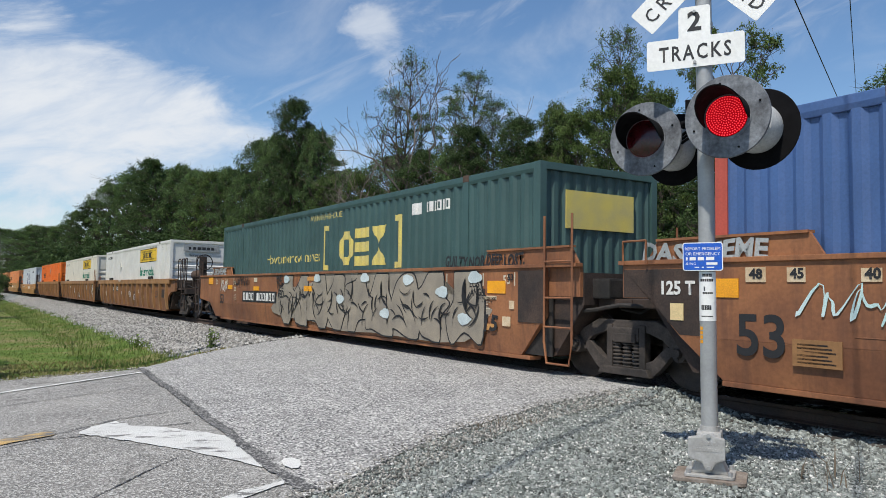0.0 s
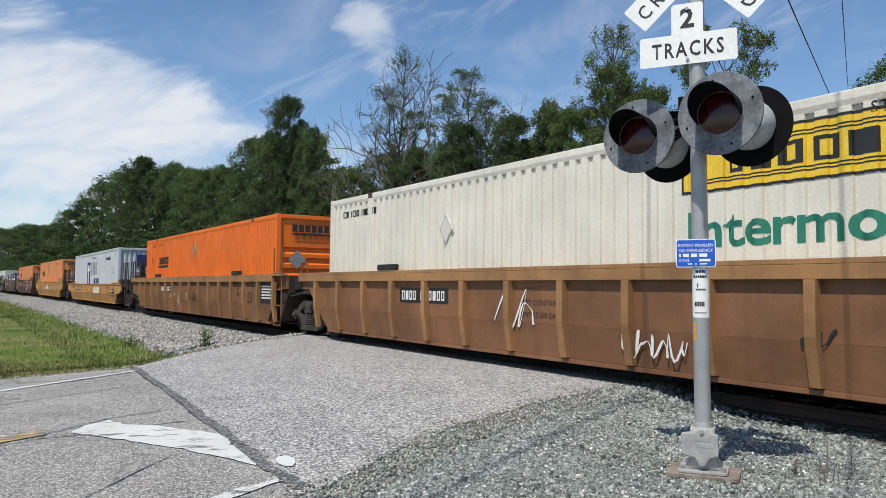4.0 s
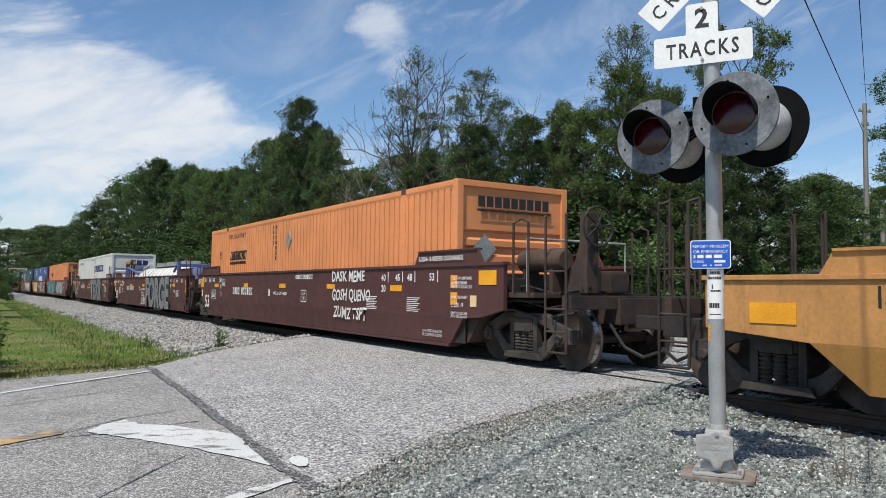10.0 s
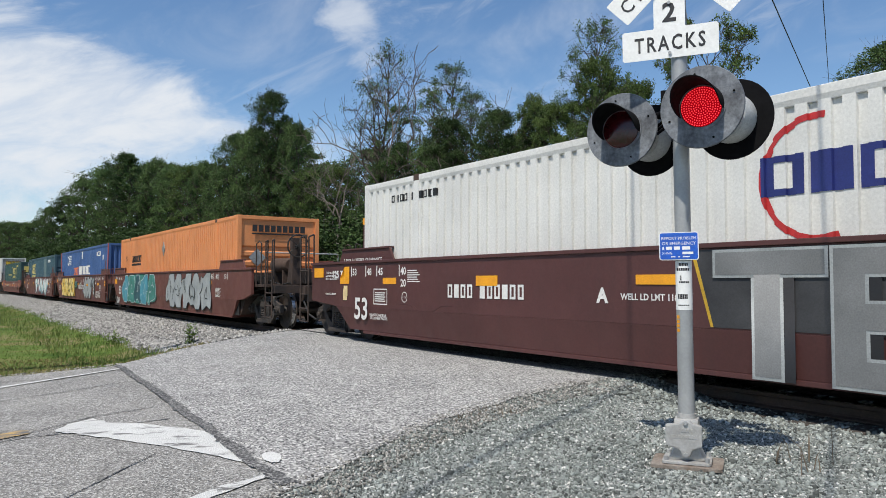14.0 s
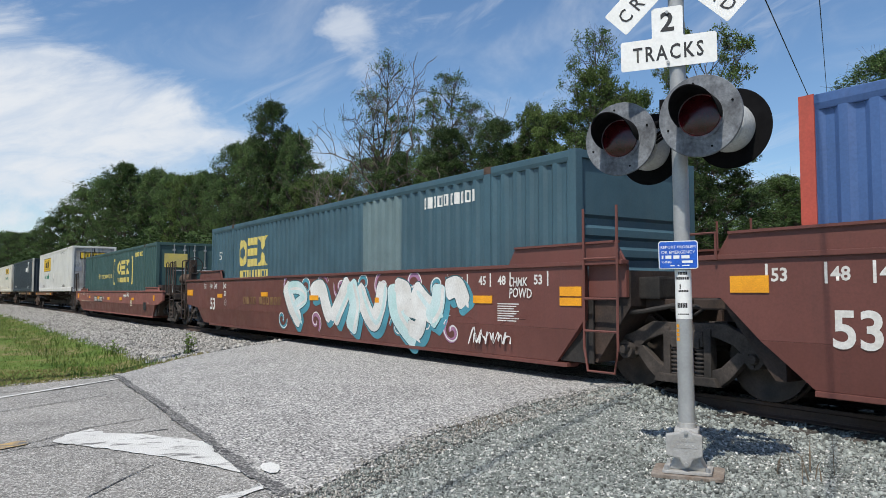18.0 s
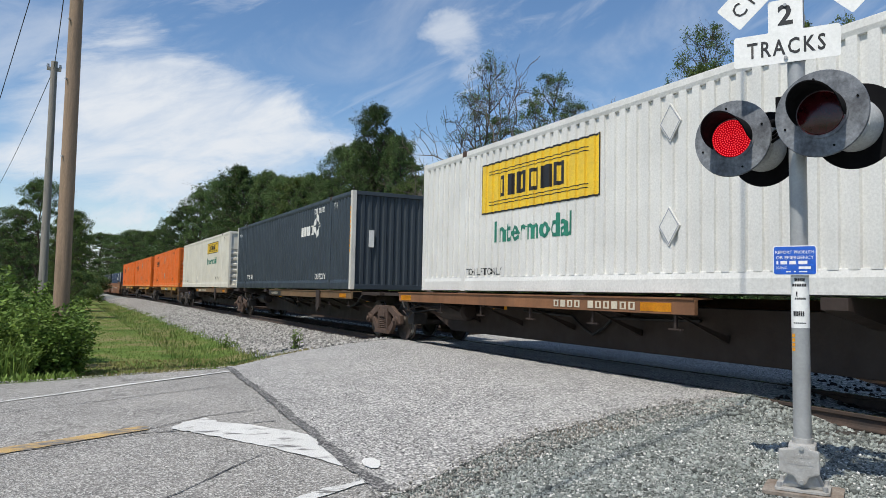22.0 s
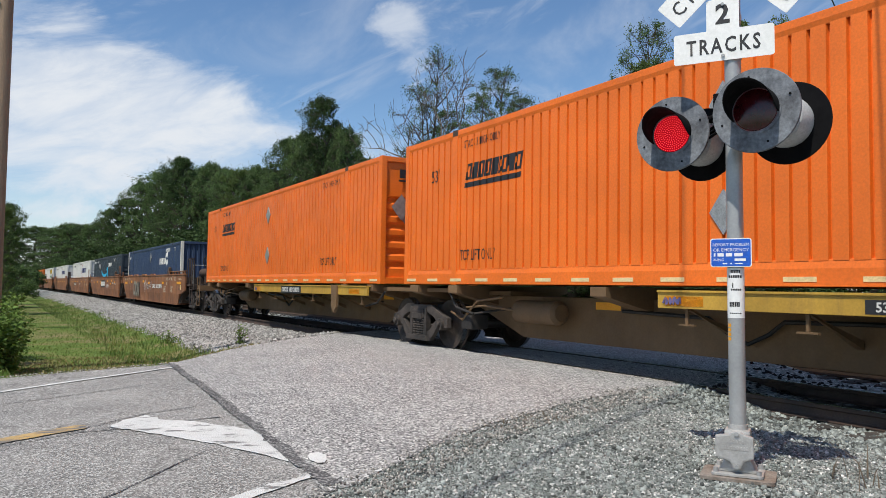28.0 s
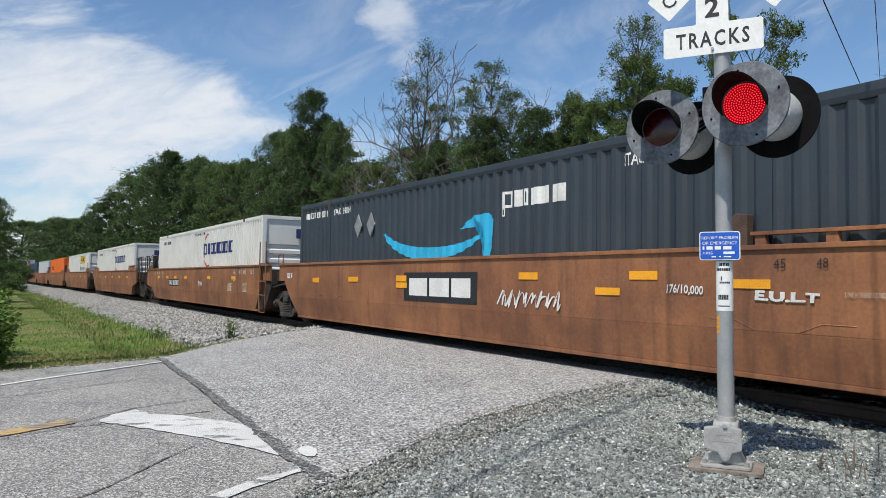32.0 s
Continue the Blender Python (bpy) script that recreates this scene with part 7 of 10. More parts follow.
        mark("number_bars", bars_of(0.6, 1.44, 0.11, [0.09] * 4 + [0.01] + [0.09] * 5, 0.035), WHITE, w, SIDE_Y - 0.004, None, "painted reporting marks")
        for z in (1.25, 0.95):
            mark("yellow_plate", [rect(8.06, z, 8.28, z + 0.22)], YELLOW, w, SIDE_Y - 0.006)
        if k == 1:
            spray_ground(w, 0.1, 5.15); block_word(w, "FORGE", 0.25, 5.05, 0.3, 1.25, G_STEEL, INK, G_SILVER); tag_line(w, 6.1, 0.85, 0.28, WHITE, 45, 4)
        if k == 2:
            spray_ground(w, 0.0, 5.45); block_word(w, "TEXR", 0.3, 5.0, 0.3, 1.25, G_STEEL, INK, G_SILVER)
    bn = "red-brown steel well wagon covered in spray painting"
    for k, (e, t) in enumerate(trio):
        w = well_wagon(bn, P_OXIDE, e, trucks=t); stencils(w, WHITE, plates_at=(-6.5, -1.6, 2.4, 5.6) if k == 0 else ()); words("53", 0.5, WHITE, w, -7.75, 0.7, SIDE_Y - 0.004, 0.012); out.append(w)
        if k == 0:
            Scrawl(w, -6.9, -1.0, 0.32, 1.55, (G_LAKE, G_TEAL, G_DEEP), G_PALE, 50, 5, glow=G_TEAL); Scrawl(w, 0.8, 6.0, 0.32, 1.55, G_SILVER, INK, 51, 5)
        if k == 1:
            Scrawl(w, -6.5, -1.2, 0.34, 1.5, (G_YELLOW, G_YELLOW, G_GOLD), INK, 52, 6, strokes=1); block_word(w, "SEREO", -6.3, -1.5, 0.42, 1.0, G_CREAMY, INK, G_YELLOW, "yellow sprayed letters with a black edge"); Scrawl(w, 1.9, 4.3, 0.32, 1.55, G_SILVER, INK, 53, 3, strokes=2); block_word(w, "TM", 4.1, 4.9, 1.0, 0.46, G_SILVER, INK, INK, "silver sprayed letters with a black edge"); block_word(w, "5", 4.9, 5.2, 0.58, 0.84, G_SILVER, INK, INK, "silver sprayed figure with a black edge")
            for i in range(9):
                mark("spray_swirl", ring_polys(1.6 + 0.55 * i, 0.55 + 0.75 * (i % 2), 0.22, 0.03, 40 * i, 40 * i + 200, 8, 1.5), G_VIOLET, w, SIDE_Y - 0.003)
            block_word(w, "BOD", -1.1, -0.35, 0.9, 0.36, G_TEAL, INK, G_MINT, "green sprayed figures"); number_board(w, 0.05, 1.85, 0.85, 1.05)
        if k == 2:
            for i in range(17):
                cx, cz = -2.0 + 0.46 * i + 0.1 * math.sin(5 * i), (0.56, 1.38, 0.66, 1.32)[i % 4]
                spray_curl(w, cx, cz, 0.24 + 0.06 * math.sin(3.1 * i), 1.3 * i, 1 if i % 3 else -1, G_MAUVE if i % 3 else G_LAKE, 0.085, 0.0030 + 0.00002 * i)
                spray_curl(w, cx + 0.02, cz + 0.02, 0.28 + 0.06 * math.sin(3.1 * i), 1.3 * i, 1 if i % 3 else -1, WHITE, 0.026, 0.0036 + 0.00002 * i)
            spray_letters(w, [(0.46, [(-1.75, 1.42), (-1.45, 1.0), (-0.92, 0.5)]), (0.3, [(-1.6, 1.33), (-0.95, 1.32), (-0.62, 1.1), (-1.2, 0.9)]),
                              (0.4, [(-0.3, 1.2), (0.25, 1.3), (0.5, 0.95), (0.72, 0.62)]),
                              (0.46, [(1.62, 1.45), (1.2, 0.98), (0.85, 0.62)]), (0.46, [(1.66, 1.44), (1.86, 0.95), (1.62, 0.42)])], (WHITE, G_MINT, WHITE), G_DEEP, G_LAKE)
            spray_letters(w, [(0.42, [(2.02, 1.36), (2.28, 0.95), (2.62, 0.66), (2.9, 0.98), (2.98, 1.42)]),
                              (0.46, [(3.4, 1.38), (3.52, 0.85), (4.15, 0.36)]), (0.3, [(3.45, 1.36), (3.88, 1.24), (3.58, 0.95)]), (0.32, [(3.78, 0.95), (4.35, 0.85), (4.22, 0.55), (3.9, 0.6)]),
                              (0.46, [(4.08, 1.28), (4.5, 0.98), (4.92, 0.84)]), (0.4, [(4.92, 1.36), (4.86, 0.98), (4.6, 0.72)]), (0.36, [(5.12, 1.25), (5.46, 1.3), (5.66, 1.0)])], (WHITE, G_MINT, WHITE, WHITE), G_DEEP, G_LAKE)
            number_board(w, -4.75, -2.0, 0.9, 1.1, None, shade("faded_gold_marking", (0.26, 0.15, 0.06), 0.6, 0, 0.3, 3.0))
    w = well_wagon("red-oxide steel well wagon with low smooth sides", P_OXIDE_PALE, (O, O), top=1.23, low_mat=P_OXIDE, guide=0.17); stencils(w, WHITE, top=1.23, plates_at=(), gauge=False); number_board(w, -4.3, -2.2, 0.78, 0.98, INK); words("53", 0.34, CREAM_MARK, w, 4.2, 0.62, SIDE_Y - 0.004, 0.01); out.append(w)
    sp = "dark-brown articulated spine wagon with a yellow side sill"
    out.append(spine_wagon(sp, P_SPINE, P_RUSTD, "rust", -10.97, 7.6, (True, True), (J, O), -9.1, 0.35, None))
    out.append(spine_wagon(sp, P_SPINE, P_SPINE_Y, "rust", -8.07, 10.03, (True, False), (J, J), -1.0, 8.5, 5.5))
    out.append(spine_wagon(sp, P_SPINE, P_SPINE_Y, "dark", -7.6, 10.23, (True, False), (O, J), -1.1, 8.4, 5.5))
    mark("name_board", [rect(-0.95, 1.025, 0.78, 1.17)], INK, out[-2], -1.428)
    words("ALL PURPOSE SPINE CAR", 0.115, CREAM_MARK, out[-2], -0.6, 1.06, -1.431, 0.002, squash=0.8)
    for w, x0, x1 in ((out[-3], -2.7, -0.7), (out[-1], -0.15, 2.6)):
        number_board(w, x0, x1, 1.04, 1.15, None, CREAM_MARK, -1.426)
    sy = "dusty ochre articulated spine wagon with a yellow side sill"
    for k, ((e, t), (r, fr)) in enumerate(zip(trio, ((-9.6, 7.7), (-7.85, 9.45), (-7.65, 9.45)))):
        w = spine_wagon(sy, P_SPINE_Y, P_SILL, "dark", r, fr, t, e, -1.0, 7.65, 5.83)
        if k == 1:
            mark("number_board", [rect(1.6, 1.02, 4.35, 1.16)], INK, w, -1.424)
            words("53 ALL PURPOSE SPINE CAR", 0.13, WHITE, w, 1.7, 1.045, -1.427, 0.003)
        else:
            number_board(w, 1.8, 3.3, 1.03, 1.15, INK, WHITE, -1.426)
        tag_line(w, -0.9, 1.03, 0.12, G_VIOLET, 60 + k, 8)
        out.append(w)
    for k, (e, t) in enumerate(trio):
        w = well_wagon("rusty orange-brown steel well wagon, scraped and stained", P_RUST, e, trucks=t, top=1.6, raised=False); stencils(w, CREAM_MARK, top=1.6, gauge=k != 1, plates_at=() if k < 2 else (-7.6, -5.6, -3.9, -1.9, 1.9, 5.2)); out.append(w)
        if k == 0:
            number_board(w, 1.6, 4.3, 0.95, 1.15); block_word(w, "CRON", -4.75, -2.7, 0.5, 0.78, G_TAN, INK, G_TAN, "tan sprayed letters with a dark edge")
            for x in (-6.2, -4.1, -1.2, 1.6):
                part("guide_flap", Shape().prism([(x - 0.6, 1.655), (x - 0.5, 1.72), (x + 0.5, 1.72), (x + 0.6, 1.655)], -1.46, -1.36), P_RUST, w)
        if k == 1:
            words("125 T", 0.18, WHITE, w, -8.75, 1.25, SIDE_Y - 0.004, 0.008)
            mark("name_board", [rect(-1.9, 0.82, 0.7, 1.38)], INK, w, SIDE_Y - 0.006, None, "black board with white bars")
            mark("name_bars", [rect(-1.68, 0.93, -0.98, 1.27), rect(-0.9, 0.93, -0.2, 1.27), rect(-0.12, 0.93, 0.5, 1.27)], WHITE, w, SIDE_Y - 0.009)
            tag_line(w, 1.3, 0.75, 0.4, WHITE, 73, 14);
        if k < 2:
            x1 = 9.7 if k == 0 else 8.3
            part("guide_shelf", Shape().box(6.0, x1, -1.44, -1.32, 1.76, 1.80), P_RUST, w, bevel=0.006)
            for x in (6.1, 6.9, 7.5, 8.2, 9.1, 9.5):
                if x < x1:
                    part("shelf_bracket", Shape().prism([(x - 0.05, 1.645), (x + 0.09, 1.645), (x + 0.07, 1.76), (x - 0.05, 1.76)], -1.42, -1.36), P_RUST, w)
            part("container_latch", Shape().prism([(5.55, 1.65), (5.95, 1.65), (5.95, 2.0), (5.8, 2.02), (5.55, 1.8)], -1.42, -1.30), RUST, w, bevel=0.015)
        if k == 2:
            number_board(w, -4.9, -2.9, 0.9, 1.1, INK); tag_line(w, 0.5, 0.85, 0.3, WHITE, 76, 8)
    for e in ((J, O), (O, J), (O, O), (O, O), (O, O), (O, O), (O, O)):
        w = well_wagon("brown steel well wagon far down the train", P_RUST, e, trucks=(True, e[1] == O)); stencils(w, CREAM_MARK, gauge=False); out.append(w)
    return out


def dress_wagons(ws):
    """Stencils, plates and spray tags, wagon by wagon."""
    w = ws[0]
    plates_on(w, [(-7.99, -7.7, 1.19, 1.4)], YELLOW)
    plates_on(w, [(-8.63, -8.44, 0.91, 1.11)], REFLECT)
    plates_on(w, [(-7.61, -7.37, 1.36, 1.52), (-7.13, -6.93, 1.36, 1.51), (-6.38, -6.19, 1.36, 1.49)], CREAM_PLATE)
    tag(w, '48', -7.56, -7.41, 1.40, 0.10, INK, bold=0.004)
    tag(w, '45', -7.09, -6.95, 1.40, 0.10, INK, bold=0.004)
    tag(w, '40', -6.34, -6.20, 1.39, 0.10, INK, bold=0.004)
    tag(w, 'DASKMEME', -9.05, -7.35, 1.62, 0.20, G_SILVER, bold=0.008, slant=0.1, wobble=0.05, y=-1.408)
    tag_line(w, -7.03, 0.85, 0.63, G_MINT, 4, 5)
    plates_on(w, [(-7.08, -6.57, 0.51, 0.78)], P_OCHRED)
    mark("small_print", [rect(-7.03, 0.54 + 0.036 * i, -6.63 - 0.04 * (i % 3), 0.558 + 0.036 * i) for i in range(6)], INK, w, SIDE_Y - 0.012)
    w = ws[1]
    plates_on(w, [(6.93, 7.4, 1.19, 1.39), (-0.75, -0.22, 1.16, 1.29), (2.1, 2.61, 1.15, 1.27), (5.17, 5.62, 1.17, 1.29), (-4.56, -4.1, 1.15, 1.27), (-7.06, -6.61, 1.17, 1.3), (-9.27, -8.75, 1.33, 1.56)], YELLOW)
    tag(w, 'GUILTY.NOR.DEEP.LOST.', 5.67, 7.85, 1.63, 0.18, INK, bold=0.006, slant=0.1, wobble=0.04, y=-1.408)
    tag(w, 'END', -2.66, -2.26, 1.40, 0.16, INK, bold=0.004, slant=0.05, wobble=0.03)
    tag(w, 'THE', -2.64, -2.15, 1.21, 0.16, INK, bold=0.004, slant=0.05, wobble=0.03)
    tag(w, 'FED', -2.51, -2.09, 0.99, 0.18, INK, bold=0.004, slant=0.05, wobble=0.03)
    tag_line(w, -6.42, 1.21, 0.39, INK, 91, 13)
    tag_line(w, -7.81, 1.02, 0.53, WHITE, 92, 4)
    tag(w, 'DASKMEME', -9.13, -7.30, 1.65, 0.21, G_SILVER, bold=0.006, slant=0.1, wobble=0.04, y=-1.408)
    plates_on(w, [(-0.55, -0.0, 1.42, 1.51)], P_OCHRE)
    plates_on(w, [(-4.54, -4.27, 1.4, 1.52)], CREAM_MARK)
    tag(w, 'LOS', 6.44, 6.73, 1.29, 0.11, INK, bold=0.003, slant=0.1, wobble=0.03)
    tag(w, 'ANGEL', 6.46, 6.91, 1.14, 0.12, INK, bold=0.003, slant=0.1, wobble=0.03)
    tag(w, '15', 6.86, 7.20, 0.58, 0.24, INK, bold=0.008, slant=0.1, wobble=0.05)
    plates_on(w, [(6.63, 7.17, 1.09, 1.15), (7.5, 7.62, 0.95, 1.08), (7.33, 7.53, 0.68, 0.83)], CREAM_PLATE)
    plates_on(w, [(6.61, 7.13, 0.6, 0.7)], P_OCHRE)
    tag(w, '2 INCH TREAD COND. SHOES', 6.65, 7.16, 1.09, 0.04, INK, bold=0.001)
    tag(w, 'BRAKE BEAMS', 6.79, 7.07, 1.04, 0.03, INK)
    tag(w, 'WHEELS', 6.87, 7.03, 0.97, 0.03, INK)
    tag(w, '53', 7.47, 7.60, 1.40, 0.09, INK, bold=0.004)
    w = ws[2]
    tag(w, 'MOLAR', 0.04, 0.71, 0.70, 0.29, WHITE, bold=0.003, slant=0.15, wobble=0.04)
    tag(w, 'NWG33A', 1.07, 1.64, 0.88, 0.10, INK, bold=0.002)
    tag(w, 'BONE', 1.04, 1.58, 0.55, 0.28, WHITE, bold=0.004, slant=0.1, wobble=0.04)
    tag_line(w, -2.08, 0.73, 0.33, WHITE, 24, 7)
    tag_line(w, 2.21, 0.84, 0.28, CREAM_MARK, 25, 6)
    tag_line(w, 3.06, 0.44, 0.38, G_FADED, 26, 6)
    tag(w, 'GROW', -2.42, -1.80, 1.46, 0.15, WHITE, bold=0.004, slant=0.1, wobble=0.03, y=-1.506)
    tag_line(w, -7.01, 0.58, 0.48, CREAM_MARK, 27, 3)
    w = ws[3]
    tag(w, 'COMBO', 7.51, 8.02, 1.02, 0.23, WHITE, bold=0.003, wobble=0.03)
    tag(w, 'MOLARS', 7.32, 8.09, 0.72, 0.27, WHITE, bold=0.003, slant=0.1, wobble=0.03)
    tag(w, 'SPECIAL BRAKE BEAM', 7.44, 8.01, 0.66, 0.06, WHITE)
    tag(w, 'SEE BADGE PLATE', 7.58, 7.90, 0.60, 0.06, WHITE)
    tag(w, '2 INCH TREAD COND. SHOES', 7.36, 8.10, 0.51, 0.06, WHITE)
    tag(w, '48', 7.35, 7.51, 1.08, 0.10, WHITE)
    tag(w, 'CONBO', 4.32, 5.01, 0.92, 0.32, WHITE, bold=0.003, slant=0.1, wobble=0.03)
    tag_line(w, 0.99, 0.29, 0.50, WHITE, 28, 8)
    tag_line(w, -1.58, 0.49, 0.80, WHITE, 29, 4)
    tag_line(w, 3.40, 0.52, 0.43, INK, 30, 3)
    w = ws[4]
    tag_line(w, -2.91, 0.60, 0.57, WHITE, 31, 4)
    tag_line(w, -1.90, 0.37, 0.62, WHITE, 32, 4)
    tag_line(w, 0.11, 0.61, 0.44, INK, 33, 6)
    tag_line(w, -0.82, 0.63, 0.39, G_FADED, 34, 4)
    w = ws[5]
    plates_on(w, [(-9.81, -9.31, 0.9, 1.14), (-6.41, -5.96, 0.97, 1.08), (-3.51, -3.02, 0.84, 0.96), (-1.04, -0.59, 0.83, 0.97), (0.74, 0.99, 0.83, 0.95)], YELLOW)
    tag(w, 'LD LMT 161,900', -0.59, 0.02, 0.82, 0.09, INK)
    tag(w, 'L-73-05', 3.53, 3.89, 0.98, 0.07, INK)
    tag(w, 'GW13SF', 3.53, 3.90, 0.85, 0.09, INK)
    tag(w, 'PLATE', -2.87, -2.66, 1.01, 0.07, INK)
    tag(w, 'H', -2.82, -2.72, 0.88, 0.11, INK, bold=0.004)
    w = ws[6]
    plates_on(w, [(-9.77, -9.23, 0.9, 1.12), (-4.8, -4.26, 0.95, 1.08), (-2.08, -1.56, 0.94, 1.06), (1.5, 1.97, 0.92, 1.03), (3.76, 4.24, 0.93, 1.04)], YELLOW)
    tag(w, 'DO NOT LOAD 20 FT CONTAINER', 3.65, 4.43, 1.38, 0.06, INK)
    tag(w, 'LD LMT 162700', -3.20, -2.64, 0.94, 0.09, INK)
    tag(w, 'PLATE', -3.98, -3.77, 0.93, 0.07, INK)
    tag(w, 'H', -3.92, -3.85, 0.80, 0.09, INK, bold=0.004)
    tag(w, 'LD LMT 162700', -3.26, -2.54, 0.95, 0.09, INK)
    w = ws[7]
    tag(w, 'DASK MEME', 2.97, 4.68, 1.38, 0.23, WHITE, bold=0.006, slant=0.05, wobble=0.04)
    tag(w, 'GOSH QUENO', 3.00, 4.93, 0.94, 0.25, WHITE, bold=0.006, slant=0.08, wobble=0.04)
    tag(w, 'ZUMZ TSPT', 3.08, 4.79, 0.54, 0.25, WHITE, bold=0.006, slant=0.08, wobble=0.04)
    plates_on(w, [(-3.77, -3.37, 1.2, 1.33), (-0.6, -0.12, 1.2, 1.32), (2.65, 3.11, 1.2, 1.31), (5.83, 6.3, 1.17, 1.29)], YELLOW)
    plates_on(w, [(8.68, 8.86, 0.93, 1.12)], REFLECT)
    tag(w, '2 INCH HF COMP SHOES', 8.11, 8.73, 1.39, 0.05, WHITE, bold=0.001)
    tag(w, '#24 BRAKE BEAMS', 8.11, 8.59, 1.31, 0.05, WHITE, bold=0.001)
    tag(w, 'SPRG 5 OC D-5 4 IC D-5', 8.10, 8.74, 1.24, 0.05, WHITE, bold=0.001)
    tag(w, 'MINER TCC-IV-60LT', 8.10, 8.61, 1.06, 0.05, WHITE, bold=0.001)
    tag(w, 'L 201-9', 8.10, 8.48, 0.91, 0.08, WHITE, bold=0.001)
    tag(w, 'EMPTY LOAD 60%', 8.10, 8.61, 0.78, 0.05, WHITE, bold=0.001)
    tag(w, '7/16" ADJ BLOCK', 8.10, 8.61, 0.73, 0.04, WHITE, bold=0.001)
    tag(w, 'S-2054-16 REEFER CLEARANCE', 6.95, 8.45, 1.74, 0.08, WHITE, bold=0.002, y=-1.408)
    tag(w, 'NON-INTERCHANGE CAR', 7.13, 7.81, 0.43, 0.05, WHITE)
    tag(w, 'SEE EQUIPMENT REGISTER', 7.13, 7.81, 0.36, 0.05, WHITE)
    plates_on(w, [(8.93, 9.42, 1.3, 1.54)], YELLOW)
    w = ws[8]
    tag(w, 'TROLL..', -0.79, -0.03, 0.70, 0.23, WHITE, bold=0.003, slant=0.1, wobble=0.04)
    tag(w, 'SLAYERS', -0.84, 0.10, 0.32, 0.31, WHITE, bold=0.003, slant=0.1, wobble=0.04)
    plates_on(w, [(-3.83, -3.36, 1.18, 1.3), (-0.59, -0.12, 1.18, 1.29)], YELLOW)
    w = ws[9]
    plates_on(w, [(-4.11, -3.57, 1.18, 1.34), (-0.85, -0.23, 1.21, 1.33), (5.42, 5.61, 1.21, 1.33), (6.18, 6.42, 1.21, 1.31)], YELLOW)
    plates_on(w, [(-10.21, -9.74, 1.34, 1.55)], YELLOW)
    plates_on(w, [(-8.74, -8.58, 0.95, 1.16)], REFLECT)
    tag(w, '2 INCH HF COMP SHOES', 6.43, 7.05, 1.10, 0.04, WHITE, bold=0.001)
    tag(w, '#24 BRAKE BEAMS', 6.43, 6.92, 1.03, 0.04, WHITE, bold=0.001)
    tag(w, '38 INCH WHEELS', 6.42, 6.86, 0.96, 0.04, WHITE, bold=0.001)
    tag(w, 'SPRG 7 OC D-5  7 IC D-6  5 IIC D', 6.42, 7.23, 0.90, 0.04, WHITE, bold=0.001)
    tag(w, 'SPRG 2 OC B-353  2 IC B-354', 6.42, 7.21, 0.82, 0.05, WHITE, bold=0.001)
    tag(w, 'MINER TCC-IV-45LT SET-UP', 6.42, 7.16, 0.59, 0.04, WHITE, bold=0.001)
    tag(w, '5-1/16" +/- 1/16" FEMALE', 6.42, 7.09, 0.55, 0.04, WHITE, bold=0.001)
    tag(w, '5-3/16" +/- 1/16" MALE', 6.41, 7.04, 0.49, 0.04, WHITE, bold=0.001)
    plates_on(w, [(5.78, 6.25, 1.18, 1.28)], YELLOW)
    tag(w, 'S-2054-16 REEFER CLEARANCE', -8.75, -7.14, 1.64, 0.08, WHITE, bold=0.002, y=-1.408)
    tag(w, '2 INCH HF COMP SHOES', -9.60, -8.98, 1.42, 0.04, WHITE, bold=0.001)
    tag(w, '#24 BRAKE BEAMS', -9.60, -9.12, 1.35, 0.04, WHITE, bold=0.001)
    tag(w, 'SPRG 5 OC D-5 4 IC D-5', -9.60, -8.98, 1.29, 0.04, WHITE, bold=0.001)
    tag(w, 'MINER TCC-IV-60LT', -9.60, -9.10, 0.96, 0.04, WHITE, bold=0.001)
    tag(w, 'NON-INTERCHANGE CAR', -7.59, -6.94, 0.57, 0.05, WHITE, bold=0.001)
    tag(w, 'SEE EQUIPMENT REGISTER', -7.57, -6.89, 0.51, 0.05, WHITE, bold=0.001)
    w = ws[10]
    plates_on(w, [(-8.7, -8.22, 1.15, 1.37)], YELLOW)
    tag(w, 'ZAMAR', -8.05, -7.52, 0.29, 0.24, WHITE, bold=0.004, slant=0.1, wobble=0.04)
    w = ws[11]
    tag(w, 'REN-DNS', 5.64, 6.88, 0.43, 0.32, WHITE, bold=0.005, slant=0.12, wobble=0.04)
    plates_on(w, [(5.96, 6.43, 1.06, 1.18), (7.91, 8.3, 1.18, 1.31), (7.91, 8.3, 1.04, 1.15)], YELLOW)
    plates_on(w, [(-8.83, -8.38, 1.22, 1.4), (-6.9, -6.39, 1.06, 1.19), (-3.98, -3.53, 1.04, 1.15), (-0.41, 0.06, 1.05, 1.16), (2.77, 3.24, 1.02, 1.13)], YELLOW)
    tag_line(w, 0.32, 0.60, 0.94, WHITE, 54, 3)
    tag_line(w, 1.52, 1.08, 0.39, WHITE, 58, 3)
    tag(w, 'LOAD LIMIT 116,700', 2.56, 3.04, 1.46, 0.05, WHITE)
    w = ws[12]
    plates_on(w, [(-10.26, -9.63, 1.11, 1.3), (-7.03, -6.58, 1.06, 1.17), (-3.41, -2.95, 1.11, 1.22), (-0.35, 0.12, 1.04, 1.15), (2.7, 2.85, 1.02, 1.12)], YELLOW)
    plates_on(w, [(5.89, 6.37, 1.05, 1.17), (7.87, 8.28, 1.17, 1.3), (7.87, 8.28, 1.04, 1.15)], YELLOW)
    tag_line(w, 5.80, 0.36, 0.33, WHITE, 93, 11)
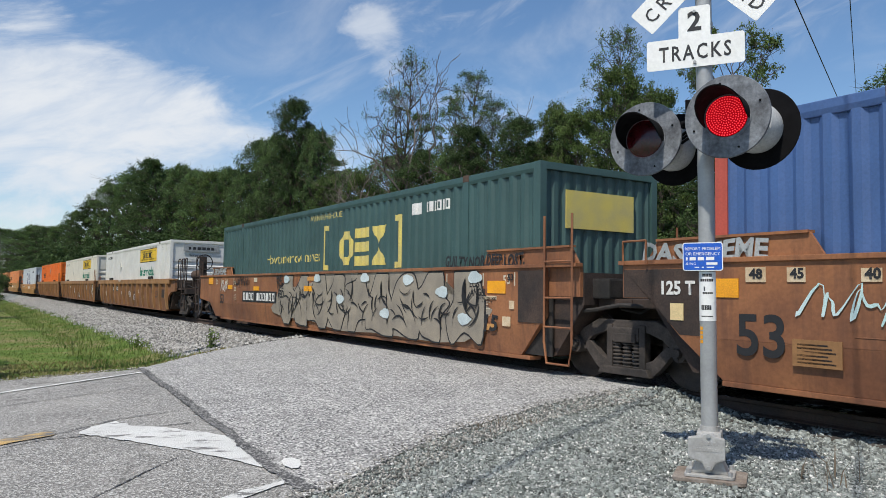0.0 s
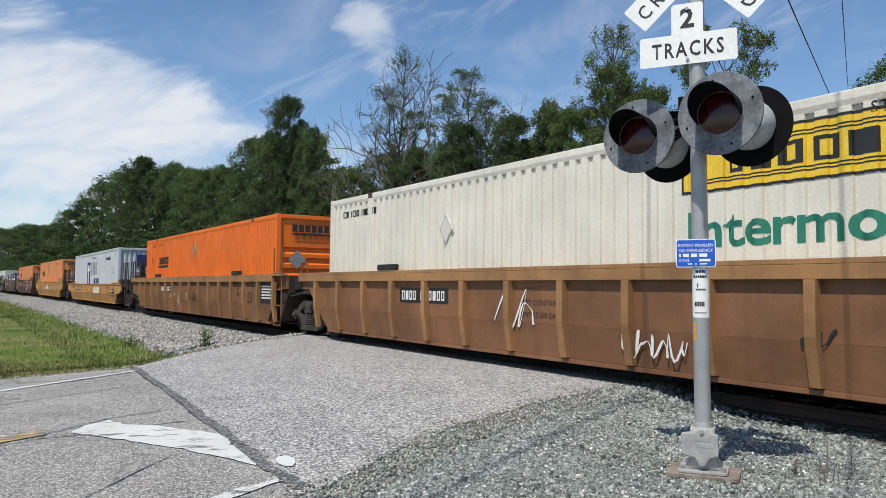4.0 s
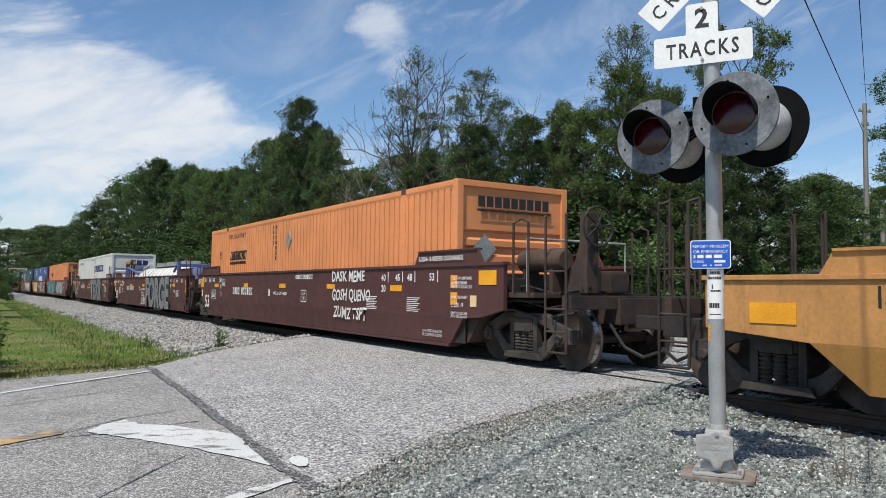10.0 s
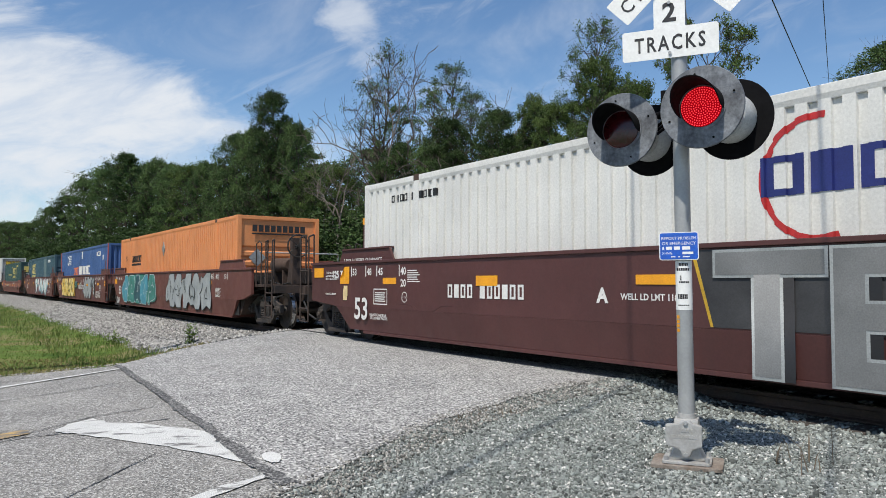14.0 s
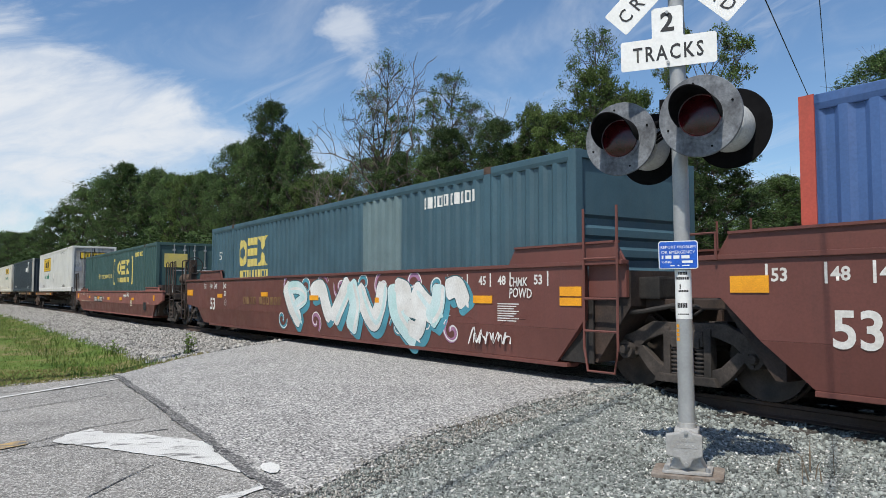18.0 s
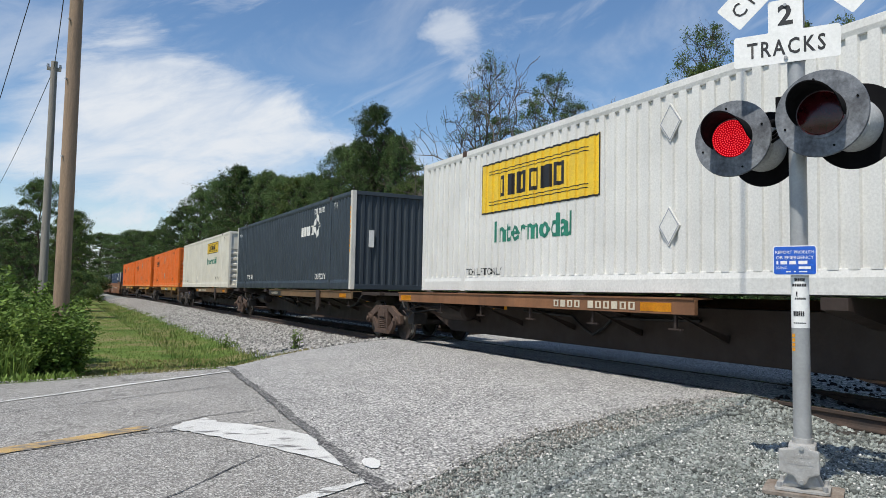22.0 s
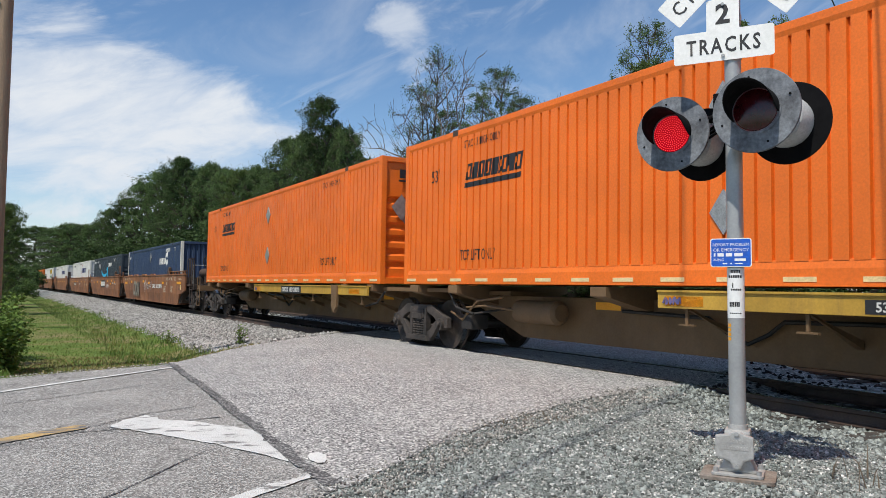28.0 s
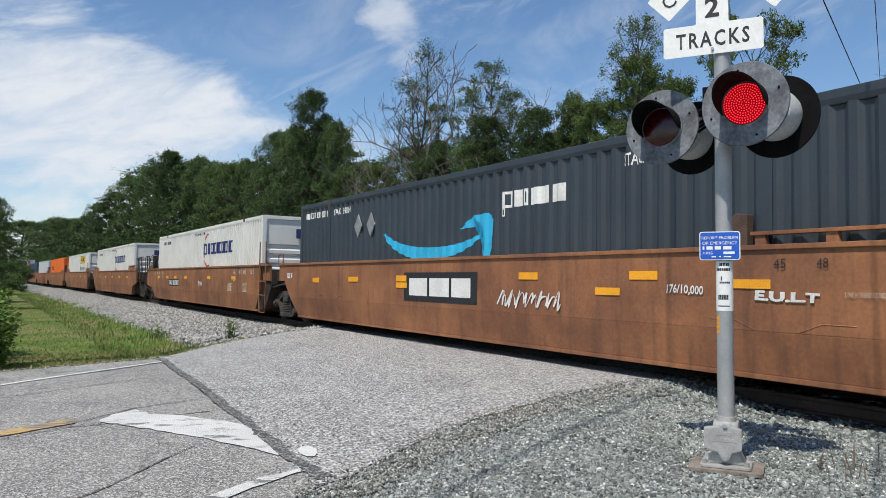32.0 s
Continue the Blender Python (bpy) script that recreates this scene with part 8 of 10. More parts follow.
    tag(w, 'CHMK', 6.78, 7.2, 1.32, 0.13, WHITE, bold=0.002, slant=0.15, wobble=0.03)
    tag(w, 'POWD', 6.8, 7.3, 1.14, 0.14, WHITE, bold=0.002, slant=0.1, wobble=0.03)
    w = ws[13]
    plates_on(w, [(-6.01, -5.59, 0.9, 1.02), (-3.45, -2.92, 0.87, 1.0), (-0.81, -0.34, 0.85, 0.98), (1.98, 2.47, 0.85, 0.98)], YELLOW)
    tag(w, 'CHLP', 3.54, 4.00, 1.04, 0.16, WHITE, bold=0.006, slant=0.1, wobble=0.04)
    tag_line(w, 2.77, 0.99, 0.15, WHITE, 94, 17)
    tag(w, 'LD LMT 193206', -2.47, -1.64, 0.89, 0.10, WHITE)
    plates_on(w, [(-9.73, -9.24, 0.89, 1.15)], YELLOW)
    mark("gauge_line", [rect(x, 1.02, x + 0.025, 1.2) for x in (-8.62, -7.84, -7.37, -6.63)], WHITE, w, SIDE_Y - 0.004)
    for a, b in (((-9.1, 0.98), (-8.9, 0.98)), ((-8.9, 0.98), (-8.35, 0.74)), ((-8.35, 0.74), (-5.7, 0.735)), ((-5.7, 0.735), (-5.45, 0.6))):
        spray_path(w, [a, b], 0.014, CREAM_MARK, 0.006, "painted_line", 1.0)
    tag(w, '53', -8.55, -8.42, 1.08, 0.11, WHITE, bold=0.004)
    tag(w, '48', -7.77, -7.66, 1.08, 0.11, WHITE, bold=0.004)
    tag(w, '45', -7.31, -7.21, 1.08, 0.11, WHITE, bold=0.004)
    tag(w, '40', -6.56, -6.43, 1.07, 0.10, WHITE, bold=0.004)
    tag(w, '20', -6.56, -6.43, 0.95, 0.09, WHITE, bold=0.004)
    plates_on(w, [(8.2, 8.42, 0.88, 1.1)], YELLOW)
    tag(w, 'PATENT PENDING', 7.32, 7.67, 0.76, 0.04, CREAM_MARK)
    plates_on(w, [(6.59, 7.08, 0.5, 0.8)], INK)
    plates_on(w, [(4.45, 4.9, 0.87, 0.98)], YELLOW)
    w = ws[20]
    plates_on(w, [(-8.37, -7.44, 1.14, 1.27), (-5.9, -5.41, 1.22, 1.34), (-3.8, -3.33, 1.14, 1.26), (-1.52, -1.05, 1.24, 1.36), (0.24, 0.71, 1.15, 1.28)], YELLOW)
    tag(w, 'GWG33', -3.81, -3.44, 1.41, 0.10, INK)
    tag(w, 'PER UNIT', -0.15, 0.24, 0.95, 0.07, INK, bold=0.003)
    tag(w, 'EXCEEDS', 0.47, 0.69, 1.04, 0.04, INK)
    tag(w, 'PLATE', 0.50, 0.66, 0.96, 0.04, INK)
    tag(w, 'H', 0.55, 0.61, 0.87, 0.05, INK, bold=0.003)
    tag_line(w, -1.12, 0.68, 0.73, WHITE, 95, 4)
    tag_line(w, -0.16, 0.79, 0.52, WHITE, 96, 4)
    tag_line(w, 0.68, 0.79, 0.60, WHITE, 97, 3)
    plates_on(w, [(7.94, 8.87, 1.18, 1.29), (4.27, 4.73, 1.17, 1.28)], YELLOW)
    tag(w, '2 INCH TREAD COND SHOES', 8.33, 8.87, 1.41, 0.05, CREAM_MARK)
    plates_on(w, [(8.71, 8.88, 0.92, 1.13)], REFLECT)
    plates_on(w, [(8.36, 8.9, 1.38, 1.44)], CREAM_PLATE)
    tag(w, '2 INCH TREAD COND. SHOES', 8.37, 8.89, 1.39, 0.04, INK)
    tag(w, 'L 200-5', 8.32, 8.67, 0.93, 0.06, INK, bold=0.003)
    w = ws[21]
    plates_on(w, [(-6.8, -6.37, 1.14, 1.26), (-4.59, -4.07, 1.18, 1.29), (-2.23, -1.8, 1.2, 1.32), (-2.23, -1.78, 1.07, 1.18), (1.86, 2.33, 1.26, 1.37), (4.21, 4.68, 1.27, 1.38), (3.58, 4.04, 1.06, 1.16), (5.78, 6.24, 1.18, 1.28)], YELLOW)
    tag(w, '176/10,000', 4.84, 5.37, 1.11, 0.10, WHITE, bold=0.002, slant=0.12, wobble=0.03)
    tag(w, 'E.U.L.T', 6.07, 6.78, 1.06, 0.09, WHITE, bold=0.005, slant=0.1, wobble=0.03)
    tag(w, '45', 6.28, 6.42, 1.40, 0.10, INK)
    tag(w, '48', 6.76, 6.88, 1.40, 0.10, INK)
    tag(w, '2 INCH TREAD COND', 7.04, 7.43, 1.11, 0.05, CREAM_MARK)
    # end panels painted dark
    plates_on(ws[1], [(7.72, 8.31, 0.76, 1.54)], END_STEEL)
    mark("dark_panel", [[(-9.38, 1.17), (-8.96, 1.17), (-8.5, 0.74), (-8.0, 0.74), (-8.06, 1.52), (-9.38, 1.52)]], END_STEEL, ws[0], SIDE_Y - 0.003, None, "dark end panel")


WAGONS, CONTAINERS = make_wagons(), make_containers()
dress_wagons(WAGONS)
SPINE_UNITS = range(14, 20)


def line_pose(s, z=0.0):
    p = at(s, TRACK_U, z)
    return Matrix.Translation(p) @ Matrix.Rotation(LINE_TURN - math.pi / 2 + heading(s), 4, "Z")


def motions():
    """The train rolls by at a steady pace."""
    stops = [2.0 * i for i in range(17)]
    for i, s in enumerate(UNIT_S):
        z = SPINE_DECK if i in SPINE_UNITS else WELL_FLOOR
        if i == 29:
            z = 1.5
        walk(WAGONS[i], [(t, line_pose(s - SPEED * (t - 16))) for t in stops])
        walk(CONTAINERS[i], [(t, line_pose(s - SPEED * (t - 16), z)) for t in stops])
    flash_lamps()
    roll_wheels()


# ---- the crossing signal beside the road ----
SIGN_WHITE = shade("white_sign_sheeting", (0.80, 0.80, 0.78), 0.45, 0, 0.05, 4.0, (0.74, 0.74, 0.71), 0.03, 50)
SIGN_BLUE = shade("blue_sign_sheeting", (0.01, 0.10, 0.52), 0.45, 0, 0.1, 6.0)
DISC_GREY = shade("weathered_black_disc", (0.19, 0.205, 0.225), 0.65, 0, 0.3, 7.0, (0.07, 0.075, 0.085), 0.15, 40, 0.15, 60)
DISC_BLACK = shade("dull_black_disc", (0.005, 0.005, 0.006), 0.9, 0, 0.2, 6.0, spec=0.15)
HOUSING = shade("pale_lamp_housing", (0.42, 0.43, 0.43), 0.6, 0.0, 0.15, 8.0, (0.42, 0.43, 0.42), 0.08, 60)
LENS_DARK = shade("unlit_red_lens", (0.05, 0.003, 0.006), 0.18, 0, 0.2, 20.0, fine=0.2, fine_scale=160)
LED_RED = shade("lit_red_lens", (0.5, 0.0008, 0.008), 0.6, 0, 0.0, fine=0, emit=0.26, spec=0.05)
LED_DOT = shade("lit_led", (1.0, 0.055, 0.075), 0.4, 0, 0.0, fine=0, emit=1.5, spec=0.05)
FLASHERS = []


def board(name, outline, thick, mat, parent, x, y, z, label=""):
    """A flat sign with rounded corners, facing -y."""
    sh = Shape().prism([(x + px, z + pz) for px, pz in outline], y, y + thick)
    return part(name, sh, mat, parent, label)


def round_rect(w, h, r, n=4):
    out = []
    for cx, cz, a0 in ((w / 2 - r, h / 2 - r, 0), (-w / 2 + r, h / 2 - r, 90), (-w / 2 + r, -h / 2 + r, 180), (w / 2 - r, -h / 2 + r, 270)):
        for i in range(n + 1):
            a = radians(a0 + 90 * i / n)
            out.append((cx + r * math.cos(a), cz + r * math.sin(a)))
    return out


def lamp_unit(root, place, aim, lit, black=False, scale=1.0):
    """A flashing lamp: disc, hood, housing and a two-sided face; turning its dark back forward stands in for switching
    off. Faces -y before it is aimed.
    """
    inv = root.matrix_basis.inverted()
    disc = Shape().lathe([(0.148, 0.0), (0.285, 0.0), (0.29, 0.012), (0.285, 0.016), (0.148, 0.016)], (0, 0, 0), "y", 48)
    lamp = part("lamp_background", disc, DISC_BLACK if black else DISC_GREY, root, "round dull-black background disc" if black else "round weathered grey-black background disc", smooth=True)
    aim = Vector((*aim, 0)).normalized()
    lamp.matrix_basis = inv @ Matrix.Translation(place) @ Matrix.Rotation(math.atan2(aim.x, -aim.y), 4, "Z")
    # hood: long at the top, cut away below
    n, pts, fs = 40, [], []
    for i in range(n + 1):
        a = radians(-12 + 218 * i / n)
        reach = 0.02 + 0.26 * max(0.0, math.sin(math.pi * i / n)) ** 0.55
        for r in (0.150, 0.157):
            pts += [(r * math.cos(a), 0.0, r * math.sin(a)), (r * math.cos(a), -reach, r * math.sin(a))]
    for i in range(n):
        k = 4 * i
        fs += [(k, k + 1, k + 5, k + 4), (k + 2, k + 6, k + 7, k + 3), (k + 1, k + 3, k + 7, k + 5)]
    part("hood", Shape().poly(pts, fs), DISC_BLACK, lamp, "black half-round hood", smooth=True)
    part("hood_flange", Shape().lathe([(0.146, -0.006), (0.168, -0.006), (0.168, 0.0), (0.146, 0.0)], (0, 0, 0), "y", 40), DISC_BLACK if black else DISC_GREY, lamp, smooth=True)
    hs = Shape().lathe([(0.172, 0.016), (0.178, 0.05), (0.176, 0.14), (0.16, 0.19), (0.10, 0.23), (0.0, 0.235)], (0, 0, 0), "y", 36)
    part("lamp_housing", hs, HOUSING, lamp, "pale grey round lamp housing", smooth=True)
    for i, a in enumerate((20, 100, 200, 290)):
        bt = Shape().tube((0.235 * math.cos(radians(a)), -0.006, 0.235 * math.sin(radians(a))), (0.235 * math.cos(radians(a)), 0.0, 0.235 * math.sin(radians(a))), 0.008, 8)
        part("bolt", bt, DISC_BLACK, lamp)
    ped = Shape().box(-0.03, 0.03, 0.17, 0.23, 0.1, 0.19)
    part("latch", ped, HOUSING, lamp, bevel=0.008)
    if black:
        return lamp
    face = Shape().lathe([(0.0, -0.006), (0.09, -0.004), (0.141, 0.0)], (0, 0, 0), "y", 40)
    f = part("lamp_face", face, LED_RED, lamp, "two-sided red lamp face, glowing in front and dark behind", smooth=True)
    # dark back of the face, turned forward while the lamp is out
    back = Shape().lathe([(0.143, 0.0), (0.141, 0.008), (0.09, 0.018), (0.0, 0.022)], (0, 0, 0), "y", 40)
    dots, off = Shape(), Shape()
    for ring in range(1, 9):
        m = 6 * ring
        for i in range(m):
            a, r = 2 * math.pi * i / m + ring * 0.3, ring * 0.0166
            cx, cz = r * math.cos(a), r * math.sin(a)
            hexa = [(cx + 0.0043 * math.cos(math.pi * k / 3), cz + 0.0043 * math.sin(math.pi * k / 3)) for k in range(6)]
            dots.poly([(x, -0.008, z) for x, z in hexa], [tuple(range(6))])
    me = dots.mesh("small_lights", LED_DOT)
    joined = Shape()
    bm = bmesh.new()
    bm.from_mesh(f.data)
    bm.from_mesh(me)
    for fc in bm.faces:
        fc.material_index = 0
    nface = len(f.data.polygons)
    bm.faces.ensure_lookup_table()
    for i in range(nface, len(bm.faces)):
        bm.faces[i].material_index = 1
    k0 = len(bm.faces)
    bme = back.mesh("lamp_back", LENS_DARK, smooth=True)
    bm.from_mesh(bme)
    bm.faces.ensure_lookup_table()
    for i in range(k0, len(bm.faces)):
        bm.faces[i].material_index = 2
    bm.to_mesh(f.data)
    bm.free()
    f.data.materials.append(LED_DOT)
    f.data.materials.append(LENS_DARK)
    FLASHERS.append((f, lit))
    return lamp


MAST = Vector((1.936, 5.346, -0.09))
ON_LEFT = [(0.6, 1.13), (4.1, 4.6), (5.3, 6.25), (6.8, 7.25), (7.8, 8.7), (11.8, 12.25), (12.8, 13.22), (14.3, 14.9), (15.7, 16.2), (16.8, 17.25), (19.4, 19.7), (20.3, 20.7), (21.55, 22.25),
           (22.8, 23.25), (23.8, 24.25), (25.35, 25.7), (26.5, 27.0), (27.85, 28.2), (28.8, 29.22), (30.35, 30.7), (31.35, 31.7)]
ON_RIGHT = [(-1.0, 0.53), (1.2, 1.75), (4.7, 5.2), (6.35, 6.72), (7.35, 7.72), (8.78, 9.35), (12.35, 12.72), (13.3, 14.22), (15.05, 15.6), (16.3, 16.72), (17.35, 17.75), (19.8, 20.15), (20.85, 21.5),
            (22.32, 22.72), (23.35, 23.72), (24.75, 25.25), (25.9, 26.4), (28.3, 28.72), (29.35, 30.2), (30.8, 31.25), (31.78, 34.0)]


def crossbuck(root, cz, y, half, width, writing=True):
    for name, tilt, word in (("crossing_blade", 44, "CROSSING"), ("railroad_blade", -44, "RAILROAD")):
        bl = part(name, Shape().prism(round_rect(2 * half, width, 0.012, 2), y, y + 0.003), SIGN_WHITE, root, "white crossbuck blade with black lettering" if writing else "white crossbuck blade")
        bl.matrix_basis = Matrix.Translation((0, -0.006 if tilt > 0 else 0, cz)) @ Matrix.Rotation(-radians(tilt), 4, "Y")
        if writing:
            for a, b in ((0, 4), (4, 8)):
                w = lettering(" ".join(word[a:b]), 0.15, 0.001, "CENTER")
                for v in w.vertices:
                    v.co = Vector((v.co.x * 0.86 + (-half * 0.55 if a == 0 else half * 0.55), y - 0.002, v.co.y - 0.058))
                w.materials.append(INK)
                part("lettering", w, None, bl)


def build_signal():
    root = thing("crossing_signal", "railway crossing signal on a galvanised mast, with flashing red lamps", "railway signal", m=pose(*MAST, 0, -0.45, -24))
    part("mast", Shape().tube((0, 0, 0.30), (0, 0, 4.2), 0.0575, 28), GALV, root, "galvanised steel pipe mast", smooth=True)
    # cast base with a junction box on flat plates
    pl = Shape().prism(round_rect(0.49, 0.38, 0.04), 0.0, 0.022, "z")
    part("base_plate", pl, shade("rusty_base_plate", (0.26, 0.23, 0.20), 0.9, 0.1, 0.3, 5, (0.17, 0.13, 0.10), 0.15, 50, 0.3, 60), root, "weathered square base plate")
    fl = Shape().prism(round_rect(0.34, 0.28, 0.03), 0.022, 0.045, "z")
    fl.prism([(-0.13, 0.045), (0.13, 0.045), (0.085, 0.14), (0.085, 0.335), (-0.085, 0.335), (-0.085, 0.14)], -0.085, 0.085)
    part("base_casting", fl, CASTING, root, "cast aluminium mast base", bevel=0.018)
    bx = Shape().prism([(-0.14, 0.155), (-0.045, 0.13), (-0.02, 0.075), (0.02, 0.075), (0.045, 0.13), (0.11, 0.155), (0.11, 0.30), (0.05, 0.315), (0.025, 0.335), (-0.025, 0.335), (-0.05, 0.315), (-0.14, 0.30)], -0.135, -0.085)
    bo = part("junction_box_cover", bx, CASTING, root, "cast cover with raised, worn lettering", bevel=0.012)
    for z in (0.255, 0.21):
        mk = Shape()
        for i in range(5 if z > 0.23 else 8):
            x = (-0.05 if z > 0.23 else -0.085) + i * 0.021
            mk.box(x, x + 0.014, -0.138, -0.134, z, z + 0.022)
        part("raised_lettering", mk, CASTING, bo)
    for x, z in ((0, 0.32), (0, 0.095)):
        part("bolt", Shape().tube((x, -0.148, z), (x, -0.13, z), 0.016, 6), GALV, bo)
    for x in (-0.14, 0.14):
        for y in (-0.11, 0.11):
            part("anchor_bolt", Shape().tube((x, y, 0.04), (x, y, 0.075), 0.018, 6), GALV, root)
    part("collar", Shape().tube((0, 0, 0.33), (0, 0, 0.37), 0.068, 24), CASTING, root, smooth=True)
    # signs
    crossbuck(root, 3.77, -0.075, 0.61, 0.228)
    up = board("tracks_sign", [(-0.343, 0.012), (-0.331, 0.0), (0.331, 0.0), (0.343, 0.012), (0.343, 0.215), (0.331, 0.228), (0.117, 0.228), (0.112, 0.235), (0.112, 0.445), (0.1, 0.457), (-0.1, 0.457), (-0.112, 0.445), (-0.112, 0.235), (-0.117, 0.228), (-0.331, 0.228), (-0.343, 0.215)], 0.003, SIGN_WHITE, root, -0.06, -0.068, 2.985, "white T-shaped sign that reads 2 TRACKS")
    words("TRACKS", 0.16, INK, up, -0.06, 3.045, -0.0695, 0.003, align="CENTER", squash=0.72, space=1.28)
    words("2", 0.20, INK, up, -0.06, 3.262, -0.0695, 0.006, align="CENTER")
    for z in (3.02, 3.40):
        part("bolt", Shape().tube((-0.06, -0.08, z), (-0.06, -0.066, z), 0.012, 8), GALV, up)
    for z in (3.0, 3.28, 3.83, 2.62):
        part("clamp", Shape().tube((0, 0, z), (0, 0, z + 0.045), 0.064, 20), GALV, root, smooth=True)
    bl = board("notice_sign", round_rect(0.275, 0.205, 0.018), 0.003, SIGN_WHITE, root, -0.025, -0.075, 1.585, "small blue emergency notice with white lettering")
    board("notice_face", round_rect(0.262, 0.192, 0.014), 0.0015, SIGN_BLUE, bl, -0.025, -0.0765, 1.585)
    for t, z, sz in (("REPORT PROBLEM", 1.632, 0.030), ("OR EMERGENCY", 1.594, 0.032)):
        words(t, sz, SIGN_WHITE, bl, -0.025, z, -0.0778, 0, align="CENTER")
    words("X-ING", 0.026, SIGN_WHITE, bl, -0.143, 1.525, -0.0778)
    mark("notice_bars", bars_of(-0.14, 1.558, 0.024, [0.012, 0.042, 0.042, 0.056], 0.014) + bars_of(0.0, 1.525, 0.018, [0.075], 0.01) + bars_of(-0.08, 1.503, 0.008, [0.03, 0.012, 0.05], 0.02), SIGN_WHITE, bl, -0.0778)
    # notices wrapped round the mast
    for z0, z1, mat, lab in ((1.12, 1.475, SIGN_WHITE, "white warning label wrapped round the mast"),):
        st = Shape().lathe([(0.0585, z0), (0.0585, z1)], (0, 0, 0), "z", 28)
        stk = part("mast_label", st, mat, root, lab, smooth=True)
        ink = Shape()
        for z, h, x0, x1 in ((1.44, 0.022, -0.03, 0.035), (1.405, 0.02, -0.045, 0.045), (1.335, 0.035, -0.022, -0.012), (1.315, 0.014, -0.03, 0.04), (1.20, 0.035, -0.04, 0.03), (1.15, 0.008, -0.04, 0.04)):
            k = 6
            for i in range(k):
                xa, xb = x0 + (x1 - x0) * i / k, x0 + (x1 - x0) * (i + 0.82) / k
                ya, yb = -math.sqrt(0.0592 ** 2 - xa * xa), -math.sqrt(0.0592 ** 2 - xb * xb)
                ink.poly([(xa, ya, z), (xb, yb, z), (xb, yb, z + h), (xa, ya, z + h)], [(0, 1, 2, 3)])
        part("label_bars", ink, INK, stk)
    ys = Shape()
    for i in range(4):
        z = 0.96 + i * 0.032
        ys.poly([(-0.052, -0.029, z), (-0.032, -0.0495, z), (-0.032, -0.0495, z + 0.024), (-0.052, -0.029, z + 0.024)], [(0, 1, 2, 3)])
    part("yellow_label", ys, YELLOW, root, "small yellow numbered label")
    # lamps on a cross arm
    left, right = Vector((1.555, 5.66, 2.425)), Vector((1.93, 4.98, 2.447))
    inv = root.matrix_basis.inverted()
    arm = Shape()
    a, b = inv @ (left + Vector((0.22, 0.22, 0.12))), inv @ (right + Vector((0.22, 0.22, 0.12)))
    arm.tube(a, b, 0.03, 14)
    c = inv @ Vector((1.885, 5.346, 2.55))
    arm.box(c.x - 0.1, c.x + 0.1, c.y - 0.11, c.y + 0.11, c.z - 0.1, c.z + 0.09)
    part("cross_arm", arm, DISC_BLACK, root, "black cross arm with a junction box", bevel=0.006)
    for k in range(3):
        wires = Shape()
        d = Vector((0.02 * k, 0.03, -0.02 * k))
        wires.cord([c + d, c.lerp(a, 0.2) + Vector((0, 0, -0.07 - 0.03 * k)), c.lerp(a, 0.5) + Vector((0, 0, -0.1 - 0.03 * k)), a + Vector((0, 0, -0.04))], 0.012, 7)
        part("lamp_cable", wires, DISC_BLACK, root, smooth=True)
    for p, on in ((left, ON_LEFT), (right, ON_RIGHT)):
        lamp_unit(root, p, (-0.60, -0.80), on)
        lamp_unit(root, p + Vector((0.315, 0.2, -0.045)), (0.72, 0.69), None, black=True)
        nk = Shape().tube(inv @ (p + Vector((0.2, 0.2, 0.0))), inv @ (p + Vector((0.22, 0.22, 0.14))), 0.035, 12)
        part("lamp_bracket", nk, HOUSING, root, smooth=True)
    # the signal on the far side of the line
    far = thing("crossing_signal", "second crossing signal beyond the tracks, seen from behind", "railway signal", m=pose(2.88, 31.8, -0.6, 0, 0, -20))
    part("mast", Shape().tube((0, 0, 0), (0, 0, 5.9), 0.06, 16), GALV, far, smooth=True)
    crossbuck(far, 5.55, -0.075, 0.61, 0.228, False)
    board("tracks_sign", round_rect(0.5, 0.22, 0.02), 0.003, SIGN_WHITE, far, 0, -0.07, 4.75)
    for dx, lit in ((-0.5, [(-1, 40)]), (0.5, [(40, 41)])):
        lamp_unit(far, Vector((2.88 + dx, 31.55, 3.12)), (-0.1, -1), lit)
    part("base_casting", Shape().box(-0.2, 0.2, -0.2, 0.2, -0.1, 0.4), CASTING, far, bevel=0.03)
    part("cross_arm", Shape().tube((-0.6, 0, 3.72), (0.6, 0, 3.72), 0.03, 10), DISC_BLACK, far, smooth=True)


build_signal()


# ---- trees, bushes, grass, stones ----
RNG = np.random.default_rng(7)
LEAF_A = shade("oak_leaves", (0.11, 0.168, 0.058), 0.5, 0, 0.2, 0.6, (0.06, 0.104, 0.038), 0.0, island=0.5, trans=0.22, rand=0.18, spec=0.12)
LEAF_B = shade("light_leaves", (0.12, 0.17, 0.05), 0.5, 0, 0.2, 0.6, (0.075, 0.12, 0.038), 0.0, island=0.5, trans=0.25, rand=0.18, spec=0.12)
LEAF_C = shade("dark_leaves", (0.068, 0.108, 0.038), 0.5, 0, 0.2, 0.6, (0.036, 0.062, 0.021), 0.0, island=0.5, trans=0.18, rand=0.18, spec=0.12)
LEAF_D = shade("bush_leaves", (0.15, 0.225, 0.05), 0.5, 0, 0.2, 0.6, (0.10, 0.17, 0.04), 0.0, island=0.5, trans=0.3, rand=0.1, spec=0.12)
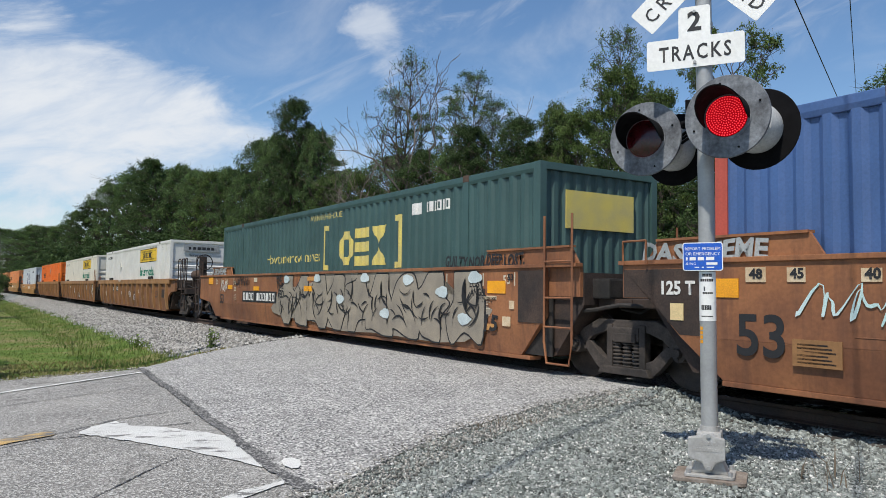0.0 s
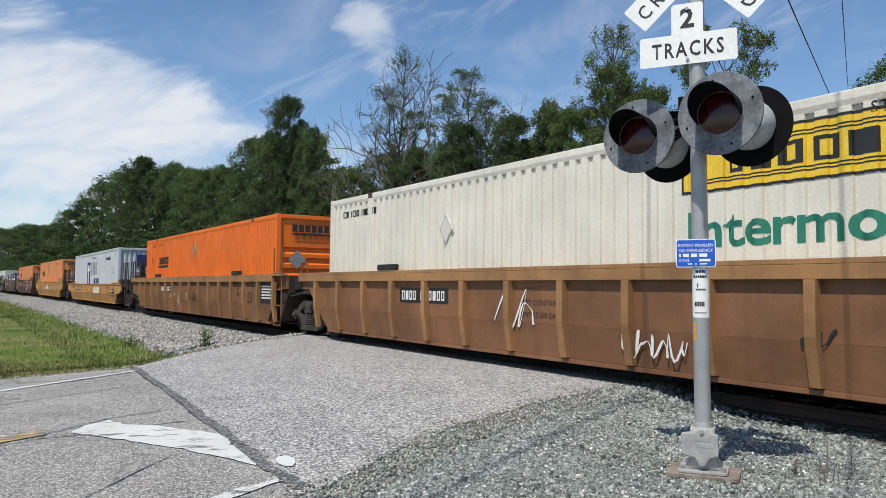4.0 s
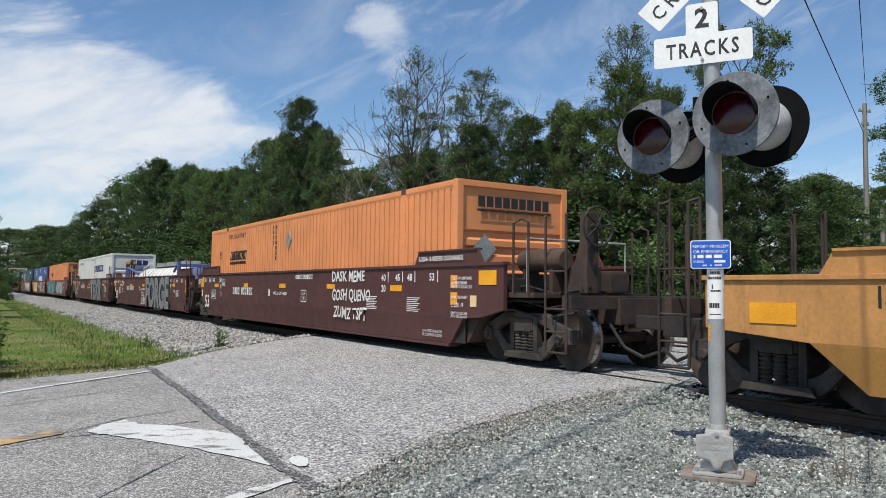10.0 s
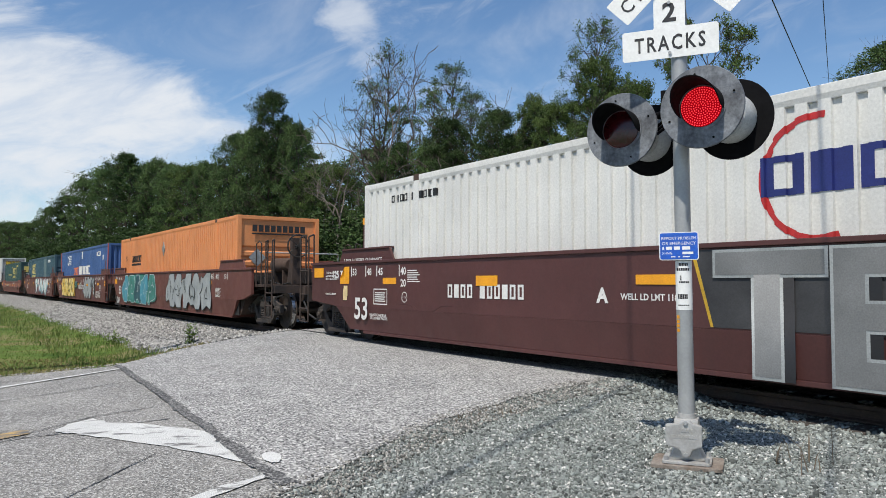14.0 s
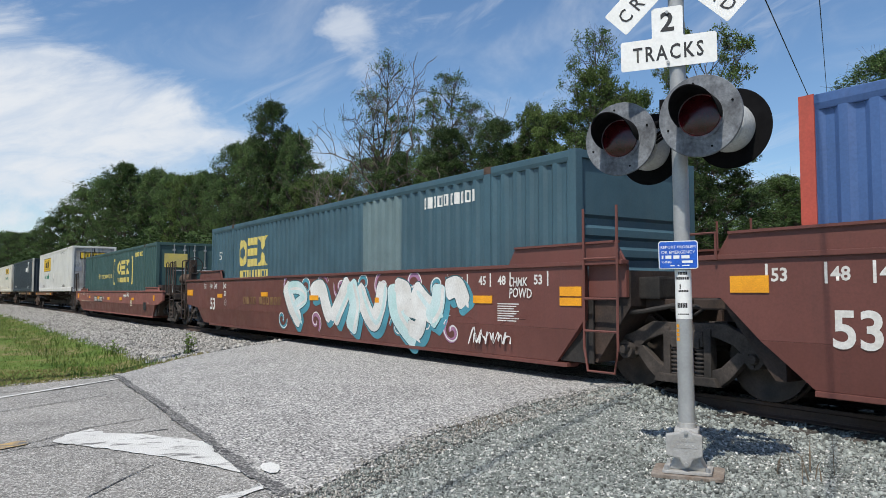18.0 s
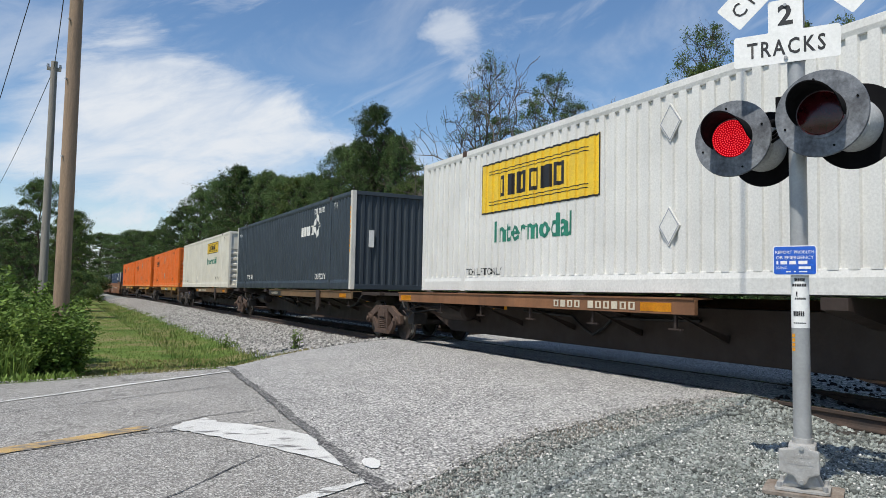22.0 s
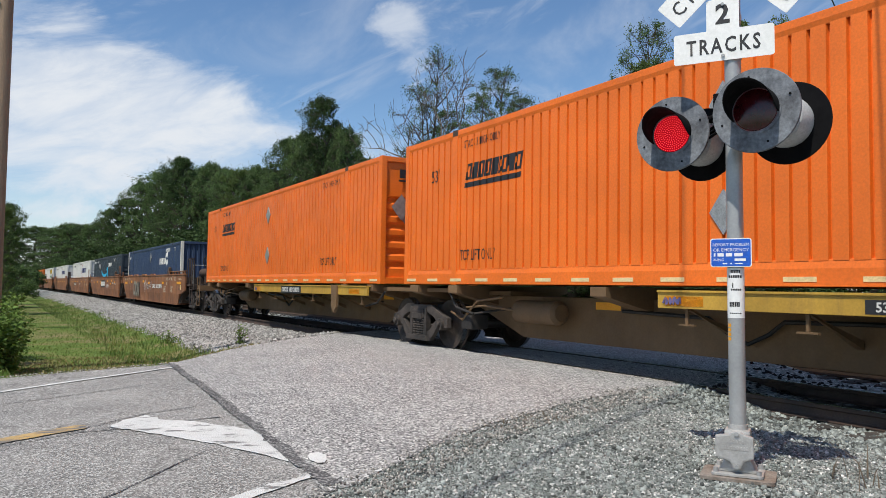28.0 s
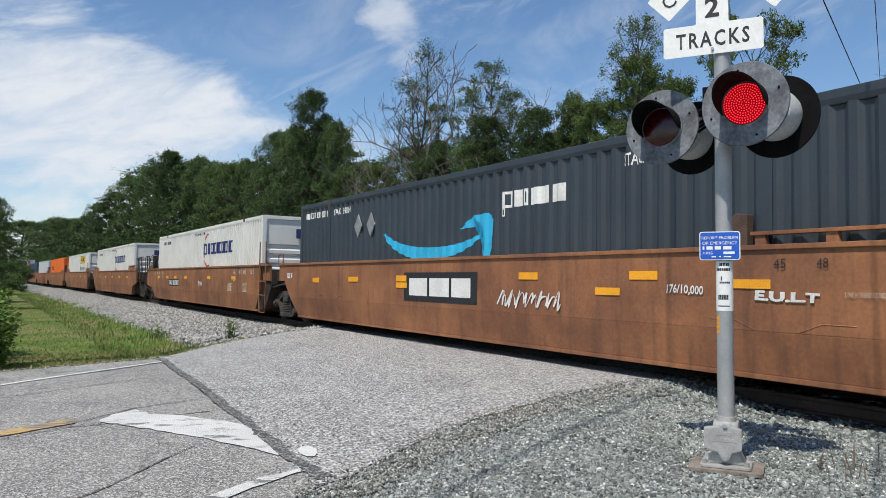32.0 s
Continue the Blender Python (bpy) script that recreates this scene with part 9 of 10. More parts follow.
BARK = shade("bark", (0.085, 0.068, 0.05), 0.95, 0, 0.3, 6, (0.045, 0.037, 0.03), 0.15, 30, 0.6, 30, stretch=(1, 1, 0.2))
DEADWOOD = shade("bare_wood", (0.16, 0.135, 0.115), 0.95, 0, 0.3, 5, (0.1, 0.085, 0.07), 0.1, 30)


def leaf_mesh(name, centres, size, mat, flat=0.35):
    """Many small leaves: one quad for each centre, turned at random, more of them lying than standing."""
    n = len(centres)
    a = RNG.normal(size=(n, 3))
    a[:, 2] *= flat
    a /= np.linalg.norm(a, axis=1)[:, None]
    b = np.cross(a, RNG.normal(size=(n, 3)))
    b /= np.linalg.norm(b, axis=1)[:, None]
    k = size * RNG.uniform(0.6, 1.35, (n, 1))
    a, b = a * k, b * k * 0.62
    v = np.stack([centres - a, centres - b * 0.9, centres + a, centres + b * 0.9], 1).reshape(-1, 3)
    me = bpy.data.meshes.new(name)
    me.vertices.add(4 * n), me.loops.add(4 * n), me.polygons.add(n)
    me.vertices.foreach_set("co", v.astype(np.float32).ravel())
    me.loops.foreach_set("vertex_index", np.arange(4 * n, dtype=np.int32))
    me.polygons.foreach_set("loop_start", np.arange(0, 4 * n, 4, dtype=np.int32))
    me.update(calc_edges=True)
    me.materials.append(mat)
    return me


def clump_points(tips, radius, per):
    out = []
    for t in tips:
        r = radius * RNG.uniform(0.55, 1.3)
        m = int(per * (r / radius) ** 2)
        d = RNG.normal(size=(m, 3))
        d /= np.linalg.norm(d, axis=1)[:, None]
        d *= (RNG.uniform(0, 1, (m, 1)) ** 0.45) * r
        d[:, 2] *= 0.72
        out.append(np.array(t) + d)
    return np.concatenate(out)


def limb_tree(height, trunk_top, crown_mid, rx, rz, tips_n):
    """Trunk and limbs of a shrub, and the tips where leaves grow."""
    tips, limbs = [], Shape()
    trunk = Shape()
    r0 = 0.018 * height + 0.05
    trunk.tube((0, 0, -0.4), (0.05, 0.04, trunk_top * 0.5), r0, 8, r0 * 0.7, caps=False)
    trunk.tube((0.05, 0.04, trunk_top * 0.5), (0, 0, trunk_top), r0 * 0.7, 8, r0 * 0.3, caps=False)
    for i in range(tips_n):
        while True:
            d = RNG.normal(size=3)
            d /= np.linalg.norm(d)
            if d[2] > -0.75:
                break
        k = RNG.uniform(0.45, 1.0) ** 0.6
        rough = 1 + 0.28 * math.sin(3.1 * math.atan2(d[1], d[0]) + 2.3 * d[2] + trunk_top)
        tips.append(np.array([d[0] * rx * k * rough, d[1] * rx * k * rough, crown_mid + d[2] * rz * k * (0.85 + 0.15 * rough)]))
    for t in tips[: max(int(tips_n * 0.4), 12)]:
        p = np.array([0, 0, max(min(RNG.uniform(0.35, 1.0) * trunk_top, t[2] - 0.4), 0.5)])
        mid = p + (t - p) * 0.5 + np.array([0, 0, 0.10 * np.linalg.norm(t - p)]) + RNG.normal(size=3) * 0.15
        limbs.tube(p, mid, r0 * 0.3, 5, r0 * 0.16, caps=False)
        limbs.tube(mid, t, r0 * 0.16, 4, r0 * 0.04, caps=False)
    return trunk, limbs, tips


def shrub_kind(name, label, height, trunk_top, crown_mid, rx, rz, tips_n, per, leaf, mat, radius):
    root = thing(name, label, "shrub", "shrubs along the railway")
    trunk, limbs, tips = limb_tree(height, trunk_top, crown_mid, rx, rz, tips_n)
    part("trunk", trunk, BARK, root, smooth=True)
    tagged(part("branchwork", limbs, BARK, root, smooth=True), kind="stuff")
    part("crown", leaf_mesh("crown", clump_points(tips, radius, per), leaf, mat), None, root)
    root["height"], root["half"] = height, rx * 1.15
    return root


def lobed_tree(name, label, height, half, base, lobes, lobe_r, tufts, per, leaf, mat, belly=0.42, gap=1.0, wood=BARK, sway=0.0):
    """A tree with a crown of many uneven lobes, each carried by a limb; between them the crown is open.
    half: half of the crown's width, base: where the crown begins, belly: where it is widest, both as shares of the height."""
    root = thing(name, label, "tree", "trees along the railway")
    trunk, limbs, spots = Shape(), Shape(), []
    r0 = 0.014 * height + 0.04
    top = height * 0.9
    way = [Vector((0, 0, -0.4))]
    for i in range(1, 8):
        way.append(Vector((RNG.normal() * 0.018 * height + sway * i / 7, RNG.normal() * 0.018 * height, top * i / 7)))

    def stem(z):
        k = min(max(z / top * 7, 0), 6.999)
        return way[int(k)].lerp(way[int(k) + 1], k - int(k))
    for i in range(7):
        trunk.tube(way[i], way[i + 1], r0 * (1.12 - 0.15 * i), 9, r0 * (0.97 - 0.15 * i), caps=False)
    for i in range(lobes):
        f = base + (1 - base) * ((i + 0.5) / lobes) ** 0.85
        e = (f - belly) / ((1.02 - belly) if f > belly else (belly - base + 0.12))
        wide = half * math.sqrt(max(1 - e * e, 0.05)) * RNG.uniform(0.72, 1.12)
        lr = lobe_r * RNG.uniform(0.65, 1.3)
        a = i * 2.39996 + RNG.uniform(-0.5, 0.5)
        r = max(wide - lr * 0.7, 0.0) * RNG.uniform(0.6, 1.0)
        z = min(f * height, height - lr * 0.55)
        c = stem(min(z, top)) + Vector((r * math.cos(a), r * math.sin(a), 0))
        c.z = z
        p = stem(max(min(z - r * RNG.uniform(0.5, 1.0), top * 0.96), height * 0.12))
        mid = p.lerp(c, 0.5) + Vector((RNG.normal(), RNG.normal(), 0)) * 0.08 * r + Vector((0, 0, -0.07 * r))
        k = r0 * (0.42 - 0.25 * f)
        limbs.tube(p, mid, k, 6, k * 0.7, caps=False)
        limbs.tube(mid, c, k * 0.7, 5, k * 0.35, caps=False)
        for j in range(tufts):
            d = Vector(RNG.normal(size=3)).normalized()
            d.z = abs(d.z) * 0.75 - 0.16
            q = c + Vector((d.x * lr, d.y * lr, d.z * lr * 0.8)) * RNG.uniform(0.55, 1.12)
            limbs.tube(c.lerp(mid, RNG.uniform(0, 0.5)), q, k * 0.28, 4, 0.008, caps=False)
            for _ in range(2):
                limbs.tube(c.lerp(q, RNG.uniform(0.4, 0.9)), q + Vector(RNG.normal(size=3)) * lr * 0.3, k * 0.14, 3, 0.006, caps=False)
            if RNG.uniform() < gap:
                spots.append((q, lr * 0.34))
    part("trunk", trunk, wood, root, smooth=True)
    tagged(part("branchwork", limbs, wood, root, smooth=True), kind="stuff")
    if per:
        pts = np.concatenate([clump_points([tuple(q)], r, per) for q, r in spots])
        part("crown", leaf_mesh("crown", pts, leaf, mat), None, root)
    root["height"], root["half"] = height, half
    return root


def bare_tree(name, label, height, half, lean=0.0, first=0.3, spread=0.55):
    """A dead tree: forked limbs that split again and again, no leaves."""
    root = thing(name, label, "tree", "trees along the railway")
    trunk, limbs = Shape(), Shape()

    def fork(p, d, ln, r, depth):
        mid = p + d * ln * 0.5 + Vector(RNG.normal(size=3)) * ln * 0.07
        q = p + d * ln
        for a, b, ra, rb in ((p, mid, r, r * 0.8), (mid, q, r * 0.8, r * 0.62)):
            (trunk if depth == 0 else limbs).tube(a, b, max(ra, 0.011), 8 if depth < 2 else 4, max(rb, 0.008), caps=False)
        if depth >= 6:
            return
        for j in range(3 if depth in (0, 1, 3) else 2):
            nd = d * (1.1 if j == 0 else 0.8) + Vector(RNG.normal(size=3)) * spread
            nd.z += 0.1
            fork(p.lerp(q, RNG.uniform(0.5, 1.0) if j else 1.0), nd.normalized(), ln * RNG.uniform(0.6, 0.85), r * 0.62, depth + 1)
    fork(Vector((0, 0, -0.4)), Vector((lean, 0, 1)).normalized(), height * first, 0.009 * height + 0.03, 0)
    zs = max(v[2] for v in limbs.v)
    for sh in (trunk, limbs):
        sh.v = [(x * height / zs, y * height / zs, z * height / zs) for x, y, z in sh.v]
    part("trunk", trunk, DEADWOOD, root, smooth=True)
    tagged(part("branchwork", limbs, DEADWOOD, root, smooth=True), kind="stuff")
    root["height"], root["half"] = height, half
    return root


def build_trees():
    kinds = {
        "oak": lobed_tree("oak_tree", "broad full-leaved green tree beside the railway", 15.0, 5.6, 0.12, 46, 1.55, 15, 70, 0.085, LEAF_A),
        "tall": lobed_tree("tall_tree", "tall dark green tree with an uneven crown", 16.0, 4.6, 0.10, 48, 1.4, 15, 70, 0.082, LEAF_C, 0.4),
        "light": lobed_tree("ash_tree", "bright green leafy tree with airy upper limbs", 13.0, 4.2, 0.12, 40, 1.2, 14, 62, 0.078, LEAF_B, 0.45),
        "airy": lobed_tree("airy_tree", "thin-crowned tree with bare limbs showing against the sky", 15.5, 3.8, 0.3, 34, 1.15, 13, 34, 0.066, LEAF_A, 0.6, 0.72),
        "sparse": lobed_tree("half_bare_tree", "half-bare tree with small tufts of leaves on thin limbs", 15.5, 3.6, 0.42, 26, 1.15, 11, 20, 0.062, LEAF_A, 0.72, 0.55),
        "spreading": lobed_tree("spreading_tree", "tree with a flat spreading crown on thin limbs", 11.0, 4.2, 0.78, 18, 0.95, 12, 42, 0.06, LEAF_B, 0.9, 0.85),
        "shrub": shrub_kind("roadside_shrub", "dense green shrub at the edge of the wood", 5.0, 2.4, 2.3, 2.7, 2.4, 75, 230, 0.075, LEAF_A, 0.62),
        "dark_shrub": shrub_kind("dark_shrub", "dark green undergrowth at the edge of the wood", 5.0, 2.4, 2.3, 2.9, 2.5, 75, 230, 0.08, LEAF_C, 0.62),
        "dead": bare_tree("dead_tree", "leafless dead tree with forked grey limbs", 14.0, 3.0),
        "leaning": bare_tree("dead_tree", "leafless grey tree leaning out over the shrubs", 14.0, 3.0, -0.5, 0.34, 0.5),
    }
    used = set()

    def plant(kind, s, u, h, spin, wide=1.0):
        base = kinds[kind]
        k = h / base["height"]
        p = at(s, u)
        m = Matrix.Translation((p.x, p.y, ground_z(s, u) - 0.1)) @ Matrix.Rotation(spin, 4, "Z") @ Matrix.Diagonal((k * wide, k * wide, k, 1))
        if kind in used:
            return copy_thing(base, m @ Matrix.Diagonal((*[1 / c for c in base.scale], 1)))
        used.add(kind)
        base.matrix_basis = m
        return base
    # the wall of trees beyond the tracks, from far to near: kind, s, u, height, half width, turn
    wall = [
        ("oak", 264, 24, 20.4, 10.7, 0.3), ("tall", 238, 25, 18.0, 8.0, 1.0), ("oak", 208, 24, 17.0, 8.0, 1.3), ("oak", 182, 23, 18.4, 6.0, 2.2), ("tall", 160, 23, 18.6, 5.4, 0.9), ("oak", 138, 22, 19.5, 5.6, 3.0),
        ("oak", 121, 22.5, 19.0, 4.8, 4.0), ("tall", 106, 22, 19.2, 4.6, 0.5), ("oak", 96, 23, 17.2, 4.2, 1.6), ("oak", 87, 22.5, 15.2, 3.7, 2.6), ("light", 79, 22, 14.2, 3.2, 1.0), ("oak", 74, 22.5, 13.8, 2.7, 5.1),
        ("oak", 69, 22.5, 12.6, 3.0, 2.0), ("oak", 63.7, 22, 15.0, 3.0, 3.3), ("oak", 59, 21.5, 14.6, 2.6, 1.8), ("tall", 54.5, 21.5, 16.6, 3.0, 0.7), ("oak", 54.2, 22.5, 13.0, 3.2, 3.7), ("oak", 50.5, 22, 13.6, 2.4, 4.4), ("light", 47.5, 21.5, 9.8, 2.0, 2.9),
        ("light", 42.2, 21, 9.2, 1.7, 0.2), ("oak", 39, 21, 6.4, 2.2, 1.2), ("leaning", 37.6, 21.5, 12.6, 3.0, 0.0), ("sparse", 38.2, 21.5, 14.0, 2.2, 1.2), ("sparse", 37.0, 21.5, 15.8, 2.3, 4.1), ("dead", 35.6, 22.5, 15.3, 2.6, 3.3),
        ("airy", 36.2, 22, 12.2, 1.7, 0.8), ("airy", 33.6, 22.5, 12.6, 1.6, 2.2), ("airy", 31.1, 22, 13.3, 1.9, 2.4), ("airy", 30.0, 22.5, 11.6, 1.7, 5.6), ("tall", 34.6, 20.8, 9.6, 2.3, 3.0), ("oak", 31.6, 21, 9.2, 2.0, 0.1), ("tall", 29.0, 20.8, 9.9, 2.0, 5.0),
        ("tall", 26.3, 21, 9.7, 2.0, 0.8), ("dead", 27.6, 22.5, 11.5, 2.2, 0.9), ("tall", 24.4, 22, 9.2, 1.7, 1.5), ("light", 24.6, 22, 9.8, 1.3, 2.7), ("light", 22.4, 21, 8.9, 1.7, 0.1), ("airy", 20.9, 22, 12.1, 1.7, 3.9), ("light", 20.2, 21, 10.2, 1.7, 5.2),
        ("light", 18.4, 21.5, 9.0, 1.5, 1.1), ("spreading", 17.1, 24, 11.2, 2.5, 2.8), ("tall", 16.6, 24, 6.9, 2.4, 3.6), ("tall", 16.0, 21.2, 7.2, 1.6, 2.0), ("oak", 12, 27, 6.2, 2.2, 4.6), ("oak", 16.5, 28, 6.0, 2.4, 4.6),
    ]
    for kind, s, u, h, half, spin in wall:
        plant(kind, s, u, h, spin, half / (kinds[kind]["half"] * h / kinds[kind]["height"]))
    rows = [
        # a second row behind, which closes the gaps
        ("tall", 70, 29, 16.6, 1.1, 1.22), ("oak", 58, 28, 11.7, 2.1, 1.34), ("oak", 49, 28, 11.7, 3.1, 1.19), ("tall", 40, 28, 10, 0.4, 1.16), ("oak", 33, 28, 10.0, 5.4, 1.2), ("tall", 27, 29, 11.6, 1.9, 1.0), ("oak", 22, 28, 8.2, 2.5, 1.11),
        ("oak", 19, 33, 5.4, 1.5, 1.43), ("oak", 120, 30, 19.8, 1.7, 1.34), ("oak", 98, 30, 17, 0.6, 1.4), ("tall", 84, 30, 16.9, 2.9, 1.36), ("oak", 150, 32, 23.9, 3.7, 1.47), ("oak", 290, 30, 19, 2.2, 2.26), ("tall", 340, 27, 23.1, 2.9, 1.98), ("oak", 400, 26, 27.5, 0.9, 2.06),
        # this side of the line, far to the left
        ("oak", 58, -1.8, 9.2, 0.5, 0.75), ("light", 47, 0, 6, 0.9, 0.75), ("oak", 110, 1.2, 12, 0.3, 0.7), ("light", 88, 0.2, 8.6, 1.9, 0.7), ("oak", 140, 1.5, 12.5, 2.3, 0.7), ("light", 36, -4.4, 6.4, 0.9, 0.9), ("tall", 82, -4.5, 9, 2.5, 1.2), ("oak", 300, -9, 18, 0.5, 1.6), ("tall", 255, -8, 15, 1.5, 1.6), ("oak", 215, -8, 13, 2.5, 1.4), ("oak", 180, -6.5, 10.5, 3.5, 1.3), ("light", 150, -7, 9.5, 4.5, 1.4), ("oak", 128, -8, 9.5, 5.5, 1.4), ("light", 105, -9, 8.5, 0.3, 1.5),
        ("oak", 88, -11, 9, 1.2, 1.4), ("tall", 70, -14, 9.5, 2.2, 1.4), ("oak", 58, -15, 9.5, 3.2, 1.3), ("tall", 46, -15.5, 9.5, 4.2, 1.2), ("light", 44, -9.5, 5.8, 5.2, 1.2), ("oak", 36, -13, 8, 0.8, 1.1), ("light", 33, -6.5, 4.6, 1.8, 1.2), ("oak", 360, -4, 20, 1.8, 1.9), ("oak", 420, 0, 22, 0.8, 2.2),
        # on the far right, behind the road beyond the crossing
        ("tall", 8, 34, 13.2, 0.6, 1), ("oak", 14.5, 46, 9.5, 1.9, 1.1), ("oak", 24, 62, 10.5, 2.2, 1.3), ("light", 34, 70, 10, 3.1, 1.4), ("oak", 45, 80, 12, 0.4, 1.6), ("light", 12, 58, 9, 4.1, 1.2), ("oak", 2, 42, 12, 4.1, 1.1), ("oak", 6, 75, 12, 4.1, 1.5), ("oak", 60, 95, 15, 2.1, 1.8),
        ("oak", 23.5, 52.8, 17, 2.4, 0.75), ("oak", -8, 52, 14, 1.1, 1.3), ("light", -14, 38, 12, 2.1, 1.2),
    ]
    for kind, s, u, h, spin, wide in rows:
        plant(kind, s, u, h, spin, wide)
    # undergrowth along the far side, closing the wood down to the ground
    s = 17.5
    i = 0
    while s < 190:
        kind = ("shrub", "dark_shrub", "dark_shrub")[i % 3]
        plant(kind, s, 18.8 + 0.9 * math.sin(i * 2.1) + (2.9 if s < 29 else 0), 3.6 + 1.3 * math.sin(i * 1.7) + s * 0.025, i * 1.3, 1.05)
        if i % 2:
            plant("dark_shrub", s + 1.5, 22.5 + math.sin(i), 5.6 + s * 0.03, i * 0.7, 1.2)
        s += 2.9 + s * 0.02
        i += 1
    for i, (s, u, h, kind) in enumerate(((200, 19, 8, "shrub"), (230, 19.5, 9, "dark_shrub"), (140, -3.5, 4.5, "shrub"), (165, -2.5, 5, "dark_shrub"), (195, -1.5, 6, "dark_shrub"), (112, -5, 4, "shrub"), (90, -7, 4, "shrub"), (72, -9, 4.2, "dark_shrub"), (56, -9.5, 4.5, "shrub"),
                                        (50, -6.5, 3.2, "dark_shrub"), (40, -6, 3.0, "shrub"), (28, -5.5, 2.9, "dark_shrub"), (236, 1, 8, "dark_shrub"), (260, 2.5, 9, "dark_shrub"), (290, 4, 10, "dark_shrub"), (100, 2.4, 4.2, "shrub"), (120, 3.4, 4.6, "dark_shrub"), (82, 1.4, 3.8, "dark_shrub"), (66, 0.2, 3.4, "shrub"), (14.8, 25.5, 3.2, "shrub"), (13.0, 30, 2.6, "shrub"), (16, 38, 2.6, "shrub"), (30, 55, 2.6, "shrub"))):
        plant(kind, s, u, h, i * 1.1, 1.1)


def weeds(name, label, s, u, n, radius, height, leaf, mat, spread=0.26, per=34):
    """A bush of many stems and small leaves."""
    root = thing(name, label, "bush", "bushes beside the road")
    tips, stems = [], Shape()
    for i in range(n):
        a, r = RNG.uniform(0, 6.28), radius * RNG.uniform(0, 1) ** 0.6
        h = height * RNG.uniform(0.45, 1.0) * (1 - 0.45 * r / radius)
        p, q = Vector((r * math.cos(a) * 0.7, r * math.sin(a) * 0.7, -0.1)), Vector((r * math.cos(a) * 1.1, r * math.sin(a) * 1.1, h))
        stems.tube(p, q, 0.012, 4, 0.004, caps=False)
        tips += [tuple(p.lerp(q, k)) for k in (0.35, 0.6, 0.85, 1.0)]
    tagged(part("stemwork", stems, shade("green_stem", (0.07, 0.09, 0.03), 0.8), root), kind="stuff")
    part("foliage", leaf_mesh("foliage", clump_points(tips, spread, per), leaf, mat), None, root)
    p = at(s, u)
    root.matrix_basis = Matrix.Translation((p.x, p.y, ground_z(s, u)))
    return root


def grass_patch(name, label, n, spots, height, mat, width=0.012):
    """Blades of grass as thin bent slivers."""
    s, u = spots(n)
    base = np.array([tuple(at(a, b, ground_z(a, b) - 0.02)) for a, b in zip(s, u)])
    n = len(base)
    ang = RNG.uniform(0, 2 * math.pi, n)
    side = np.stack([np.cos(ang), np.sin(ang), np.zeros(n)], 1) * width * RNG.uniform(0.6, 1.4, (n, 1))
    bend = RNG.normal(size=(n, 3)) * 0.35
    bend[:, 2] = 1
    h = height * RNG.uniform(0.4, 1.25, (n, 1))
    mid, tip = base + bend * h * 0.55 * np.array([0.5, 0.5, 1]), base + bend * h * np.array([1, 1, 0.95])
    v = np.stack([base - side, base + side, mid + side * 0.8, mid - side * 0.8, tip], 1).reshape(-1, 3)
    f = []
    for i in range(n):
        k = 5 * i
        f += [(k, k + 1, k + 2, k + 3), (k + 3, k + 2, k + 4)]
    me = bpy.data.meshes.new(name)
    me.from_pydata(v.tolist(), [], f)
    me.materials.append(mat)
    tagged(new(name, me), label, "grass", kind="stuff")


def stones(name, label, n, spots, size, mat, sink=0.35, lift=0.0):
    """Broken stones: skewed little solids, half sunk, each turned at random."""
    s, u = spots(n)
    n = len(s)
    c = np.array([tuple(at(a, b, ground_z(a, b))) for a, b in zip(s, u)])
    base = np.array([(1, 0, 0), (0, 1, 0), (-1, 0, 0), (0, -1, 0), (0.25, 0.2, 0.8), (-0.3, -0.1, 0.72), (0, 0, -0.8)], float)
    k = size * RNG.uniform(0.45, 1.35, (n, 1, 1)) * RNG.uniform(0.6, 1.25, (n, 1, 3))
    q = np.linalg.qr(RNG.normal(size=(n, 3, 3)))[0]
    v = np.einsum("nij,nkj->nki", q, (base + RNG.normal(size=(n, 7, 3)) * 0.16) * k) + c[:, None, :]
    v[:, :, 2] += size * (0.5 - sink) + lift
    f0 = [(0, 1, 4), (1, 5, 4), (1, 2, 5), (2, 3, 5), (3, 4, 5), (3, 0, 4), (1, 0, 6), (2, 1, 6), (3, 2, 6), (0, 3, 6)]
    faces = (np.array(f0)[None] + 7 * np.arange(n)[:, None, None]).reshape(-1, 3)
    me = bpy.data.meshes.new(name)
    m = len(faces)
    me.vertices.add(7 * n), me.loops.add(3 * m), me.polygons.add(m)
    me.vertices.foreach_set("co", v.astype(np.float32).ravel())
    me.loops.foreach_set("vertex_index", faces.astype(np.int32).ravel())
    me.polygons.foreach_set("loop_start", np.arange(0, 3 * m, 3, dtype=np.int32))
    me.update(calc_edges=True)
    me.materials.append(mat)
    tagged(new(name, me), label, "gravel", kind="stuff")


def scatter(s0, s1, u0, u1, keep=None, near=None):
    def spots(n):
        s, u = RNG.uniform(s0, s1, n), RNG.uniform(u0, u1, n)
        if near is not None:
            s = s0 + (s1 - s0) * RNG.uniform(0, 1, n) ** near
        if keep is not None:
            ok = np.array([keep(a, b) for a, b in zip(s, u)])
            s, u = s[ok], u[ok]
        return s, u
    return spots


def off_road(s, u, margin=0.0):
    wob = 0.22 * noise.noise(Vector((u * 1.1, s * 1.1, 3))) + 0.1 * noise.noise(Vector((u * 4, s * 4, 1)))
    return s < curve_at(NEAR_EDGE, u) + wob - margin or s > curve_at(FAR_EDGE, u) + wob + margin


GRAVEL_FROM = 0.8


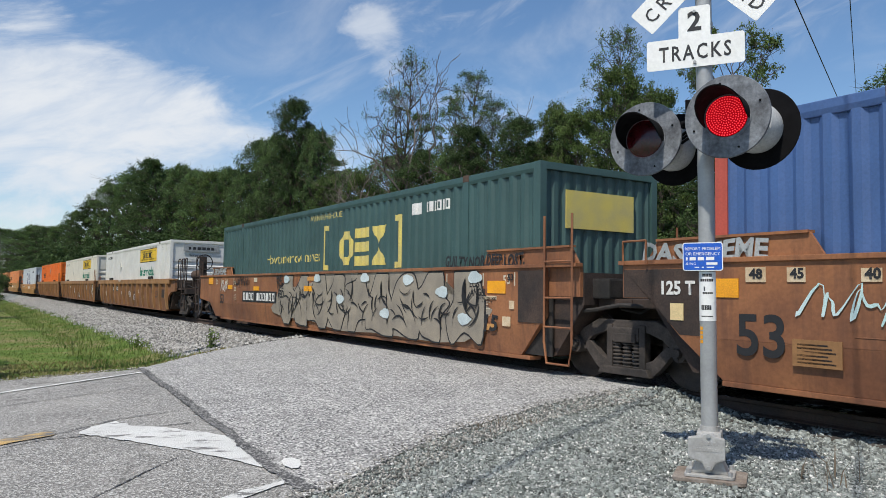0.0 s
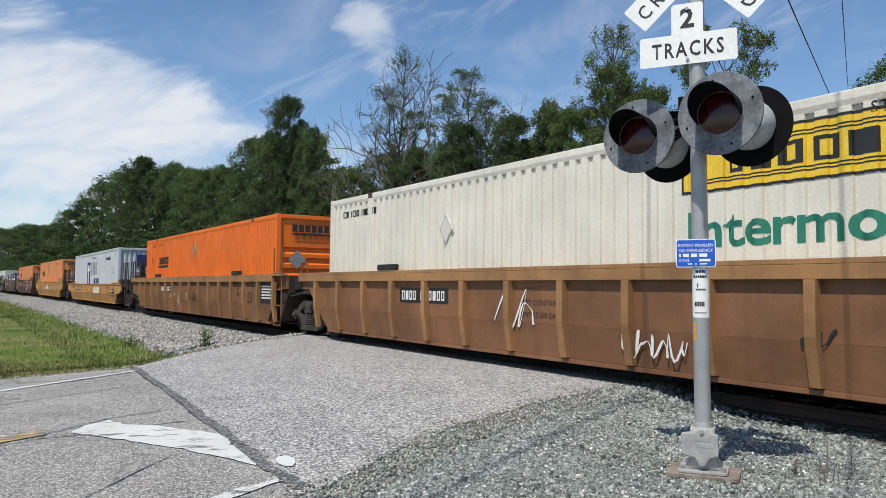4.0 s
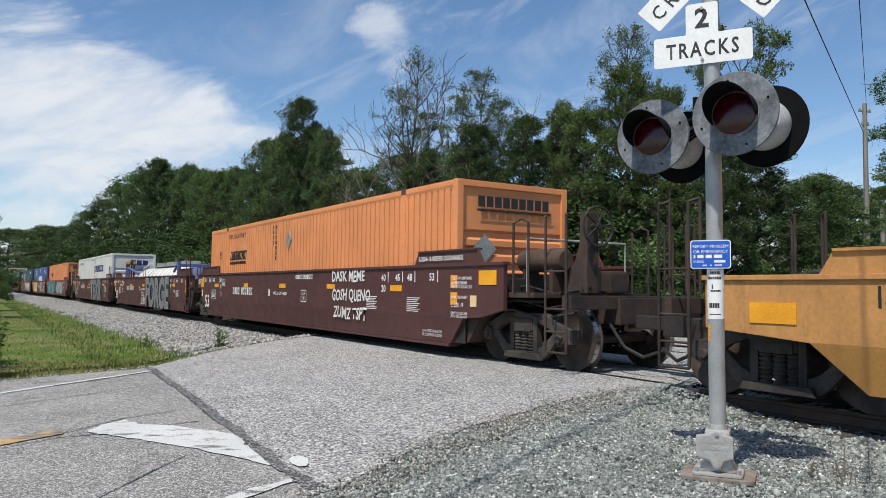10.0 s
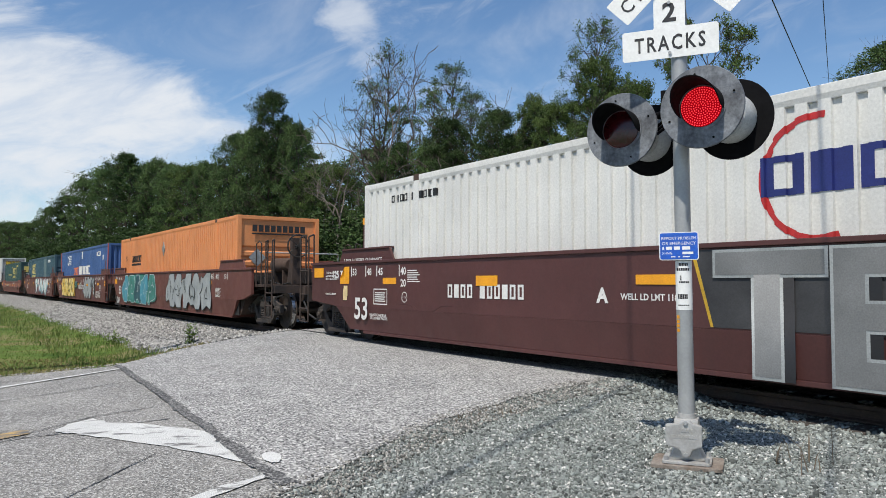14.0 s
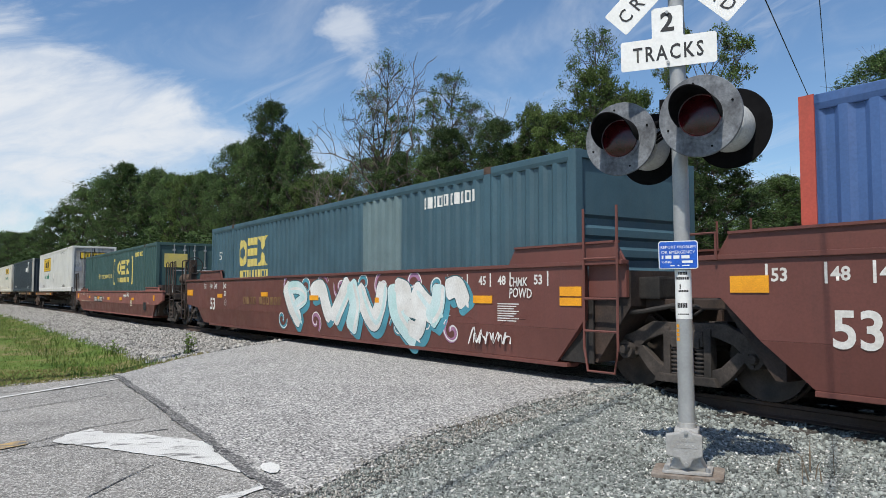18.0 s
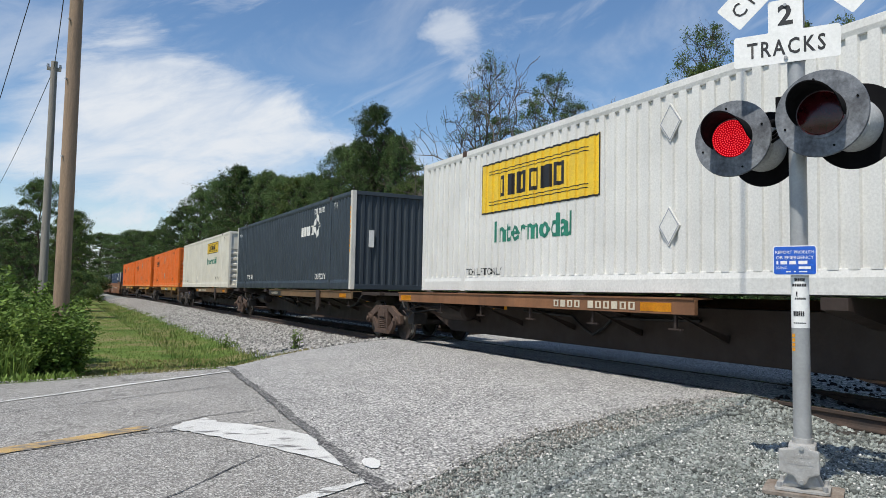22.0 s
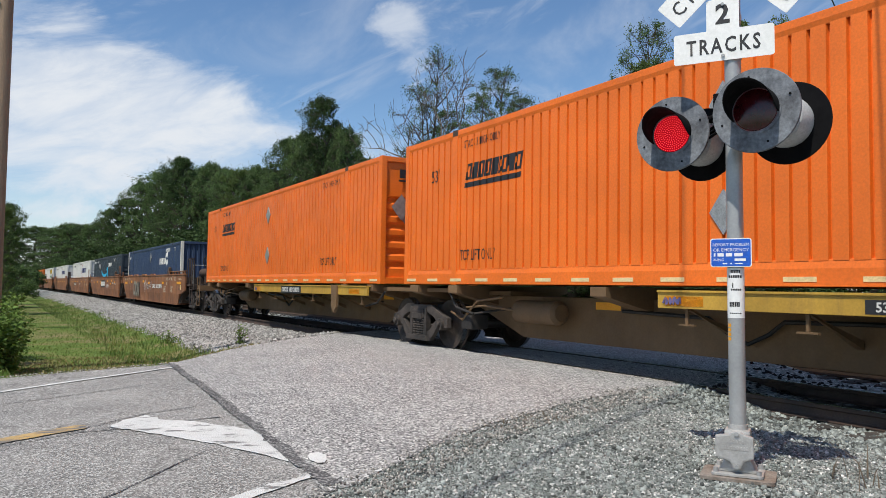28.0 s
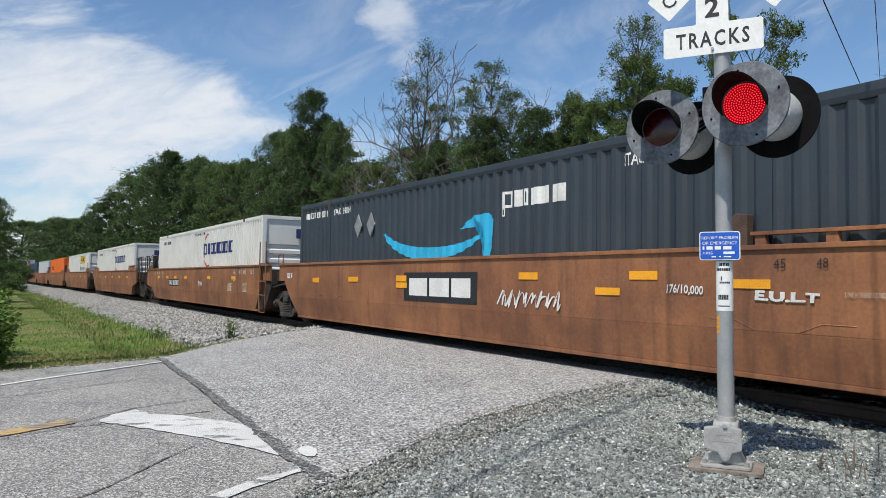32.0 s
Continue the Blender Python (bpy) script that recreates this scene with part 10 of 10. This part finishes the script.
def build_ground_cover():
    grey = shade("crushed_stone", (0.215, 0.232, 0.217), 0.85, 0, 0.2, 2.2, (0.14, 0.157, 0.145), 0.1, 90, island=0.8)
    pale = shade("pale_ballast", (0.30, 0.293, 0.275), 0.9, 0, 0.2, 30, (0.2, 0.195, 0.185), 0.1, 90, island=0.65)
    stones("gravel", "crushed grey-green stone beside the mast", 105000, scatter(GRAVEL_FROM, 6.9, 1.6, 7.3, lambda s, u: off_road(s, u) and s < curve_at(NEAR_EDGE, u) + 0.4), 0.0108, grey)
    stones("pale_chips", "pale chips of stone scattered in the gravel", 4500, scatter(GRAVEL_FROM, 6.9, 1.6, 7.3, lambda s, u: off_road(s, u)), 0.013, shade("pale_chip", (0.62, 0.61, 0.58), 0.8, 0, 0.2, 30, (0.45, 0.45, 0.43), 0.1, 90, island=0.3), 0.2)
    stones("coarse_gravel", "larger broken stones lying in the gravel", 4200, scatter(GRAVEL_FROM, 6.8, 1.6, 7.3, lambda s, u: off_road(s, u) and s < curve_at(NEAR_EDGE, u) + 0.4), 0.023, grey, 0.3)
    stones("loose_gravel", "scattered stones along the asphalt's edge", 24000, scatter(3.8, 7.6, 1.9, 7.3, lambda s, u: RNG.normal() * 0.34 > s - curve_at(NEAR_EDGE, u) > -0.5), 0.012, shade("tan_grit", (0.34, 0.325, 0.295), 0.9, 0, 0.2, 30, (0.22, 0.21, 0.19), 0.1, 90, island=0.7), 0.35, 0.016)
    stones("ballast", "pale crushed-stone ballast under the track", 52000, scatter(14, 95, 3.6, 7.75, lambda s, u: off_road(s, u, 0.1) and u > 4.6 + 0.5 * noise.noise(Vector((s * 0.5, 0, 0))), near=1.7), 0.05, pale)
    # near-black: the shade under the train is put into the stones' colour
    stones("track_ballast", "ballast between the rails, darkened for the shade under the train", 12000, scatter(-8, 60, 7.95, 15, lambda s, u: off_road(s, u, 0.1), near=1.3), 0.042, shade("shade_dark_ballast", (0.03, 0.027, 0.025), 0.95, 0, 0.2, 30, None, 0.1, 90, island=0.25, spec=0.1), 0.5)
    stones("right_ballast", "ballast at the foot of the near rail", 9000, scatter(-6, 6.6, 6.6, 7.8, lambda s, u: off_road(s, u)), 0.03, grey)
    green = shade("grass_blades", (0.10, 0.185, 0.03), 0.7, 0, 0.2, 0.8, (0.20, 0.22, 0.065), 0.0, island=0.35, trans=0.3)
    dry = shade("dry_grass_blades", (0.28, 0.23, 0.10), 0.8, 0, 0.2, 1.0, (0.2, 0.19, 0.07), 0.0, island=0.3, trans=0.2)
    light = shade("light_bush_leaves", (0.21, 0.29, 0.07), 0.5, 0, 0.2, 0.6, (0.14, 0.22, 0.05), 0.0, island=0.5, trans=0.3, rand=0.1, spec=0.12)
    lawn = lambda s, u: off_road(s, u, 0.35) and u < 4.7 + 0.6 * noise.noise(Vector((s * 0.5, 0, 0)))
    grass_patch("grass", "green grass on the verge", 52000, scatter(13, 60, -4, 5.0, lawn, near=1.5), 0.06, green)
    grass_patch("tall_grass", "taller grass along the ballast's foot", 9000, scatter(15, 80, 2.6, 5.4, lawn, near=1.3), 0.17, green, 0.01)
    grass_patch("dry_grass", "dry yellow grass at the road's edge", 26000, scatter(13, 34, 0.2, 5.4, lambda s, u: lawn(s, u - 0.4) and s < 18.8 + 5 * noise.noise(Vector((s * 0.3, u * 0.5, 5)))), 0.075, dry)
    grass_patch("dry_weeds", "a few dry weeds in the gravel", 14, scatter(2.85, 3.2, 5.1, 5.6), 0.33, shade("dead_weed", (0.15, 0.115, 0.08), 0.9), 0.006)
    grass_patch("edge_weeds", "brown weeds at the asphalt's edge", 160, scatter(5.55, 6.05, 4.2, 4.95), 0.07, shade("dead_weed", (0.15, 0.115, 0.08), 0.9), 0.005)
    stones("road_grit", "sandy grit along the asphalt's far edge", 7000, scatter(12.2, 15.2, -4.5, 2.7, lambda s, u: abs(s - curve_at(FAR_EDGE, u) - 0.1) < abs(RNG.normal()) * 0.22), 0.014, shade("sandy_grit", (0.36, 0.34, 0.30), 0.9, 0, 0.2, 30, (0.24, 0.225, 0.2), 0.1, 90, island=0.7), 0.35, 0.012)
    grass_patch("tall_weeds", "tall grassy weeds before the bushes", 2600, scatter(14.6, 16.3, -3.6, -0.5, lambda s, u: off_road(s, u, 0.5)), 0.75, light, 0.012)
    grass_patch("low_weeds", "low broad weeds at the bushes' foot", 5000, scatter(13.6, 16.8, -4.2, 0.3, lambda s, u: off_road(s, u, 0.25)), 0.16, light, 0.022)
    weeds("bush", "light-green bush before a wooden pole", 16.2, -0.28, 80, 0.95, 1.75, 0.045, LEAF_D)
    weeds("bush", "pale green bush with tall weeds in front", 16.0, -1.7, 90, 1.15, 1.9, 0.045, light)
    weeds("bush", "green bush with tall weeds around a pole", 19.0, -1.55, 150, 2.0, 2.3, 0.055, LEAF_D)
    weeds("bush", "dense green bush at the roadside", 17.0, -3.5, 150, 2.0, 2.3, 0.05, LEAF_D)
    weeds("bush", "low green bush at the roadside", 15.8, -1.2, 60, 1.1, 1.1, 0.045, LEAF_D)
    weeds("bush", "dense green bush at the roadside", 22.0, -3.2, 120, 2.4, 3.0, 0.055, LEAF_A)
    weeds("weed", "leafy weed growing in the ballast", 19.5, 5.6, 9, 0.16, 0.75, 0.03, LEAF_D, 0.09, 8)
    weeds("weed", "leafy weed growing in the ballast", 22.5, 4.3, 9, 0.2, 0.5, 0.03, LEAF_D, 0.09, 8)


# ---- poles, wires, things beyond the crossing ----
def build_poles():
    wood = shade("weathered_pole_wood", (0.30, 0.21, 0.14), 0.9, 0, 0.3, 2.0, (0.2, 0.145, 0.10), 0.1, 30, 0.5, 25, stretch=(6, 6, 0.4))
    greyw = shade("grey_pole_wood", (0.27, 0.25, 0.22), 0.9, 0, 0.3, 2.0, (0.19, 0.175, 0.16), 0.1, 30, 0.5, 25, stretch=(6, 6, 0.4))

    def pole(p, h, r, mat, label, arms=()):
        root = thing("utility_pole", label, "utility pole", "wooden poles", m=Matrix.Translation(p))
        part("shaft", Shape().tube((0, 0, -0.5), (0, 0, h), r * 1.12, 18, r * 0.8), mat, root, smooth=True)
        for z, w, a in arms:
            ob = part("cross_arm", Shape().box(-w / 2, w / 2, -0.05, 0.05, z - 0.06, z + 0.06), mat, root, bevel=0.008)
            ob.rotation_euler.z = a
            for x in (-w * 0.42, w * 0.42):
                ins = part("insulator", Shape().lathe([(0, 0), (0.05, 0), (0.06, 0.05), (0.035, 0.07), (0.05, 0.12), (0, 0.14)], (0, 0, 0), "z", 10), GREY_MARK, root, smooth=True)
                ins.location = (x * math.cos(a), x * math.sin(a), z + 0.06)
        for z in (h * 0.52, h * 0.38, h * 0.63):
            part("bolt", Shape().tube((-0.04, -r * 1.3, z), (-0.04, -r * 0.8, z), 0.02, 6), GALV, root)
        return root
    pole((-9.38, 14.18, -0.5), 11.5, 0.145, wood, "brown wooden utility pole standing in a bush")
    pole((-18.2, 26.32, -0.5), 10.4, 0.15, greyw, "grey wooden pole behind the bushes", arms=((10.1, 0.5, 0.6),))
    pole((27.1, 47.8, 0.3), 13.4, 0.17, greyw, "grey wooden pole with wires beyond the crossing", arms=((12.9, 1.0, 0.3), (12.0, 0.6, 0.3)))
    pole((28.6, 48.6, 0.3), 6.6, 0.16, greyw, "short grey pole stub beside the tall one")

    def wire(a, b, sag, label, r=0.014, n=24):
        a, b = Vector(a), Vector(b)
        cu = Shape()
        pts = []
        for i in range(n + 1):
            p = a.lerp(b, i / n)
            p.z -= sag * 4 * (i / n) * (1 - i / n)
            pts.append(p)
        cu.cord(pts, r, 5)
        w = part("overhead_wire", cu, BLACK)
        tagged(w, label, "wire", "overhead wires")
    top = Vector((27.14, 47.84, 13.6))
    wire(top + Vector((0.1, 0, 0.2)), top + (Vector((12.23, 21.8, 9.89)) - Vector((27.14, 47.84, 13.83))) * 1.9, 0.0, "thin black wire to the far pole")
    mid = Vector((27.05, 47.89, 11.8))
    wire(mid, mid + (Vector((11.02, 22.44, 10.12)) - mid) * 1.9, 0.0, "thin black wire to the far pole", 0.02)
    wire((27.1, 47.8, 8.4), (70, 95, 9.5), 1.5, "black wire beyond the far pole", 0.03)
    wire((27.1, 47.8, 8.4), (10, 60, 6.5), 1.2, "black wire beyond the far pole", 0.02)
    wire((27.1, 47.8, 12.0), (60, 40, 11.5), 1.2, "black wire beyond the far pole", 0.02)
    wire((-9.38, 14.1, 10.6), (-18.2, 26.3, 9.6), 0.4, "black wire between the wooden poles")
    wire((-18.2, 26.3, 9.6), (-60, 75, 9.0), 1.0, "black wire along the poles")
    wire((-9.45, 14.15, 10.9), (-16.5, 19.0, -0.3), 0.0, "steel guy wire of the pole", 0.01)


def car(label, paint_mat, p, turn, van=False):
    """A parked vehicle, seen from far off."""
    root = thing("parked_van" if van else "parked_car", label, "van" if van else "car", m=Matrix.Translation(p) @ Matrix.Rotation(turn, 4, "Z"))
    h = 2.4 if van else 1.75
    bd = Shape().prism([(-2.35, 0.35), (-2.4, 0.95), (-2.2, 1.05), (2.1, 1.05), (2.38, 0.9), (2.4, 0.4)] if not van else [(-2.6, 0.35), (-2.6, h), (1.2, h), (1.7, 1.5), (2.5, 1.25), (2.6, 0.4)], -0.93, 0.93)
    part("body", bd, paint_mat, root, bevel=0.08)
    if not van:
        part("cabin", Shape().prism([(-2.15, 1.05), (-1.95, h - 0.08), (-1.7, h), (0.55, h), (0.8, h - 0.06), (1.45, 1.05)], -0.82, 0.82), paint_mat, root, bevel=0.07)
    glass = shade("dark_car_glass", (0.03, 0.04, 0.045), 0.08, 0, 0.0, fine=0)
    for k in (-1, 1):
        part("side_window", Shape().prism([(-1.85, 1.12), (-1.7, h - 0.14), (0.5, h - 0.14), (1.15, 1.12)] if not van else [(0.6, 1.4), (0.6, 1.95), (1.2, 1.95), (1.55, 1.5)], k * 0.83 - 0.012 if not van else k * 0.93 - 0.012, k * 0.83 + 0.012 if not van else k * 0.93 + 0.012), glass, root)
        for x in (-1.5, 1.5):
            part("wheel", Shape().lathe([(0, -0.11), (0.2, -0.12), (0.34, -0.11), (0.36, -0.05), (0.36, 0.05), (0.34, 0.11), (0, 0.11)], (x, k * 0.84, 0.36), "y", 20), BLACK, root, smooth=True)
        part("headlight", Shape().box(2.3, 2.41, k * 0.7 - 0.17, k * 0.7 + 0.17, 0.75, 0.9), SIGN_WHITE, root, bevel=0.02)
    part("windscreen", Shape().prism([(0.84, h - 0.14), (0.86, h - 0.12), (1.46, 1.12), (1.40, 1.12)] if not van else [(1.24, h - 0.1), (1.26, h - 0.1), (1.74, 1.55), (1.70, 1.55)], -0.72, 0.72), glass, root)
    part("grille", Shape().box(2.36, 2.42, -0.45, 0.45, 0.55, 0.88), CASTING, root, bevel=0.01)
    part("bumper", Shape().box(2.3, 2.46, -0.88, 0.88, 0.34, 0.52), BLACK, root, bevel=0.03)


build_trees()
build_ground_cover()
build_poles()
car("grey sport-utility car parked beyond the crossing", shade("grey_car_paint", (0.16, 0.18, 0.2), 0.25, 0.3, 0.0, fine=0), (27.8, 60.6, 1.02), radians(-115))
car("white van parked under the trees beyond the crossing", shade("white_car_paint", (0.7, 0.7, 0.7), 0.3, 0, 0.0, fine=0), (24.5, 63.5, 1.0), radians(200), True)


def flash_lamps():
    """Turning the two-sided lamp faces stands in for flashing: the glowing side to the front, then the dark side."""
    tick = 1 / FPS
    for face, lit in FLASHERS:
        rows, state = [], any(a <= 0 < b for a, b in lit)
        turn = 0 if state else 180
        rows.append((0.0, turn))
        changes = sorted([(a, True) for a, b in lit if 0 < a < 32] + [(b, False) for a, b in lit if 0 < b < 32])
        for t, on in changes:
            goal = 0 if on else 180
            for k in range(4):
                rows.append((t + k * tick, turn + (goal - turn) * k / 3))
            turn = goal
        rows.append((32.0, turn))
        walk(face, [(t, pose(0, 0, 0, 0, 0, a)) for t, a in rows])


def roll_wheels():
    """Every wheelset turns as the train rolls; alike wheelsets share one set of keys."""
    rate = math.degrees(SPEED / 0.487)
    keyed = {}
    for ob in list(scene.objects):
        if not ob.name.startswith("wheelset"):
            continue
        x = round(ob.location.x, 3)
        if x not in keyed:
            walk(ob, [(i / 20, pose(x, 0, 0.487, 0, rate * i / 20, 0)) for i in range(641)])
            keyed[x] = ob.animation_data
        else:
            ob.rotation_mode = "QUATERNION"
            ad = ob.animation_data_create()
            ad.action, ad.action_slot = keyed[x].action, keyed[x].action_slot


motions()
